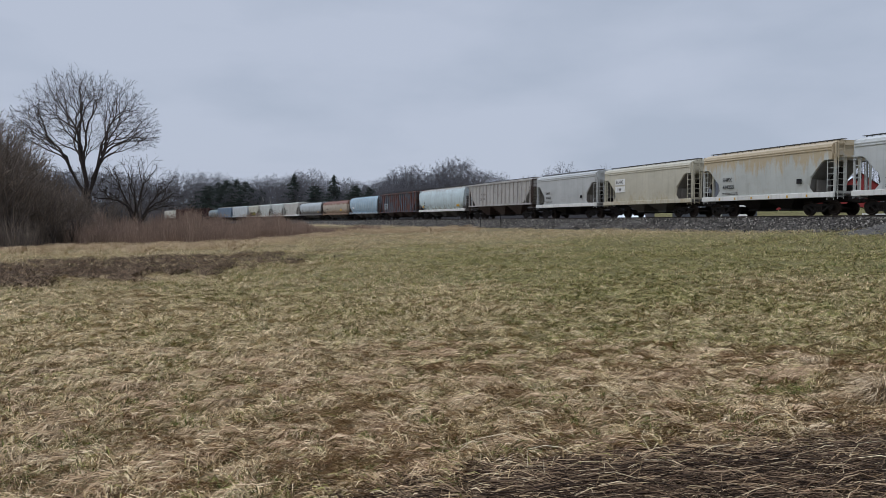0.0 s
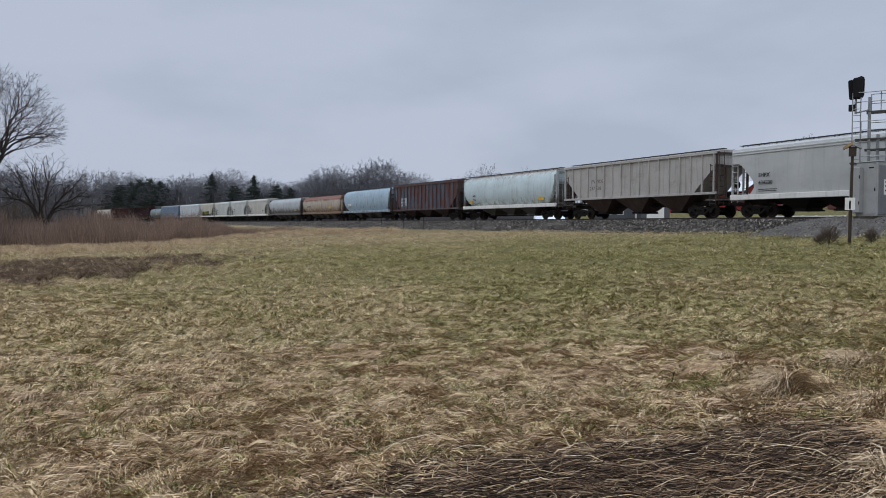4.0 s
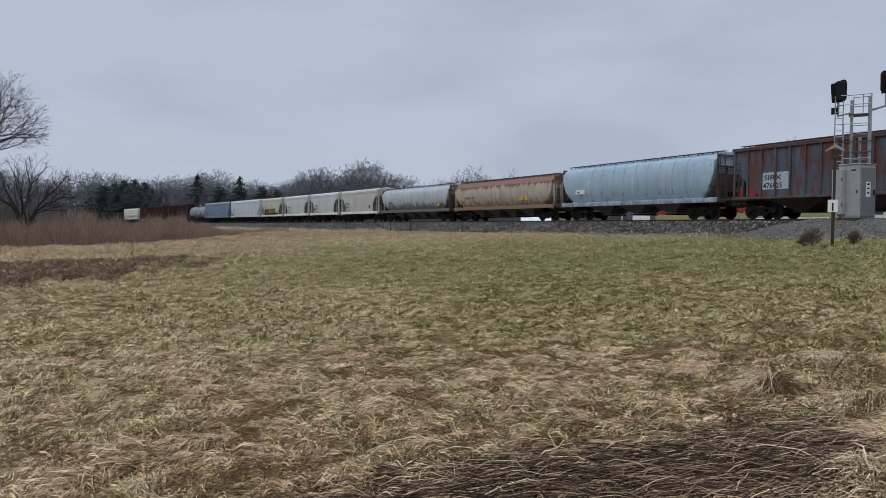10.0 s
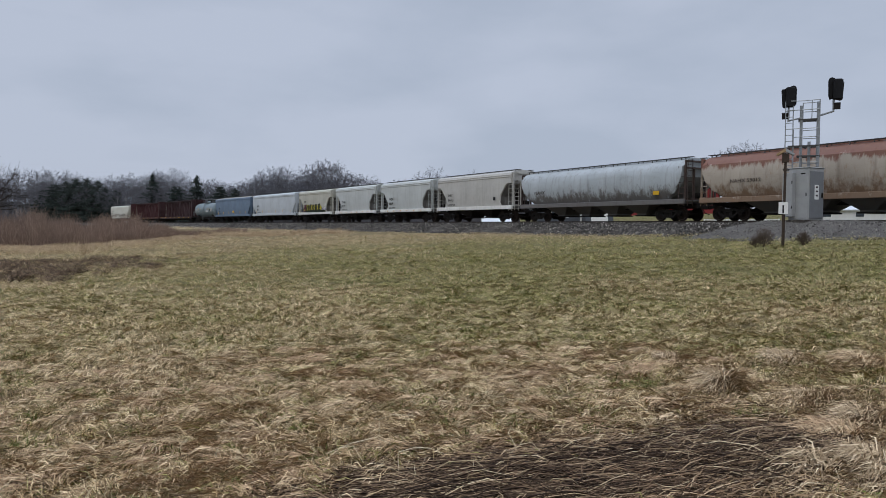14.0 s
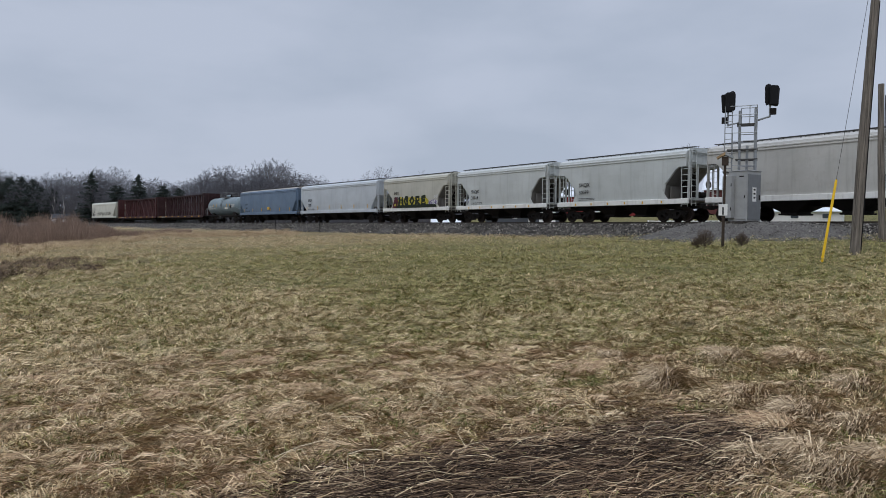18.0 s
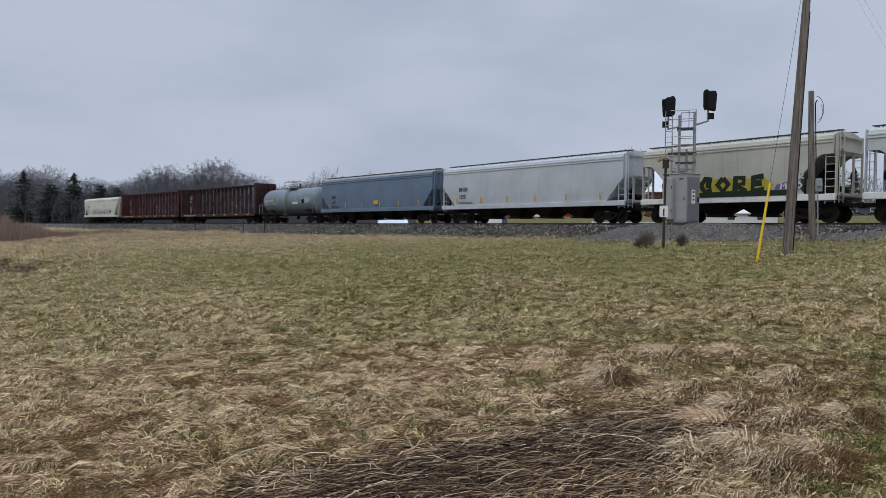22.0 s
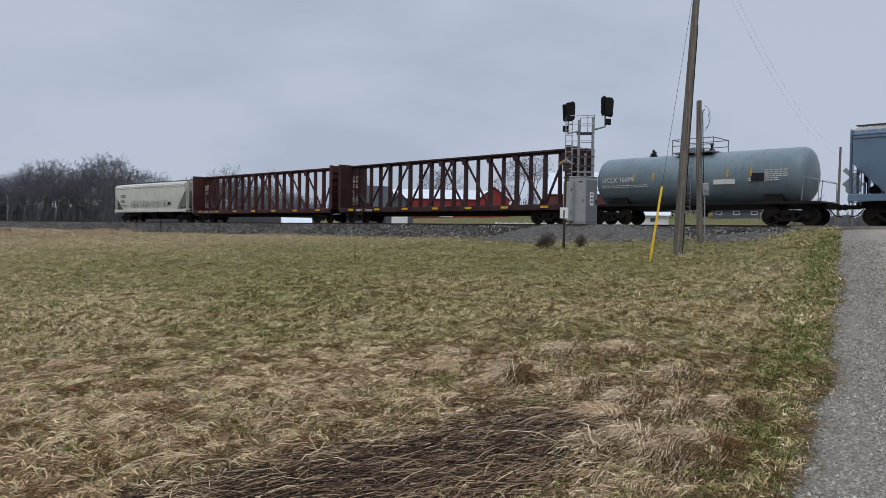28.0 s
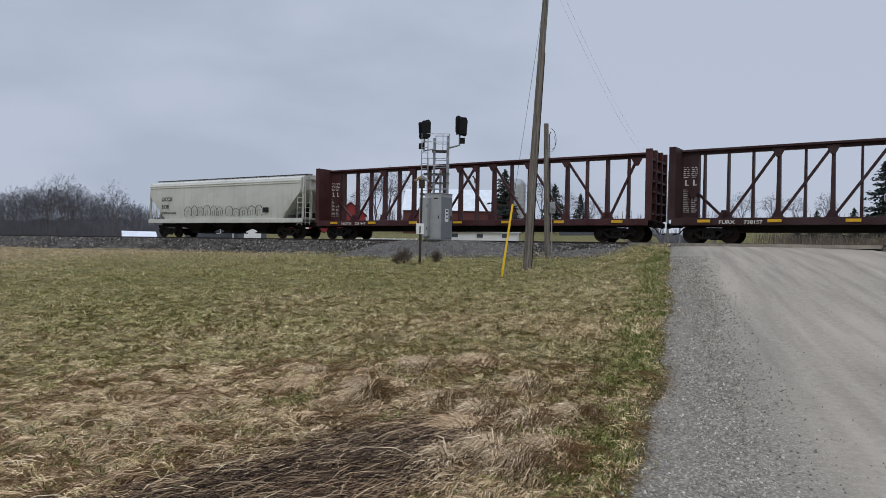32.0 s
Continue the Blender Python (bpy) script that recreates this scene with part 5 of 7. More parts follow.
def fan_tree(seed, h, w, tips, r0, thin, zc=0.6, low=1.9, reach=0.36, forks=0.16, inner=0.45, bark="bark", twig="twig", sprays=2, spray=0.05, fan=2):
    """A bare tree whose limbs fork again and again towards tips spread through a rounded crown.
    zc: height of the crown's widest part; low: how far the crown reaches below it; reach: how far a limb goes before it forks."""
    rng = random.Random(seed)
    wood, fine = Build(), Build()
    C = h * zc
    pts = []
    while len(pts) < tips:
        ph = math.acos(rng.uniform(math.cos(low), 1.0))
        a = rng.uniform(0, 6.283)
        k = rng.uniform(inner, 1.0) ** 0.6
        wob = 1 + 0.07 * math.sin(3 * a + seed) * math.sin(2.5 * ph) + 0.05 * math.sin(7 * a + 2 * seed)
        pts.append(Vector((w / 2 * math.sin(ph) * math.cos(a) * k * wob, w / 2 * math.sin(ph) * math.sin(a) * k * wob, C + (h - C) * math.cos(ph) * k * wob)))

    def rad(n):
        return max(thin, r0 * (n / tips) ** 0.52)

    def limb(p, d, e, ra, rb, n):
        L = (e - p).length
        k = 0.75 if n > tips * 0.04 else 0.5
        c = p + (d * k + (e - p) / max(L, 1e-6) * (1 - k)) * L * 0.5
        m = 2 if n < 3 else (3 if n < 20 else 5)
        out = []
        for i in range(m + 1):
            f = i / m
            q = p * (1 - f) ** 2 + c * (2 * f * (1 - f)) + e * f * f
            if 0 < i < m:
                q = q + Vector((rng.gauss(0, 1), rng.gauss(0, 1), rng.gauss(0, 0.6))) * L * 0.025
            out.append(q)
        (wood if n > 5 else fine).tube(out, [ra + (rb - ra) * i / m for i in range(m + 1)], 3 if n < 12 else (5 if n < tips * 0.2 else 8), caps=False)
        return (out[-1] - out[-2]).normalized()

    def grow(p, d, group, r, depth):
        n = len(group)
        if n == 1:
            e = group[0]
            t = limb(p, d, e, min(r, thin * 1.6), thin, 1)
            for _ in range(sprays):
                o = p.lerp(e, rng.uniform(0.45, 1.0))
                v = (t * 0.8 + Vector((rng.gauss(0, 0.7), rng.gauss(0, 0.6), rng.gauss(0.15, 0.5)))).normalized()
                fine.tube([o, o + v * w * spray * rng.uniform(0.5, 1.3)], [thin, thin * 0.6], 3, caps=False)
            return
        mid = sum(group, Vector()) / n
        ax = Vector((rng.gauss(0, 1), rng.gauss(0, 1), rng.gauss(0, 0.6)))
        for _ in range(3):
            ax = sum(((q - mid) * (q - mid).dot(ax) for q in group), Vector())
            ax.normalize()
        group.sort(key=lambda q: (q - mid).dot(ax))
        k = max(1, min(n - 1, int(n * rng.uniform(0.3, 0.7))))
        split = [group[:k], group[k:]]
        if depth == 0 and fan > 2:
            # the first stems share the crown like a bunch of rods
            seeds = rng.sample(group, fan)
            for _ in range(4):
                split = [[] for _ in seeds]
                for q in group:
                    split[min(range(fan), key=lambda i: (q - seeds[i]).length_squared)].append(q)
                seeds = [sum(g, Vector()) / len(g) if g else s for g, s in zip(split, seeds)]
            split = [g for g in split if g]
        for g in split:
            c = sum(g, Vector()) / len(g)
            f = (forks if depth < 2 else reach) * rng.uniform(0.75, 1.25)
            e = c if len(g) == 1 else p.lerp(c, f)
            if depth < 2 and len(g) > 1:
                e = Vector((p.x + (c.x - p.x) * f * 0.62, p.y + (c.y - p.y) * f * 0.62, p.z + (c.z - p.z) * f * 1.12))
            if len(g) == 1:
                grow(p, d, g, rad(1), depth + 1)
                continue
            rb = rad(len(g))
            grow(e, limb(p, d, e, min(r, rb * 1.15), rb, len(g)), g, rb, depth + 1)

    fork = Vector((0, 0, h * forks * 0.5))
    wood.tube([(0, 0, -0.3), (0.0, 0.0, h * forks * 0.25), fork], [r0 * 1.25, r0 * 1.05, r0], 9, caps=False)
    grow(fork, Vector((0, 0, 1)), pts, r0, 0)
    return wood.mesh("trunk", MAT[bark], True), fine.mesh("crown", MAT[twig])


def make_trees():
    # the tall many-stemmed tree by the brush
    x, y = polar(-26.5, 80)
    m = fan_tree(3, 17.0, 14.8, 2100, 0.42, 0.0092, 0.56, 1.55, 0.36, 0.38, 0.5, "bark_dark", "bark_dark", 3, 0.024, 7)
    tree("bare_tree", m, x, y, at_ground(x, y) - 0.1, 40, 1.0, "tall bare tree with a spreading fan of stems, above russet brush")
    # the low spreading one beside it
    x, y = polar(-23.2, 78)
    m = fan_tree(8, 8.8, 10.5, 330, 0.30, 0.012, 0.50, 2.0, 0.44, 0.24, 0.2, "bark_dark", "bark_dark", 2, 0.06, 5)
    tree("bare_tree", m, x, y, at_ground(x, y) - 0.1, 0, 1.0, "low bare tree with wide crooked limbs")
    kinds = [fan_tree(30 + i, 17.0, 9.0 + 1.7 * (i % 4), 290, 0.24, 0.021, 0.58 + 0.05 * (i % 3), 1.95, 0.42, 0.42, 0.3, "bark_far", "twig", 4, 0.055, 4) for i in range(8)]
    low = [fan_tree(60 + i, 9.0, 6.5 + i * 0.6, 330, 0.17, 0.013, 0.55, 2.2, 0.32, 0.10, 0.2, "bark", "twig_brown", 3, 0.09, 6) for i in range(3)]
    return kinds, low


KINDS, THICKET = make_trees()


def pine_mesh(seed, h, broad=0.36, taper=0.8):
    """A pine: uneven boughs all the way up the trunk, each hung with small clumps of needles."""
    rng = random.Random(seed)
    b = Build()
    b.tube([(0, 0, -0.2), (0.05, 0.03, h * 0.5), (0, 0, h * 0.97)], [h * 0.014, h * 0.009, 0.02], 6)
    c = Build()
    for k in range(210):
        z = h * (0.10 + 0.89 * (k / 210) ** 0.85) + rng.uniform(-0.25, 0.25)
        f = max(0.0, 1 - z / h)
        a = rng.uniform(0, 6.283)
        L = h * broad * min(1.0, f / 0.8) ** taper * rng.uniform(0.35, 1.15) * (0.85 + 0.25 * math.sin(z * 1.3 + a * 2 + seed)) + 0.15
        n = max(3, int(L / 0.42))
        o, t = Vector((math.cos(a), math.sin(a), 0)), Vector((-math.sin(a), math.cos(a), 0))
        b.tube([(0, 0, z), o * L + Vector((0, 0, z - 0.06 * L))], [0.03, 0.008], 3, caps=False)
        for q in range(n):
            r = L * (0.25 + 0.75 * q / (n - 1))
            for _ in range(2):
                p = o * r + t * rng.gauss(0, 0.12 * L + 0.05) + Vector((0, 0, z - 0.08 * r + 0.10 * (r / L) ** 2 + rng.gauss(0, 0.10)))
                w = rng.uniform(0.26, 0.52) * (0.7 + 0.4 * f)
                u = Vector((rng.gauss(0, 1), rng.gauss(0, 1), rng.gauss(0, 0.3))).normalized()
                v = u.cross(Vector((0, 0, 1))).normalized()
                c.add([p - u * w - v * w * 0.5, p + u * w * 1.2, p - u * w * 0.6 + v * w * 0.8, p + Vector((0, 0, w * 0.55))], [(0, 1, 3), (1, 2, 3), (2, 0, 3), (0, 2, 1)])
    return b.mesh("trunk", MAT["bark"]), c.mesh("crown", MAT["needle"])


def far_side(az):
    """How far off, in that direction, the land beyond the ballast begins."""
    m = (TS > 60) & (TS < 519)
    a = np.degrees(np.arctan2(TX[m], TY[m]))
    return float(np.interp(az, a[::-1], np.hypot(TX[m], TY[m])[::-1])) + float(np.interp(az, [-26, -16, -8, 0], [16, 16, 30, 75]))


def wood():
    """The far wood behind the train, tree by tree."""
    rng = random.Random(5)

    def put(az, dist, scale, meshes, label, group="trees of the wood", name="bare_tree"):
        x, y = polar(az, dist)
        tree(name, meshes, x, y, at_ground(x, y) - 0.15, rng.uniform(0, 360), scale, label, group)

    def raised(az, dist, top, size, meshes, label, group, name="bare_tree"):
        """A tree so tall that its top stands that many degrees over the eye."""
        x, y = polar(az, dist)
        z = at_ground(x, y) - 0.15
        tree(name, meshes, x, y, z, rng.uniform(0, 360), (dist * math.tan(radians(top)) + EYE - z) / size, label, group)

    grey = "bare grey tree of the wood behind the railway"
    for k in range(200):
        az = -37 + 40.2 * (k + rng.random()) / 200
        top = float(np.interp(az, [-37, -20, -14, -12, -10.4, -8.6, -6.5, -4, -1, 3.2], [3.9, 3.9, 3.6, 3.9, 4.2, 3.4, 3.9, 4.3, 4.9, 5.1]))
        raised(az, far_side(az) + 14 + 50 * rng.random() ** 1.4, top * rng.choice((rng.uniform(0.55, 0.85), rng.uniform(0.85, 1.06))), 17.0, rng.choice(KINDS), grey, "trees of the wood")
    for k in range(60):
        az = -20 + 23.4 * (k + rng.random()) / 60
        raised(az, far_side(az) + rng.uniform(4, 14), rng.uniform(1.9, 3.1) * (1.0 if az < -5 else 1.25), 17.0, rng.choice(KINDS), "low bare tree at the wood's edge", "trees of the wood")
    # lower trees right of the wood, nearer to the rails
    for k in range(34):
        az = 3.3 + 11.5 * (k + rng.random()) / 34
        put(az, rng.uniform(118, 150), rng.uniform(0.42, 0.6) * (1 - 0.25 * max(0, az - 10) / 4), rng.choice(KINDS), "small bare tree beyond the railway", "small trees beyond the railway")
    slim = [fan_tree(70 + i, 10.0, 4.2 + i, 150, 0.09, 0.010, 0.6, 2.0, 0.42, 0.4, 0.25, "bark", "twig", 3, 0.06, 4) for i in range(2)]
    for az, dist, top in ((8.7, 118, 5.0), (9.6, 122, 5.3), (10.2, 126, 4.6), (7.6, 128, 4.0)):
        raised(az, dist, top, 10.0, slim[0], "slender bare tree with upright twigs", "small trees beyond the railway")
    raised(12.8, 120, 4.7, 10.0, slim[1], "dark bare tree with a rounded crown", "small trees beyond the railway")
    for az, dist, s in ((25.2, 190, 0.75), (26.4, 200, 0.8), (32.3, 170, 0.85), (33.4, 165, 0.9), (31.0, 180, 0.6), (57.5, 190, 0.5), (58.6, 150, 0.48), (60.5, 160, 0.5), (62.5, 170, 0.5), (64.0, 175, 0.5), (66.0, 180, 0.55), (47.5, 150, 0.5), (49.5, 160, 0.4), (19.5, 200, 0.7), (45.6, 150, 0.7)):
        put(az, dist, s, rng.choice(KINDS), "bare tree among the farm buildings", "trees by the farm")
    pines = [pine_mesh(1, 15.0), pine_mesh(2, 15.0)]
    broad = [pine_mesh(3, 15.0, 0.42, 0.45), pine_mesh(4, 15.0, 0.5, 0.5)]
    for az, top in ((-11.8, 3.7), (-8.7, 3.7), (-7.0, 2.95), (-10.2, 2.9), (-5.9, 2.8), (-17.5, 3.0), (-16.9, 3.2), (-16.2, 3.25), (-15.5, 3.1), (-18.2, 2.8), (-17.0, 2.7), (-15.0, 2.6), (-14.3, 2.5), (-18.9, 2.4)):
        raised(az, far_side(az) + rng.uniform(4, 9), top, 15.0, rng.choice(broad if az < -13 or top < 3.0 else pines), "dark green pine tree at the wood's edge", "pines", "pine_tree")
    for az, dist, s in ((42.6, 132, 0.80), (46.6, 136, 0.62), (48.6, 175, 0.6), (69.5, 95, 0.62), (64.2, 88, 0.22), (65.4, 90, 0.26), (66.6, 90, 0.24), (67.7, 92, 0.28)):
        put(az, dist, s, rng.choice(pines), "dark green pine tree", "pines", "pine_tree")
    # pale birch stems at the wood's edge
    bir = fan_tree(90, 10.0, 3.6, 60, 0.10, 0.02, 0.6, 2.0, 0.4, 0.5, 0.3, "birch", "twig", 2, 0.1)
    for az in (-14.2, -13.6, -5.2):
        raised(az, far_side(az) + 6, 2.7, 10.0, bir, "slender pale-barked birch at the wood's edge", "birches")
    for k in range(46):
        az, dist = -40 + 13.0 * (k + rng.random()) / 46, rng.uniform(54, 78)
        top = float(np.interp(az, [-40, -33, -31.5, -30, -28, -26], [8.6, 7.9, 7.0, 5.2, 3.8, 3.0]))
        raised(az, dist, top * rng.uniform(0.55, 1.03), 9.0, rng.choice(THICKET), "bare many-stemmed tree of the thicket", "trees of the thicket")
    for az, dist, s in ((-25.2, 84, 0.5), (-24.2, 90, 0.55), (-27.6, 74, 0.6), (-23.2, 88, 0.45)):
        put(az, dist, s, rng.choice(THICKET), "bare many-stemmed tree of the thicket", "trees of the thicket")


wood()


def stems(name, label, category, mat, count, place, height, radius, seed, lean=0.18, sides=3, twigs=2):
    """Many thin upright stems as one mesh. place(rng) gives x, y, and a factor on the height."""
    rng = np.random.default_rng(seed)
    spots = [place(rng) for _ in range(count)]
    xs, ys = np.array([p[0] for p in spots]), np.array([p[1] for p in spots])
    zs = ground_z(xs, ys)
    b = Build()
    for (x, y, f), z in zip(spots, zs):
        h = height * f * rng.uniform(0.5, 1.15)
        a, q = rng.uniform(0, 6.283), rng.uniform(0, lean) * h
        r = radius * rng.uniform(0.6, 1.3)
        top = Vector((x + math.cos(a) * q, y + math.sin(a) * q, z + h))
        base = Vector((x, y, z - 0.05))
        mid = base.lerp(top, 0.5) + Vector((rng.uniform(-0.05, 0.05) * h, rng.uniform(-0.05, 0.05) * h, 0))
        b.tube([base, mid, top], [r, r * 0.75, r * 0.35], sides, caps=False)
        for k in range(twigs):
            p = base.lerp(top, rng.uniform(0.35, 0.85))
            a = rng.uniform(0, 6.283)
            l = h * rng.uniform(0.15, 0.32)
            b.tube([p, p + Vector((math.cos(a) * l * 0.6, math.sin(a) * l * 0.6, l))], [r * 0.6, r * 0.3], sides, caps=False)
    return tagged(part(name, b, MAT[mat]), label, category, kind="stuff")


def brush():
    def russet(rng):
        az = -28 + 23 * rng.random() ** 0.95
        fall = float(1 - smooth(-16, -7.5, az))
        near = 57 + 24 * float(smooth(-17, -6, az)) + 2.2 * math.sin(az * 1.7) + 1.2 * math.sin(az * 4.3)
        q = rng.random() ** 1.2
        x, y = polar(az, near + q * (10 + 22 * fall))
        hump = 0.72 + 0.14 * math.sin(az * 0.9 + 0.6) + 0.12 * math.sin(az * 2.9 + q * 3) + 0.08 * math.sin(az * 7.1 + q * 9)
        if rng.random() < 0.35 * float(smooth(-12, -6, az)):
            hump *= 0.5
        return x, y, (0.22 + 0.78 * fall) * hump * (0.42 + 0.58 * min(1.0, q * 2.2 + 0.25 * rng.random()))
    stems("russet_brush", "thick russet-brown leafless brush at the field's end", "brush", "twig_red", 14000, russet, 3.0, 0.011, 3, 0.42, twigs=4)

    def undergrowth(rng):
        az = rng.uniform(-38, 4.0)
        x, y = polar(az, far_side(az) + 2 + 55 * rng.random())
        return x, y, rng.uniform(0.3, 1.0) * (0.75 + 0.35 * math.sin(az * 2.1) * math.sin(az * 0.7)) * (1 + 0.3 * (az < -14))
    stems("wood_undergrowth", "grey-brown undergrowth between the trees of the wood", "undergrowth", "twig", 7000, undergrowth, 9.0, 0.06, 4, 0.12, twigs=3)

    def low_wood(rng):
        x, y = polar(rng.uniform(3.0, 16.5), rng.uniform(112, 150))
        return x, y, rng.uniform(0.5, 1.1)
    stems("low_undergrowth", "tangled bare undergrowth beyond the railway", "undergrowth", "twig", 3500, low_wood, 5.0, 0.03, 5, 0.2, twigs=3)

    def left(rng):
        az = -40 + 15 * rng.random()
        x, y = polar(az, rng.uniform(50, 76) + 14 * float(smooth(-31, -26, az)))
        return x, y, rng.uniform(0.4, 1.1)
    stems("thicket_undergrowth", "dense dark undergrowth of the thicket", "undergrowth", "twig_brown", 7000, left, 2.2, 0.018, 6, 0.4, twigs=3)

    def weeds(rng):
        az = rng.uniform(52, 78)
        x, y = polar(az, rng.uniform(56, 105))
        a, q = road_coords(x, y)
        return x + (ROAD_W + 4) * ROAD_DIR[1] * (-1 < q < ROAD_W + 1), y - (ROAD_W + 4) * ROAD_DIR[0] * (-1 < q < ROAD_W + 1), rng.uniform(0.5, 1.1)
    stems("roadside_weeds", "brown dead weeds beyond the level crossing", "weeds", "twig_brown", 3200, weeds, 1.5, 0.025, 9, 0.25)

    def behind(rng):
        az = rng.uniform(14, 75)
        x, y = polar(az, rng.uniform(260, 330))
        return x, y, rng.uniform(0.5, 1.2)
    stems("distant_hedgerow", "distant bare hedgerow behind the farm", "hedgerow", "twig", 3500, behind, 9.0, 0.12, 7, 0.15, twigs=2)


brush()


def hedge_backdrop():
    """Far wooded rise that closes the view at the horizon."""
    rng = np.random.default_rng(11)
    az = np.radians(np.arange(-180, 180.5, 0.25))
    h = 11 + 2.2 * np.sin(az * 9) + 1.5 * np.sin(az * 31 + 1) + rng.normal(0, 0.9, len(az))
    h[-1] = h[0]
    b = Build()
    D = 520.0
    lo = [(D * math.sin(a), D * math.cos(a), 0.0) for a in az]
    hi = [((D + 12) * math.sin(a), (D + 12) * math.cos(a), 3.0 + q) for a, q in zip(az, h)]
    n = len(az)
    b.add(lo + hi, [(i + 1, i, n + i, n + i + 1) for i in range(n - 1)])
    MAT["haze"] = plain("distant_woods", (0.085, 0.085, 0.088), rough=1.0, scale=0.05)
    tagged(part("backdrop", b, MAT["haze"]), "low line of distant grey woods on the horizon", "woods", kind="structure")


hedge_backdrop()


# ---------------------------------------------------------------- grass
def blades(name, label, mat, x, y, rng, length, width, lift, lay=None, spread=1.2, zoff=0.0, category="grass", drop=0.0):
    """Bent blades of grass, three triangles each, as one mesh. lay: the way they lie, in radians; drop: how far the tip hangs below the root."""
    n = len(x)
    z = ground_z(x, y) + zoff
    a = (rng.uniform(0, 2 * np.pi, n) if lay is None else lay + rng.normal(0, spread, n))
    L = length * rng.uniform(0.55, 1.25, n)
    w = width * rng.uniform(0.6, 1.3, n)
    up = lift * rng.uniform(0.3, 1.4, n)
    dx, dy = np.cos(a), np.sin(a)
    px, py = -dy * w / 2, dx * w / 2
    c = rng.normal(0, 0.18, n)
    ex, ey = np.cos(a + c), np.sin(a + c)
    v = np.empty((n, 5, 3))
    v[:, 0] = np.stack([x - px, y - py, z - 0.01], -1)
    v[:, 1] = np.stack([x + px, y + py, z - 0.01], -1)
    mx, my, mz = x + dx * L * 0.45, y + dy * L * 0.45, z + up * L - drop * 0.25
    v[:, 2] = np.stack([mx + px * 0.85, my + py * 0.85, mz], -1)
    v[:, 3] = np.stack([mx - px * 0.85, my - py * 0.85, mz + 0.004], -1)
    v[:, 4] = np.stack([mx + ex * L * 0.55, my + ey * L * 0.55, z + up * L * rng.uniform(0.0, 1.1, n) - drop], -1)
    me = bpy.data.meshes.new(name)
    me.vertices.add(n * 5)
    me.vertices.foreach_set("co", v.ravel())
    base = (np.arange(n) * 5)[:, None]
    loops = (base + np.array([0, 1, 2, 3, 3, 2, 4])).ravel()
    me.loops.add(n * 7)
    me.loops.foreach_set("vertex_index", loops)
    me.polygons.add(n * 2)
    me.polygons.foreach_set("loop_start", ((np.arange(n) * 7)[:, None] + np.array([0, 4])).ravel())
    me.update(calc_edges=True)
    me.materials.append(MAT[mat])
    return tagged(new(name, me), label, category, kind="stuff")


def tufted(rng, count, per, rmin, rmax, az0, az1, sigma):
    """Points gathered in tufts, evenly spread over the distance."""
    m = count // per
    r = rng.uniform(rmin, rmax, m)
    a = np.radians(rng.uniform(az0, az1, m))
    lay = rng.normal(0, 1, m)
    cx, cy = np.repeat(r * np.sin(a), per), np.repeat(r * np.cos(a), per)
    s = sigma * np.repeat(0.6 + r / 14, per)
    x, y = cx + rng.normal(0, 1, m * per) * s, cy + rng.normal(0, 1, m * per) * s
    return x, y, np.repeat(lay, per)


SWATH_AZ, SWATH_MID, SWATH_HALF = [-10, 8, 20, 30, 38, 41], [3.8, 4.0, 4.15, 4.7, 5.35, 5.7], [0.25, 0.55, 0.8, 1.1, 0.85, 0.25]


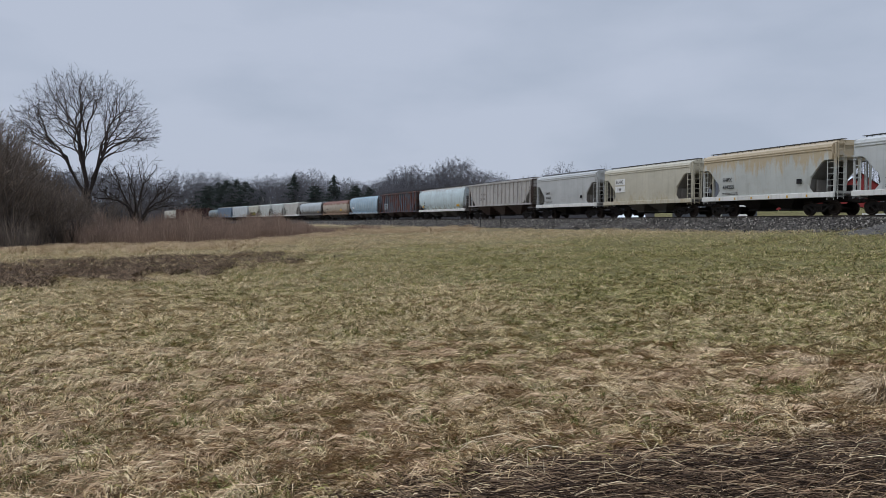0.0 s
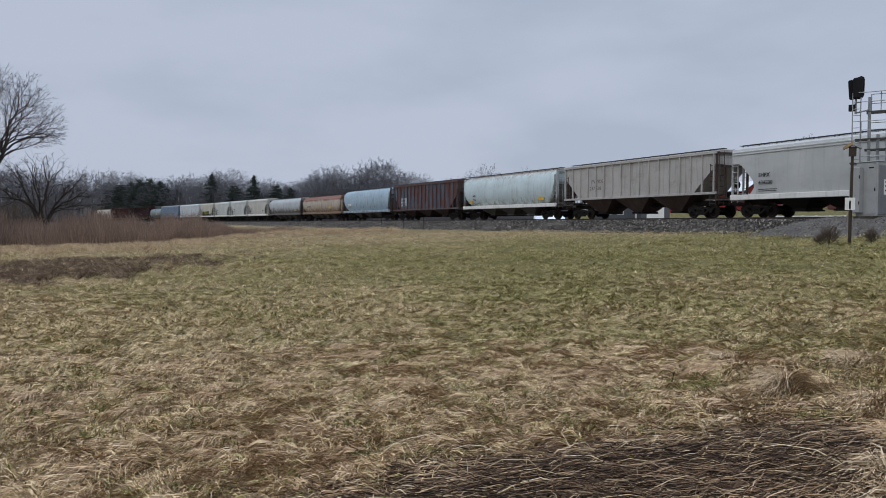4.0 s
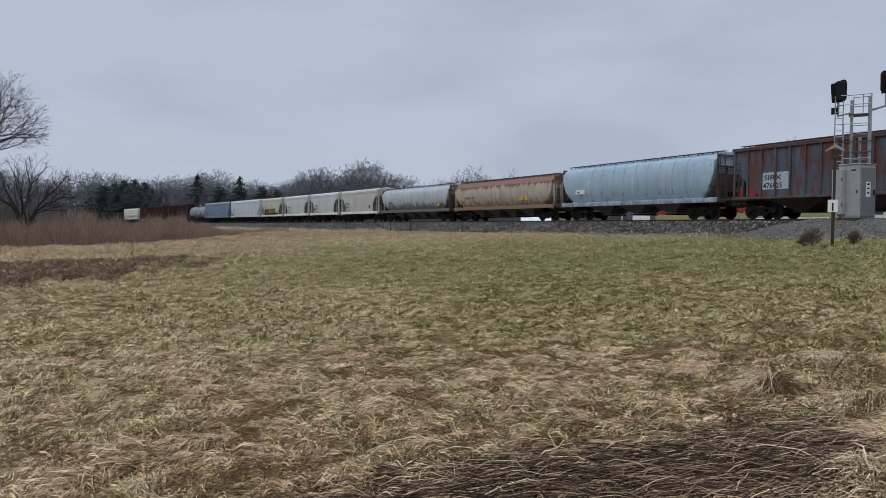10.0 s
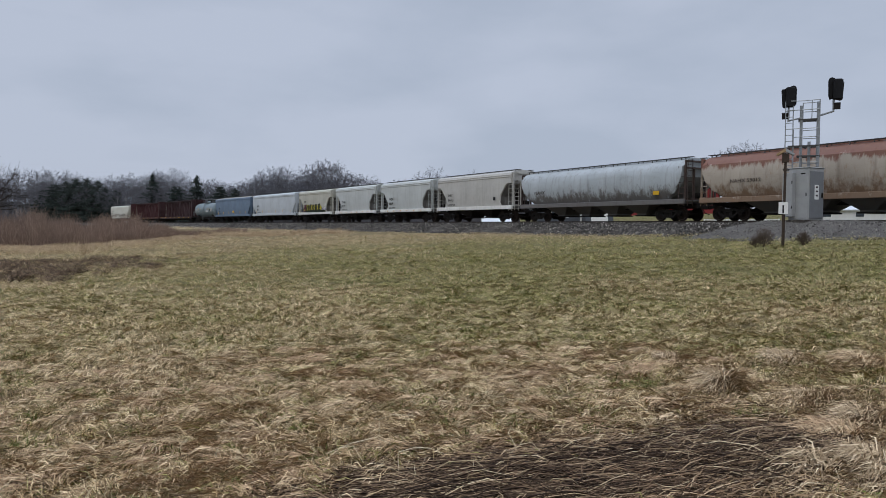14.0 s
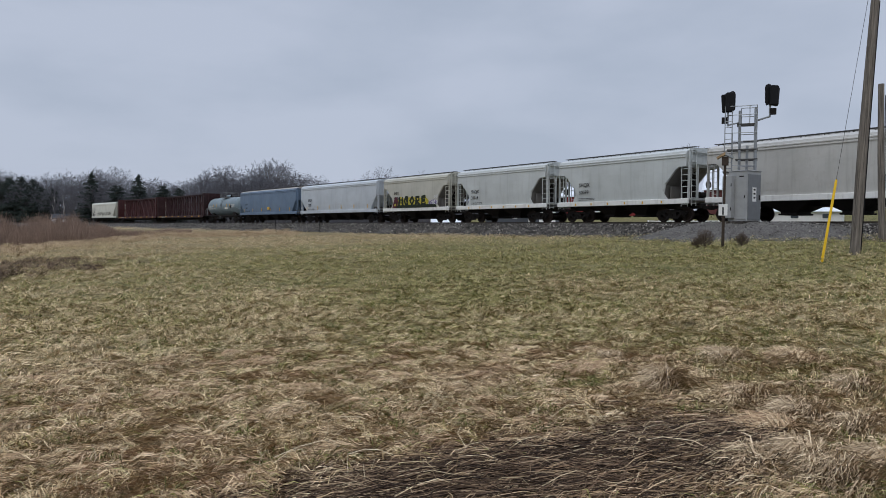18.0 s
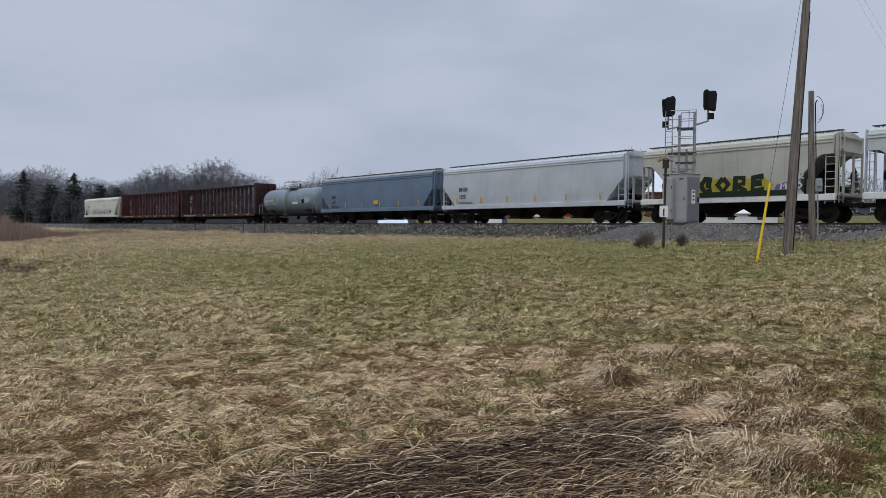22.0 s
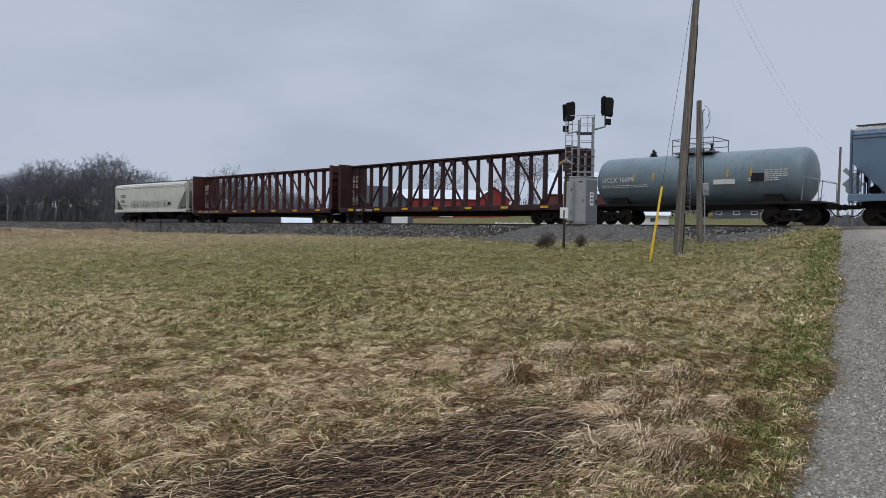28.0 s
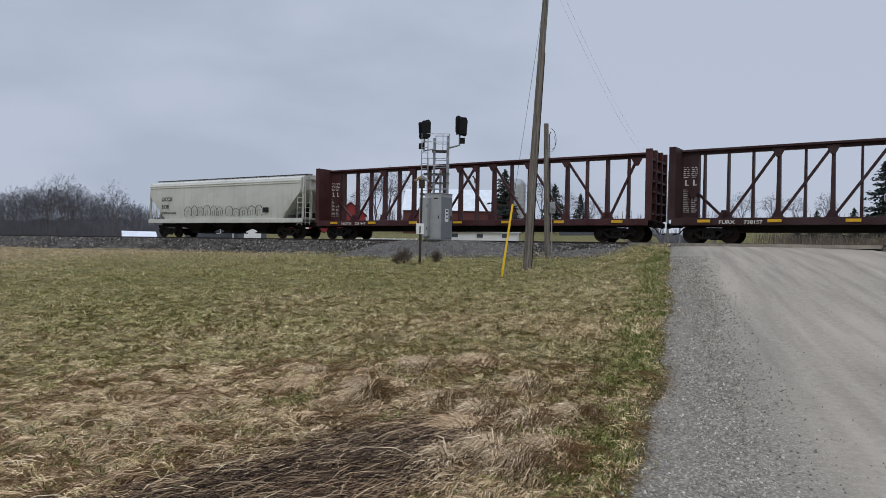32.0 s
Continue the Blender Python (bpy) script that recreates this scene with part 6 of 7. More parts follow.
def field_grass():
    rng = np.random.default_rng(77)

    def keep(x, y):
        a, r = road_coords(x, y)
        # thin under the swath of fallen stalks
        az, far = np.degrees(np.arctan2(x, y)), np.hypot(x, y)
        off = (far - np.interp(az, SWATH_AZ, SWATH_MID)) / np.interp(az, SWATH_AZ, SWATH_HALF)
        bare = (np.abs(off) < 0.95) & (az > 2) & (az < 40) & (rng.random(x.shape) < 0.8)
        d, _ = track_distance(x, y)
        return (r < road_edge(a) + rng.normal(-0.02, 0.06, x.shape)) & (d > 4.4) & (far > 2.6) & ~bare

    # domed tufts, blades falling outwards from each
    for name, label, count, per, r0, r1, sig, ln, wd in (
            ("field_grass", "matted tufts of dead grass, straw-yellow with green shoots", 170000, 30, 2.6, 13, 0.044, 0.085, 0.0050),
            ("field_grass_midway", "matted tufts of dead grass across the field", 150000, 14, 11, 28, 0.05, 0.095, 0.0100),
            ("field_grass_beyond", "rough dead grass on the far half of the field", 160000, 9, 25, 62, 0.09, 0.13, 0.017)):
        m = count // per
        r, a = rng.uniform(r0, r1, m), np.radians(rng.uniform(-39, 59, m))
        size = rng.uniform(0.55, 1.5, m)
        cx, cy, sz = np.repeat(r * np.sin(a), per), np.repeat(r * np.cos(a), per), np.repeat(size, per)
        flow = np.repeat(rng.normal(0.2, 1.2, m) + np.pi * (rng.random(m) < 0.4), per)
        x, y = cx + rng.normal(0, sig, m * per) * sz, cy + rng.normal(0, sig, m * per) * sz
        out = np.arctan2(y - cy, x - cx)
        lay = np.where(rng.random(m * per) < 0.35, out, flow)
        dome = 1.5 * sig * sz * np.exp(-((x - cx) ** 2 + (y - cy) ** 2) / (2 * (1.1 * sig * sz) ** 2))
        ok = keep(x, y)
        blades(name, label, "blade", x[ok], y[ok], rng, ln * sz[ok], wd, 0.30, lay[ok], 0.55, dome[ok])
    # mops of laid grass: strands combed over low hummocks and hanging down their sides, with dark gaps between
    for name, label, mat, m, per, r0, r1, grow, wd in (
            ("matted_grass", "matted hummocks of laid reddish-tan grass", "mat_blade", 1500, 72, 3.9, 9.0, 0.0, 0.0044),
            ("laid_grass", "mops of laid straw-coloured grass across the field", "blade", 4600, 30, 7.5, 17.0, -0.1, 0.0078),
            ("laid_grass_beyond", "low mops of laid grass far out on the field", "blade", 5200, 18, 15.0, 38.0, 0.1, 0.0150)):
        a, r = rng.uniform(-38, 58, m), r0 + (r1 - r0) * rng.random(m)
        size = rng.uniform(0.45, 1.15, m) * (1 + grow * (r - r0) / (r1 - r0))
        cx0, cy0 = r * np.sin(np.radians(a)), r * np.cos(np.radians(a))
        way = -0.35 + 0.55 * np.sin(cx0 * 0.7 + 1.1 * np.sin(cy0 * 0.4)) + rng.normal(0, 0.45, m)
        way = np.where(rng.random(m) < 0.35, np.pi - way, way)
        cx, cy, sz, wy = np.repeat(cx0, per), np.repeat(cy0, per), np.repeat(size, per), np.repeat(way, per)
        u, v = rng.normal(0, 0.13, m * per) * sz, rng.normal(0, 0.085, m * per) * sz
        x, y = cx + u * np.cos(wy) - v * np.sin(wy), cy + u * np.sin(wy) + v * np.cos(wy)
        dome = 0.105 * sz * np.exp(-(u / (0.19 * sz)) ** 2 / 2 - (v / (0.11 * sz)) ** 2 / 2)
        lay = wy + np.clip(v / (0.085 * sz), -1.6, 1.6) * 0.5 + 0.5 * np.sin(u * 9)
        ok = keep(x, y)
        blades(name, label, mat, x[ok], y[ok], rng, 0.16 * sz[ok], wd, 0.12, lay[ok], 0.2, dome[ok], "grass", dome[ok] * 0.8)
    # straw lying flat between the tufts
    x, y, lay = tufted(rng, 60000, 8, 2.6, 26, -39, 59, 0.10)
    ok = keep(x, y)
    blades("flattened_straw", "flattened straw lying between the tufts", "blade", x[ok], y[ok], rng, 0.19, 0.0026 + 0.0002 * np.hypot(x[ok], y[ok]), 0.08, lay[ok] * 0.9 + 0.3, 0.7)
    # dark dead weeds where the field falls away
    def ragged(az, r):
        return 0.5 * np.sin(az * 0.9 + r * 0.35) + 0.4 * np.sin(az * 2.3 - r * 0.5 + 1) + 0.3 * np.sin(r * 1.1 + az)

    m = 60000
    az, r = rng.uniform(-42, -8, m), rng.uniform(19, 37, m)
    d = np.hypot((az + 25) / 12, (r - 27 - 0.25 * (az + 24)) / 5.5) + 0.45 * ragged(az, r)
    ok = rng.random(m) < np.clip(1.6 - 1.2 * d, 0, 1)
    x, y = r * np.sin(np.radians(az)), r * np.cos(np.radians(az))
    blades("dead_weeds", "patch of dark brown dead weeds in the field", "dead_mat", x[ok], y[ok], rng, 0.45, 0.020, 0.20, None, 1.0, 0.08)
    # a strip of tawny straw before the brush
    m = 50000
    az = rng.uniform(-42, 1, m)
    mid = 50 + 24 * smooth(-18, -5, az) + 2.0 * np.sin(az * 1.7) + 1.2 * np.sin(az * 4.3)
    r = mid + rng.normal(0, 4.5, m)
    ok = rng.random(m) < np.clip(0.5 + 0.6 * ragged(az, r * 0.7), 0.05, 0.8)
    x, y = r * np.sin(np.radians(az)), r * np.cos(np.radians(az))
    dt, _ = track_distance(x, y)
    ok &= dt > 5
    blades("tawny_straw", "strip of tawny flattened straw before the brush", "tawny", x[ok], y[ok], rng, 0.65, 0.032, 0.22, None, 1.0, 0.06)
    # pale tufts on the bank where the brush ends
    m = 150
    az, r = rng.uniform(-8.5, 3.0, m), rng.normal(0, 1, m)
    r = 77 - 0.6 * (az + 3) + r * 5
    cx, cy = np.repeat(r * np.sin(np.radians(az)), 26), np.repeat(r * np.cos(np.radians(az)), 26)
    x, y = cx + rng.normal(0, 0.22, len(cx)), cy + rng.normal(0, 0.22, len(cx))
    dt, _ = track_distance(x, y)
    ok = dt > 4.5
    blades("bank_grass", "pale dry tufts on the bank beside the brush", "tawny", x[ok], y[ok], rng, 0.55, 0.02, 0.6, None, 1.0)
    # fresh green shoots, thickest along the verge
    m = 620
    az, r = rng.uniform(-38, 56, m), 4.2 + 26 * rng.random(m) ** 1.6
    verge = rng.random(m) < 0.62
    al, ro = 3.2 + 26 * rng.random(m) ** 1.35, -0.05 - np.abs(rng.normal(0, 0.42, m))
    cx = np.repeat(np.where(verge, al * ROAD_DIR[0] + ro * ROAD_DIR[1], r * np.sin(np.radians(az))), 55)
    cy = np.repeat(np.where(verge, al * ROAD_DIR[1] - ro * ROAD_DIR[0], r * np.cos(np.radians(az))), 55)
    sp = np.repeat(rng.uniform(0.05, 0.15, m) * (0.7 + np.where(verge, al, r) * 0.05), 55)
    x, y = cx + rng.normal(0, 1, len(cx)) * sp, cy + rng.normal(0, 1, len(cx)) * sp * 0.7
    ok = keep(x, y)
    blades("green_shoots", "small tufts of fresh green grass among the straw", "shoot", x[ok], y[ok], rng, 0.10, 0.0032 + 0.0002 * np.hypot(x[ok], y[ok]), 0.75, None, 1.0)
    # pale tall grass along the foot of the ballast and round the poles
    s = rng.uniform(72, 260, 11000)
    o = 4.0 + np.abs(rng.normal(0, 1.3, 11000)) + (s > 130) * rng.uniform(0, 4, 11000)
    x = np.interp(s, TS, TX) - np.cos(np.interp(s, TS, TH)) * o
    y = np.interp(s, TS, TY) - np.sin(np.interp(s, TS, TH)) * o
    a, r = road_coords(x, y)
    ok = (r < -1.8) & (rng.random(11000) < np.clip(0.45 + 0.6 * np.sin(s * 0.31) * np.sin(s * 0.117 + 1) + 0.3 * np.sin(s * 1.3), 0.03, 0.9))
    far = smooth(120, 215, s[ok])
    blades("embankment_grass", "pale dry grass along the foot of the ballast", "pale_stalk", x[ok], y[ok], rng, 0.24 + 0.28 * far, 0.010 + 0.014 * far, 0.6, None, 1.0)
    # grass on the far side of the track
    m = 55000
    az, r = np.radians(rng.uniform(-34, 76, m)), 46 + 110 * rng.random(m)
    x, y = r * np.sin(az), r * np.cos(az)
    d, _ = track_distance(x, y)
    a, q = road_coords(x, y)
    ok = (d < -5) & ((q < -0.3) | (q > ROAD_W + 0.3))
    blades("meadow_grass", "short green-yellow grass of the meadow beyond the track", "meadow", x[ok], y[ok], rng, 0.35, 0.03, 0.5, None, 1.0)


MAT["mat_blade"] = material("matted_grass_blades", lambda T: T.mix(T.ramp(T.noise(0.8, 4, offset=(5, 5, 0)), [(0.45, 0.0), (0.7, 0.4)]), T.ramp(T.island(), [(0.0, (0.07, 0.045, 0.026)), (0.35, (0.33, 0.222, 0.125)), (0.75, (0.62, 0.45, 0.265)), (1.0, (0.90, 0.74, 0.49))]), (0.50, 0.305, 0.19)), rough=0.85, spec=0.2)
MAT["tawny"] = material("tawny_straw", lambda T: T.ramp(T.island(), [(0.0, (0.17, 0.11, 0.06)), (0.5, (0.40, 0.285, 0.165)), (1.0, (0.62, 0.49, 0.31))]), rough=0.9, spec=0.15)
MAT["dead_mat"] = material("dead_weed_mat", lambda T: T.ramp(T.island(), [(0.0, (0.035, 0.023, 0.015)), (0.6, (0.12, 0.08, 0.05)), (1.0, (0.32, 0.22, 0.135))]), rough=0.9, spec=0.15)
MAT["meadow"] = material("meadow_blades", lambda T: T.ramp(T.island(), [(0.0, (0.06, 0.075, 0.025)), (1.0, (0.21, 0.205, 0.10))]), rough=0.9, spec=0.15)
field_grass()


def tussock(x, y, h, n, seed, label, lay=0.0, mat="pale_stalk", r=0.35):
    rng = np.random.default_rng(seed)
    px, py = x + rng.normal(0, r * 0.45, n), y + rng.normal(0, r * 0.45, n)
    a = np.arctan2(py - y, px - x)
    a = np.where(rng.random(n) < 0.55, a, lay)
    o = blades("straw_tussock", label, mat, px, py, rng, h * 1.1, 0.0065, 0.34, a, 0.5, h * 0.75 * np.exp(-((px - x) ** 2 + (py - y) ** 2) / (0.4 * r) ** 2 / 2), "grass tussock")
    return o


def straw():
    """The swath of fallen stalks beside the road and the tussocks round it."""
    rng = np.random.default_rng(15)
    dark, pale, tan = Build(), Build(), Build()

    def stem(b, x, y, ang, L, r, z, arch):
        pts = []
        for k in range(4):
            f = k / 3
            q = ang + (f - 0.5) * rng.normal(0, 0.45)
            pts.append((x + math.cos(q) * L * (f - 0.5), y + math.sin(q) * L * (f - 0.5), z + arch * 4 * f * (1 - f) + rng.normal(0, 0.012)))
        b.tube(pts, [r, r, r * 0.9, r * 0.5], 3, caps=False)

    n = 0
    while n < 12000:
        az = rng.uniform(-10, 41)
        mid = float(np.interp(az, SWATH_AZ, SWATH_MID))
        half = float(np.interp(az, SWATH_AZ, SWATH_HALF))
        off = rng.normal(0, 0.62)
        if abs(off) > 1.7 or rng.random() > 0.35 + 0.65 * float(smooth(-10, 16, az)):
            continue
        d = mid + off * half
        x, y = polar(az, d)
        heap = 0.10 * math.exp(-(off / 0.7) ** 2) * float(smooth(0, 16, az))
        ang = -0.05 + 0.22 * math.sin(az * 0.9) * math.sin(d * 3.0) + rng.normal(0, 0.34) + 0.35 * (az - 20) / 25
        stem(tan if rng.random() < 0.07 + 0.26 * (off < -0.45) else dark, x, y, ang, rng.uniform(0.16, 0.62), rng.uniform(0.0016, 0.0038), at_ground(x, y) + rng.uniform(0.0, 1.0) * heap + 0.015, rng.uniform(0, 0.06))
        n += 1
    m = 2600
    az = rng.uniform(-14, 46, m)
    d = np.interp(az, [-10, 8, 20, 30, 38, 46], [3.8, 4.0, 4.15, 4.7, 5.35, 5.9]) + np.where(rng.random(m) < 0.65, 1, -1) * (0.75 + np.abs(rng.normal(0, 0.4, m)))
    ok = d > 3.4
    blades("tangled_straw", "tangled straw over and round the fallen stalks", "mat_blade", (d * np.sin(np.radians(az)))[ok], (d * np.cos(np.radians(az)))[ok], rng, 0.20, 0.0034, 0.12, np.full(m, 0.15)[ok], 0.75, 0.05)
    tagged(part("tan_stalks", tan, MAT["mat_blade"]), "tan fallen stalks mixed into the dark swath", "stalks", kind="stuff")
    tagged(part("fallen_stalks", dark, MAT["stalk"]), "swath of dark brown fallen weed stalks by the road", "stalks", kind="stuff")
    for k in range(110):
        az, d = rng.uniform(2, 46), rng.uniform(4.0, 6.6)
        x, y = polar(az, d)
        stem(pale, x, y, rng.normal(0.2, 0.5), rng.uniform(0.2, 0.5), rng.uniform(0.0014, 0.0030), at_ground(x, y) + 0.03 + 0.08 * rng.random(), rng.uniform(0.02, 0.14))
    for k in range(100):
        az, d = (rng.uniform(33, 43), rng.uniform(6.0, 8.0)) if k < 14 else (rng.uniform(-16, 14), rng.uniform(4.2, 5.4))
        x, y = polar(az, d)
        z = at_ground(x, y)
        h, a = rng.uniform(0.2, 0.5) * (1.0 if k < 14 else 0.4), rng.uniform(0, 6.283)
        pale.tube([(x, y, z), (x + 0.06 * math.cos(a), y + 0.06 * math.sin(a), z + h * 0.6), (x + 0.2 * math.cos(a) * h, y + 0.2 * math.sin(a) * h, z + h)], [0.003, 0.0025, 0.0012], 3, caps=False)
    tagged(part("pale_stalks", pale, MAT["pale_stalk"]), "scattered pale bent straw stalks", "stalks", kind="stuff")
    for az, d, h, c, s, r in ((32.0, 6.9, 0.20, 1000, 1, 0.17), (36.5, 8.3, 0.15, 700, 2, 0.4), (41.0, 8.6, 0.15, 700, 3, 0.45), (45.0, 7.6, 0.15, 700, 4, 0.4), (49.0, 6.6, 0.14, 600, 5, 0.3), (47.5, 5.4, 0.14, 600, 6, 0.3), (42.5, 6.4, 0.15, 700, 7, 0.35), (28.0, 8.0, 0.12, 500, 8, 0.3), (40.0, 5.7, 0.17, 1100, 9, 0.42), (42.0, 5.2, 0.18, 1100, 10, 0.40), (44.0, 5.0, 0.16, 1000, 11, 0.36), (41.5, 6.4, 0.15, 900, 13, 0.4), (45.0, 6.2, 0.15, 900, 14, 0.36), (38.5, 5.0, 0.15, 800, 16, 0.35), (46.5, 5.5, 0.14, 800, 17, 0.3), (38.0, 6.8, 0.14, 900, 19, 0.4)):
        x, y = polar(az, d)
        tussock(x, y, h, c, s, "tousled straw-yellow grass tussock by the road", 0.2 + s * 0.9, "tussock" if s % 3 else "mat_blade", r)


straw()


# ---------------------------------------------------------------- signal, poles, signs
def view_frame(az, dist):
    """A frame at that place: x to the right, y away from the road corner, z up."""
    x, y = polar(az, dist)
    return pose(x, y, at_ground(x, y), 0, 0, -az)


def signal():
    x, y = SIG
    base = RAIL_Z - 0.12
    th = math.degrees(on_track(PAD_S)[2])
    cab = thing("signal_cabinet", pose(x, y, base, 0, 0, th - 90), "grey aluminium signal cabinet with a white notice on its door", "cabinet")
    # x runs along the track to the crossing, -y faces the field
    part("body", Build().box(-0.52, -0.58, 0.06, 0.52, 0.62, 2.55, 0.025), MAT["cab"], cab)
    part("roof", Build().box(-0.55, -0.62, 2.55, 0.55, 0.65, 2.60, 0.02), MAT["cab"], cab)
    part("plinth", Build().box(-0.54, -0.86, -0.4, 0.54, 0.64, 0.06), MAT["ballast"], cab)
    # a shallower side case stands before the left half of the front
    case = part("side_case", Build().box(-0.66, -0.88, 0.22, -0.14, -0.585, 2.34, 0.02), MAT["cab"], cab)
    part("hinge", Build().box(-0.16, -0.90, 0.6, -0.13, -0.875, 0.75), MAT["truck"], case)
    part("hinge", Build().box(-0.16, -0.90, 1.8, -0.13, -0.875, 1.95), MAT["truck"], case)
    d = part("door", Build().box(0.0, -0.605, 0.16, 0.48, -0.58, 2.42, 0.01), MAT["cab"], cab)
    part("handle", Build().box(0.40, -0.63, 1.2, 0.44, -0.60, 1.36), MAT["truck"], d)
    part("vent", Build().box(0.12, -0.612, 2.26, 0.36, -0.60, 2.32), MAT["truck"], d)
    d = part("door", Build().box(0.515, -0.50, 0.14, 0.55, 0.54, 2.4, 0.012), MAT["cab2"], cab)
    part("handle", Build().box(0.545, 0.38, 1.15, 0.60, 0.44, 1.38), MAT["truck"], d)
    part("notice", Build().box(0.545, -0.16, 1.05, 0.562, 0.16, 1.75), MAT["white"], d)
    for z in (1.6, 1.4, 1.2):
        part("notice_mark", Build().box(0.56, -0.08, z, 0.567, 0.08, z + 0.08), MAT["ink"], d)
    # the mast stands behind the cabinet
    f = view_frame(37.5, 40.1)
    f.translation.z = base
    mast = thing("railway_signal", f, "galvanised signal mast with two black signal heads, ladder and platforms", "railway signal")
    part("mast", Build().tube([(-0.42, 0, 0), (-0.42, 0, 5.8)], 0.07, 8), MAT["galv"], mast)
    part("mast", Build().tube([(0.34, 0, 0), (0.34, 0, 5.95)], 0.08, 8), MAT["galv"], mast)
    part("mast", Build().tube([(-0.05, 0.1, 2.3), (-0.05, 0.1, 4.0)], 0.07, 8), MAT["galv"], mast)
    for z, x0, x1 in ((2.62, -1.2, 0.5), (3.25, -0.6, 0.45), (3.75, -1.0, 0.45), (5.05, -0.55, 0.3)):
        deck = part("platform", Build().box(x0, -0.43, z - 0.01, x1, -0.4, z + 0.035), MAT["walk"], mast)
        part("edge_rail", Build().box(x0, 0.45, z - 0.01, x1, 0.48, z + 0.035), MAT["walk"], deck)
        for k in range(5):
            part("slat", Build().box(x0, -0.4 + k * 0.18, z, x1, -0.36 + k * 0.18, z + 0.02), MAT["walk"], deck)
    b = Build()
    for z in (5.55, 6.0):
        b.tube([(-1.05, -0.4, z), (-0.4, -0.42, z - 0.02), (0.4, -0.4, z)], 0.022, 5)
        b.tube([(-0.35, 0.45, z), (0.4, 0.45, z)], 0.022, 5)
        b.tube([(0.4, -0.4, z), (0.4, 0.45, z)], 0.022, 5)
    for p in ((0.05, -0.4), (0.4, -0.4), (0.4, 0.45), (-0.35, 0.45)):
        b.tube([(*p, 5.05), (*p, 6.0)], 0.022, 5)
    part("railing", b, MAT["galv"], mast)
    b = Build()
    for z in (2.95, 4.2, 4.62):
        b.tube([(-0.75, -0.4, z), (0.4, -0.4, z), (0.4, 0.45, z), (-0.35, 0.45, z)], 0.02, 5)
    for p in ((-0.75, -0.4), (0.4, -0.4), (0.4, 0.45)):
        b.tube([(*p, 2.62), (*p, 4.62)], 0.02, 5)
    part("lower_railing", b, MAT["galv"], mast)
    part("ladder", ladder(-1.12, -0.78, -0.35, 2.4, 6.0, 0.3, 0.02), MAT["galv"], mast)
    b = Build().tube([(-1.0, -0.2, 5.0), (-1.0, -0.2, 6.0)], 0.05, 6)
    b.tube([(-1.0, -0.2, 5.05), (-0.42, 0, 5.2)], 0.04, 6)
    part("arm", b, MAT["galv"], mast)
    b = Build().tube([(0.34, 0, 5.25), (0.98, -0.1, 5.42), (0.98, -0.1, 6.1)], 0.055, 6)
    part("arm", b, MAT["galv"], mast)
    for x, z in ((-1.28, 5.35), (1.0, 5.7)):
        part("number_box", Build().box(x - 0.02, -0.25, z - 0.2, x + 0.28, -0.1, z + 0.12, 0.01), MAT["truck"], mast)
    for cx, cz, turn in ((-1.0, 6.22, 22), (1.08, 6.45, 22)):
        b = Build()
        # a flat dark target with rounded corners, and three hoods on it
        m = 1 if cx < 0 else -1
        poly = [(m * px, pz) for px, pz in ((-0.36, 0.36), (-0.33, 0.42), (0.0, 0.46), (0.10, 0.58), (0.22, 0.62), (0.33, 0.56), (0.37, 0.44), (0.36, -0.30), (0.32, -0.38), (-0.18, -0.52), (-0.27, -0.50), (-0.30, -0.44))]
        b.prism(poly if m > 0 else poly[::-1], -0.03, 0.03)
        hd = part("signal_head", b, MAT["matte"], mast)
        hd.matrix_basis = pose(cx, -0.1, cz, 0, 0, turn)
        case = Build()
        case.box(-0.2, -0.34, -0.5, 0.2, -0.03, 0.5, 0.05)
        part("lamp_case", case, MAT["matte"], hd)
        for k in range(3):
            h = Build()
            ring = [[(0.15 * math.cos(a), y, 0.33 * (k - 1) + 0.15 * math.sin(a)) for a in np.linspace(-0.6, math.pi + 0.6, 12)] for y in (0.03, 0.42)]
            n = 12
            h.add(ring[0] + ring[1], [(i, i + 1, n + i + 1, n + i) for i in range(n - 1)])
            part("hood", h, MAT["matte"], hd)


MAT["cab2"] = plain("darker_cabinet_door", (0.21, 0.22, 0.23), rough=0.5, metal=0.2, var=0.12, scale=2.0)
MAT["matte"] = plain("matte_black_metal", (0.012, 0.012, 0.013), rough=0.8)
signal()


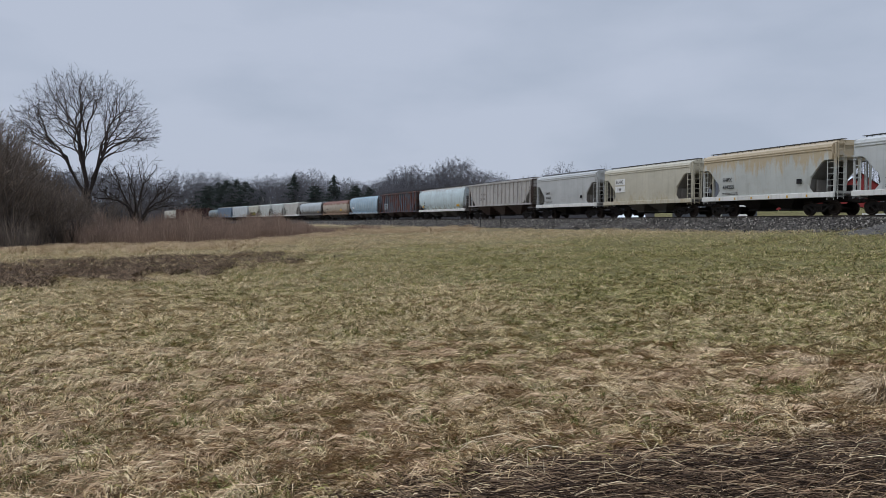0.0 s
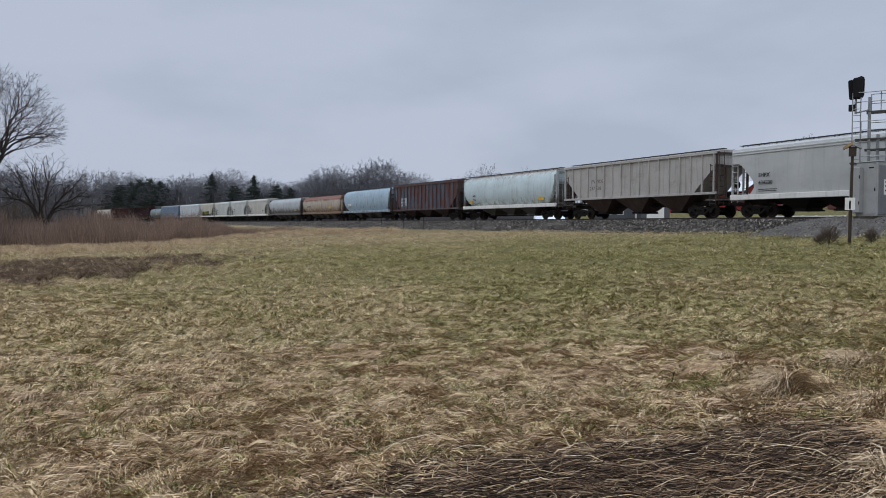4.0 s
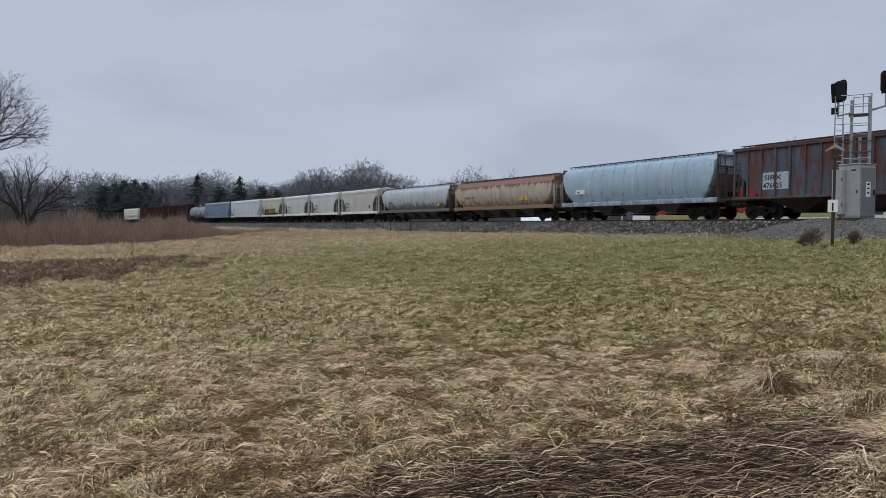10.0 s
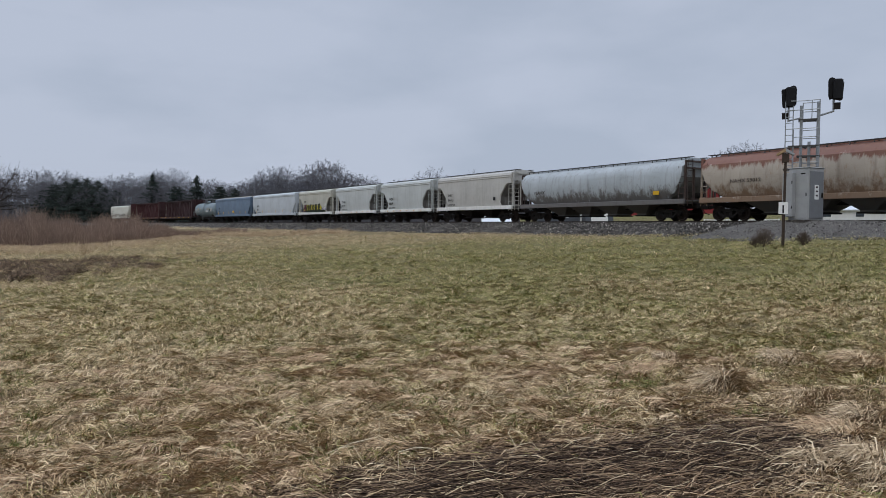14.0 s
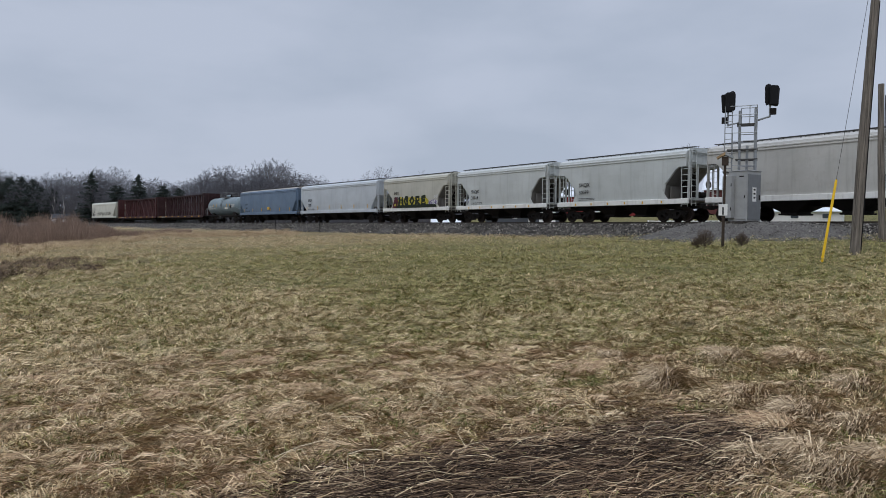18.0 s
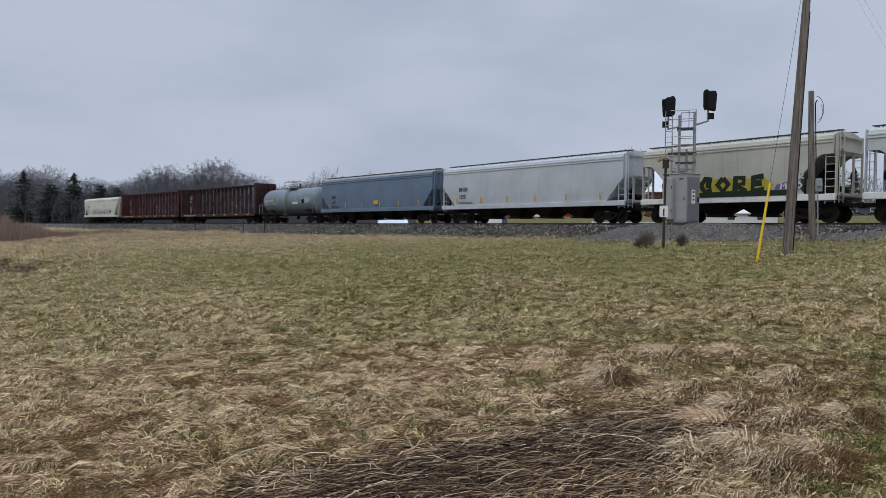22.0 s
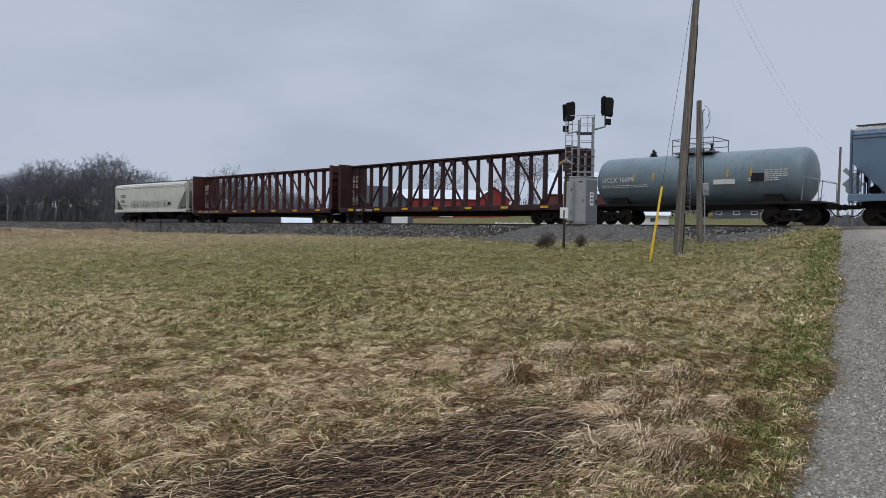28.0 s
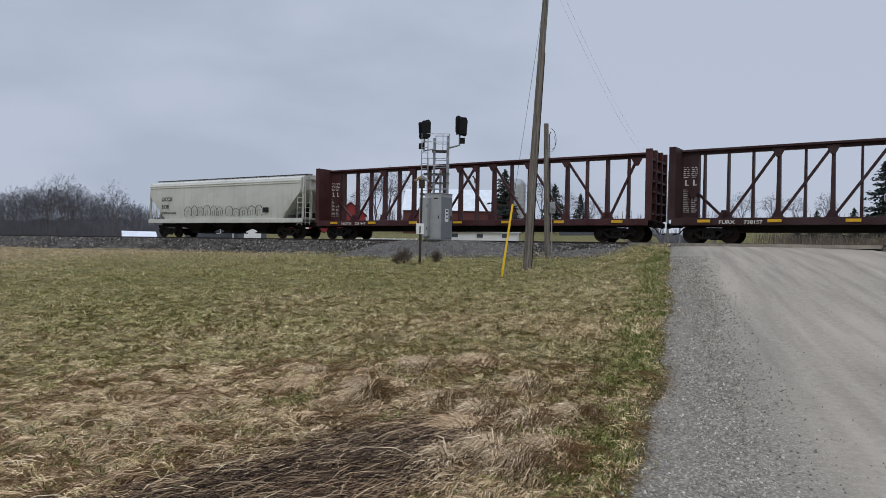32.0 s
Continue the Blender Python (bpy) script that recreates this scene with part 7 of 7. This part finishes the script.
def poles():
    x, y = polar(44.5, 28)
    z = at_ground(x, y)
    p = thing("utility_pole", pose(x, y, z, 0, 2.3, -44.5), "tall weathered wooden utility pole leaning slightly", "utility pole", "utility poles")
    part("shaft", Build().tube([(0, 0, -0.4), (0.0, 0, 4), (0.05, 0, 8), (0.12, 0, 12.2)], [0.175, 0.155, 0.135, 0.115], 12), MAT["pole"], p)
    part("conduit", Build().tube([(0.17, -0.05, 0), (0.16, -0.03, 4), (0.19, -0.02, 8.5)], 0.022, 5), MAT["black"], p)
    top = p.matrix_world @ Vector((0.1, 0, 11.3))
    x2, y2 = polar(46.1, 33.5)
    z2 = at_ground(x2, y2)
    q = thing("utility_pole", pose(x2, y2, z2, 0, -1.6, -46.1), "short wooden pole with a meter box and a wire loop", "utility pole", "utility poles")
    part("shaft", Build().tube([(0, 0, -0.4), (-0.02, 0, 3.5), (0, 0, 6.3)], [0.135, 0.125, 0.11], 10), MAT["pole"], q)
    part("meter_box", Build().box(0.12, -0.2, 2.1, 0.38, 0.05, 2.65, 0.03), MAT["galv"], q)
    part("meter", Build().lathe_x([(-0.32, 0.09), (-0.2, 0.10)], 0.30, 0, 2.4, 12), MAT["galv"], q)
    part("conduit", Build().tube([(0.2, -0.1, 0.2), (0.2, -0.1, 2.1)], 0.03, 6), MAT["galv"], q)
    part("conduit", Build().tube([(0.16, -0.05, 2.6), (0.15, -0.03, 5.8), (0.22, -0.05, 5.9)], 0.022, 5), MAT["black"], q)
    loop = [(0.2 + 0.25 * math.sin(a), -0.1, 5.5 + 0.55 * math.cos(a) * (1 if math.cos(a) > 0 else 0.8)) for a in np.linspace(0, 2.9, 10)]
    part("wire_loop", Build().tube(loop, 0.014, 4), MAT["black"], q)
    part("wire_loop", Build().tube([(p2[0] - 0.04, p2[1], p2[2] - 0.12) for p2 in loop[3:]], 0.012, 4), MAT["black"], q)
    # the stay wire and its yellow guard
    ax, ay = polar(42.45, 24.2)
    a = Vector((ax, ay, at_ground(ax, ay) - 0.1))
    g = tagged(part("stay_wire", Build().tube([a, top], 0.006, 4), MAT["truck"]), "thin steel stay wire of the utility pole", "wire")
    d = (top - a).normalized()
    b = Build().tube([a + d * 0.05, a + d * 2.75, a + d * 2.78], [0.038, 0.038, 0.025], 10)
    tagged(part("guy_guard", b, MAT["yellow"]), "bright yellow plastic guard on the stay wire", "wire guard")
    # wires to a far pole
    x3, y3 = polar(55.2, 78)
    z3 = at_ground(x3, y3)
    far = thing("utility_pole", pose(x3, y3, z3, 0, 1.0, 0), "thin distant wooden utility pole", "utility pole", "utility poles")
    part("shaft", Build().tube([(0, 0, -0.4), (0, 0, 9.2)], [0.14, 0.1], 8), MAT["pole"], far)
    tip = p.matrix_world @ Vector((0.12, 0, 12.1))
    for k in range(2):
        a0 = tip + Vector((0.0, 0.0, -0.5 * k))
        b0 = Vector((x3, y3, z3 + 9.0 - 0.6 * k))
        pts = [a0.lerp(b0, f) - Vector((0, 0, 1.6 * 4 * f * (1 - f))) for f in np.linspace(0, 1, 14)]
        tagged(part("overhead_wire", Build().tube(pts, 0.0026, 4), MAT["truck"]), "thin black overhead wire", "wire", "overhead wires")


poles()


def small_posts():
    x, y = polar(35.9, 31.5)
    z = at_ground(x, y)
    b = thing("birdhouse_post", pose(x, y, z, 0, 0.4, -35.9), "dark post with a small tan-roofed birdhouse", "birdhouse")
    part("post", Build().box(-0.05, -0.05, -0.3, 0.05, 0.05, 3.6, 0.01), MAT["tie"], b)
    part("box", Build().box(-0.13, -0.13, 3.4, 0.13, 0.13, 3.75), MAT["tie"], b)
    part("roof", Build().prism([(-0.30, 3.66), (0.0, 3.82), (0.0, 3.95), (-0.34, 3.72)], -0.2, 0.2), MAT["tan_roof"], b)
    part("roof", Build().prism([(0.0, 3.82), (0.28, 3.66), (0.32, 3.72), (0.0, 3.95)], -0.2, 0.2), MAT["galv"], b)
    x, y = polar(35.86, 31.36)
    s = thing("marker_stake", pose(x, y, at_ground(x, y), 0, 0, -35.6), "short stake with a small white marker plate", "marker")
    part("stake", Build().box(-0.04, -0.04, -0.2, 0.04, 0.04, 1.6), MAT["tie"], s)
    part("plate", Build().box(-0.17, -0.055, 1.35, 0.17, -0.04, 1.82), MAT["white"], s)
    part("plate_mark", Build().box(-0.03, -0.062, 1.38, 0.03, -0.055, 1.7), MAT["ink"], s)
    # signs of the crossing, seen from behind
    x, y = polar(56.1, 43.5)
    z = max(at_ground(x, y), RAIL_Z - 0.3)
    c = thing("crossing_sign", pose(x, y, z, 0, 0, -52), "grey back of a crossbuck above an octagonal sign on a post", "road sign")
    part("post", Build().box(-0.05, -0.04, -0.5, 0.05, 0.04, 3.1), MAT["galv"], c)
    for a in (-45, 45):
        o = part("crossbuck_arm", Build().box(-0.62, -0.02, -0.115, 0.62, 0.0, 0.115), MAT["galv"], c)
        o.matrix_basis = pose(0, -0.05 - 0.01 * (a > 0), 2.85, 0, a, 0)
    poly = [(0.38 * math.cos(radians(22.5 + 45 * k)), 2.25 + 0.38 * math.sin(radians(22.5 + 45 * k))) for k in range(8)]
    part("octagon", Build().prism(poly, -0.07, -0.05), MAT["galv"], c)
    x, y = polar(70.0, 40)
    z = at_ground(x, y)
    c = thing("stop_sign", pose(x, y, z, 0, 0, -69), "red octagonal stop sign with a white rim on a post", "road sign")
    part("post", Build().box(-0.04, 0.0, -0.5, 0.04, 0.04, 3.2), MAT["galv"], c)
    poly = [(0.40 * math.cos(radians(22.5 + 45 * k)), 2.8 + 0.40 * math.sin(radians(22.5 + 45 * k))) for k in range(8)]
    part("octagon", Build().prism(poly, -0.02, 0.0), MAT["white"], c)
    poly = [(0.36 * math.cos(radians(22.5 + 45 * k)), 2.8 + 0.36 * math.sin(radians(22.5 + 45 * k))) for k in range(8)]
    part("red_face", Build().prism(poly, -0.03, -0.02), MAT["stop"], c)
    lettering("STOP", 0.3, -0.32, 2.7, c, "inkw", -0.036)
    # thin fence posts by the embankment
    for k, az in enumerate((-0.5, 1.2, 3.0, 4.6)):
        x, y = polar(az, 88 - k * 3)
        f = thing("fence_post", pose(x, y, at_ground(x, y), 0, 0, 0), "thin grey steel fence post in dry grass", "fence post", "fence posts")
        part("post", Build().box(-0.03, -0.03, -0.3, 0.03, 0.03, 1.35), MAT["truck"], f)


MAT["tan_roof"] = plain("tan_wood_roof", (0.36, 0.25, 0.14), rough=0.8)
MAT["stop"] = plain("red_sign_face", (0.55, 0.03, 0.04), rough=0.4, var=0.1)
small_posts()


def shrub(az, dist, h, seed):
    x, y = polar(az, dist)
    s = thing("shrub", pose(x, y, at_ground(x, y) - 0.05), "small brown leafless shrub at the foot of the gravel", "shrub", "shrubs")
    stem, twigs = fan_tree(seed, h, h * 0.9, 300, 0.014, 0.0042, 0.5, 2.3, 0.34, 0.08, 0.02, "twig_dark", "twig_dark", 2, 0.10, 9)
    part("stem", stem, None, s)
    part("branchwork", twigs, None, s)


MAT["twig_dark"] = plain("dark_twigs", (0.105, 0.08, 0.062), rough=0.95)
for _az, _d, _h, _s in ((34.6, 31.5, 0.95, 1), (37.2, 32.0, 0.7, 2), (34.1, 31.8, 0.6, 3)):
    shrub(_az, _d, _h, _s)


# ---------------------------------------------------------------- the farm beyond the railway
def siding(name, col, seed=0.0):
    return material(name, lambda T: T.mix(T.ramp(T.noise(1.2, 5, stretch=(1, 1, 0.2), offset=(seed, 0, 0)), [(0.35, 0.0), (0.7, 0.5)]), col, tuple(c * 0.7 for c in col)), rough=0.8)


MAT["barn_red"] = siding("barn_red_boards", (0.24, 0.03, 0.03))
MAT["barn_dark"] = siding("dark_barn_boards", (0.11, 0.035, 0.032), 2)
MAT["roof_white"] = siding("white_metal_roof", (0.70, 0.74, 0.78), 3)
MAT["house_grey"] = siding("slate_grey_siding", (0.085, 0.095, 0.11), 4)
MAT["roof_dark"] = siding("dark_shingle_roof", (0.06, 0.065, 0.075), 5)
MAT["glass"] = material("window_glass", lambda T: (0.05, 0.06, 0.07), rough=0.1, spec=0.6)
MAT["concrete"] = siding("silo_concrete", (0.42, 0.42, 0.41), 6)
MAT["white_wall"] = siding("white_board_wall", (0.72, 0.72, 0.70), 7)


def building(name, az, dist, w, depth, eave, ridge, wall, roof, label, category="building", turn=0.0, along=True, windows=(), doors=(), sink=0.4):
    """Walls, a pitched roof with eaves, and openings on the side that faces the rails. along: the ridge runs across the view."""
    x, y = polar(az, dist)
    z = at_ground(x, y)
    t = thing(name, pose(x, y, z, 0, 0, -az + turn), label, category)
    hw, hd = w / 2, depth / 2
    b = Build().box(-hw, -hd, -sink, hw, hd, eave)
    if along:
        b.add([(-hw, -hd, eave), (-hw, hd, eave), (-hw, 0, ridge), (hw, -hd, eave), (hw, hd, eave), (hw, 0, ridge)], [(0, 2, 1), (3, 4, 5)])
    else:
        b.add([(-hw, -hd, eave), (hw, -hd, eave), (0, -hd, ridge), (-hw, hd, eave), (hw, hd, eave), (0, hd, ridge)], [(0, 1, 2), (3, 5, 4)])
    part("wall", b, wall, t)
    o, th = 0.35, 0.12
    for sgn in (-1, 1):
        k = (ridge - eave) / (hd if along else hw)
        if along:
            v = [(xx, sgn * yy, zz + d) for d in (0.02, th) for xx, yy, zz in ((-hw - o, hd + o, eave - k * o), (hw + o, hd + o, eave - k * o), (hw + o, 0, ridge), (-hw - o, 0, ridge))]
        else:
            v = [(sgn * xx, yy, zz + d) for d in (0.02, th) for xx, yy, zz in ((hw + o, -hd - o, eave - k * o), (hw + o, hd + o, eave - k * o), (0, hd + o, ridge), (0, -hd - o, ridge))]
        part("roof", Build().add(v, [(0, 1, 2, 3), (7, 6, 5, 4), (0, 4, 5, 1), (1, 5, 6, 2), (2, 6, 7, 3), (3, 7, 4, 0)]), roof, t)
    for cx, cz, ww, hh in windows:
        f = part("window", Build().box(cx - ww / 2 - 0.08, -hd - 0.06, cz - hh / 2 - 0.08, cx + ww / 2 + 0.08, -hd - 0.005, cz + hh / 2 + 0.08), MAT["white"], t)
        part("pane", Build().box(cx - ww / 2, -hd - 0.075, cz - hh / 2, cx + ww / 2, -hd - 0.055, cz + hh / 2), MAT["glass"], f)
    for cx, ww, hh in doors:
        part("door", Build().box(cx - ww / 2, -hd - 0.06, 0, cx + ww / 2, -hd - 0.005, hh, 0.01), MAT["white"], t)
    return t


def farm():
    building("farmhouse", 20.1, 130, 8.6, 7.5, 3.3, 6.9, MAT["house_grey"], MAT["roof_dark"], "slate-grey farmhouse with a dark shingle roof and white windows", "house", 18,
             windows=((-3.2, 1.5, 1.0, 1.2), (-1.2, 1.5, 1.0, 1.2)), doors=((2.6, 2.4, 2.1),))
    building("garage", 22.5, 126, 4.6, 6.0, 3.0, 5.4, MAT["house_grey"], MAT["roof_dark"], "small slate-grey garage beside the farmhouse", "garage", 10, False, doors=((0, 2.8, 2.1),))
    building("red_barn", 26.2, 165, 24.0, 9.0, 4.2, 6.3, MAT["barn_red"], MAT["roof_white"], "long low red barn with a white metal roof", "barn", 4, windows=((-8, 1.6, 0.8, 0.8), (-4, 1.6, 0.8, 0.8), (5, 1.6, 0.8, 0.8)), doors=((0.5, 3.0, 2.5),))
    building("barn_wing", 30.3, 160, 6.5, 9.0, 3.8, 6.4, MAT["barn_red"], MAT["roof_dark"], "red gabled barn wing", "barn", 0, False)
    building("white_roofed_barn", 38.4, 150, 19.0, 12.0, 4.4, 8.9, MAT["barn_dark"], MAT["roof_white"], "dark red barn under a tall white metal roof", "barn", -4)
    building("barn_lean_to", 42.6, 148, 5.0, 9.0, 4.0, 8.2, MAT["barn_dark"], MAT["roof_dark"], "dark weathered barn end", "barn", 0, False)
    building("white_shed", 40.8, 92, 9.5, 3.5, 1.5, 1.9, MAT["white_wall"], MAT["roof_white"], "long low white shed with small dark windows", "shed", -6, windows=((-3.2, 1.0, 0.8, 0.5), (0, 1.0, 0.8, 0.5), (3.2, 1.0, 0.8, 0.5)))
    building("white_building", 14.6, 100, 3.4, 4.0, 1.2, 2.0, MAT["white_wall"], MAT["roof_white"], "small white building with a pale roof beyond the rails", "shed", 4)
    building("distant_house", -13.6, far_side(-13.6) + 4, 6.0, 5.0, 2.3, 3.6, MAT["white_wall"], MAT["roof_dark"], "small white house among the trees", "house", 10, windows=((-2, 1.4, 1.0, 1.0), (2, 1.4, 1.0, 1.0)))
    building("grey_shed", 48.6, 125, 7.0, 5.0, 1.2, 2.0, MAT["house_grey"], MAT["roof_dark"], "long low dark shed with pale vents", "shed", 0, windows=((-2.6, 0.75, 0.8, 0.4), (0, 0.75, 0.8, 0.4), (2.6, 0.75, 0.8, 0.4)))
    x, y = polar(43.6, 150)
    s = thing("silo", pose(x, y, at_ground(x, y), 0, 0, 0), "tall pale concrete silo with a domed cap", "silo")
    part("barrel", Build().lathe_x([(-0.4, 1.75)] + [(k * 0.8, 1.75 + 0.03 * (k % 2)) for k in range(13)], 0, 0, 0, 24, "z"), MAT["concrete"], s)
    part("dome", Build().lathe_x([(9.6, 1.8), (10.2, 1.6), (10.7, 1.2), (11.0, 0.6), (11.1, 0.02)], 0, 0, 0, 24, "z"), MAT["galv"], s)
    for k in range(11):
        part("hoop", Build().lathe_x([(0.5 + k * 0.85, 1.78), (0.5 + k * 0.85, 1.81), (0.56 + k * 0.85, 1.81), (0.56 + k * 0.85, 1.78)], 0, 0, 0, 24, "z"), MAT["galv"], s)
    # a white board fence running down to the track
    a, b = Vector((*polar(30.5, 84), 0)), Vector((*polar(35.6, 76), 0))
    f = thing("board_fence", Matrix(), "white board fence beside the track", "fence")
    for k in range(7):
        p = a.lerp(b, k / 6)
        z = max(at_ground(p.x, p.y), 1.3)
        part("post", Build().box(p.x - 0.06, p.y - 0.06, z - 0.3, p.x + 0.06, p.y + 0.06, z + 1.35), MAT["white"], f)
        if k < 6:
            q = a.lerp(b, (k + 1) / 6)
            zq = max(at_ground(q.x, q.y), 1.3)
            for h in (0.45, 0.85, 1.25):
                part("board", Build().bar((p.x, p.y, z + h), (q.x, q.y, zq + h), 0.1), MAT["white"], f)


farm()


def motions():
    for c, s0, n in CARS:
        rows = []
        for k in range(33):
            s = s0 - run(k)
            xa, ya, _ = on_track(s - n * 0.36)
            xb, yb, _ = on_track(s + n * 0.36)
            rows.append((float(k), pose((xa + xb) / 2, (ya + yb) / 2, RAIL_Z, 0, 0, math.degrees(math.atan2(ya - yb, xa - xb)))))
        walk(c, rows)
    for w, dx in WHEELS:
        walk(w, [(k / 15, pose(dx, 0, WHEEL_R, 0, math.degrees(run(k / 15) / WHEEL_R), 0)) for k in range(481)])


motions()
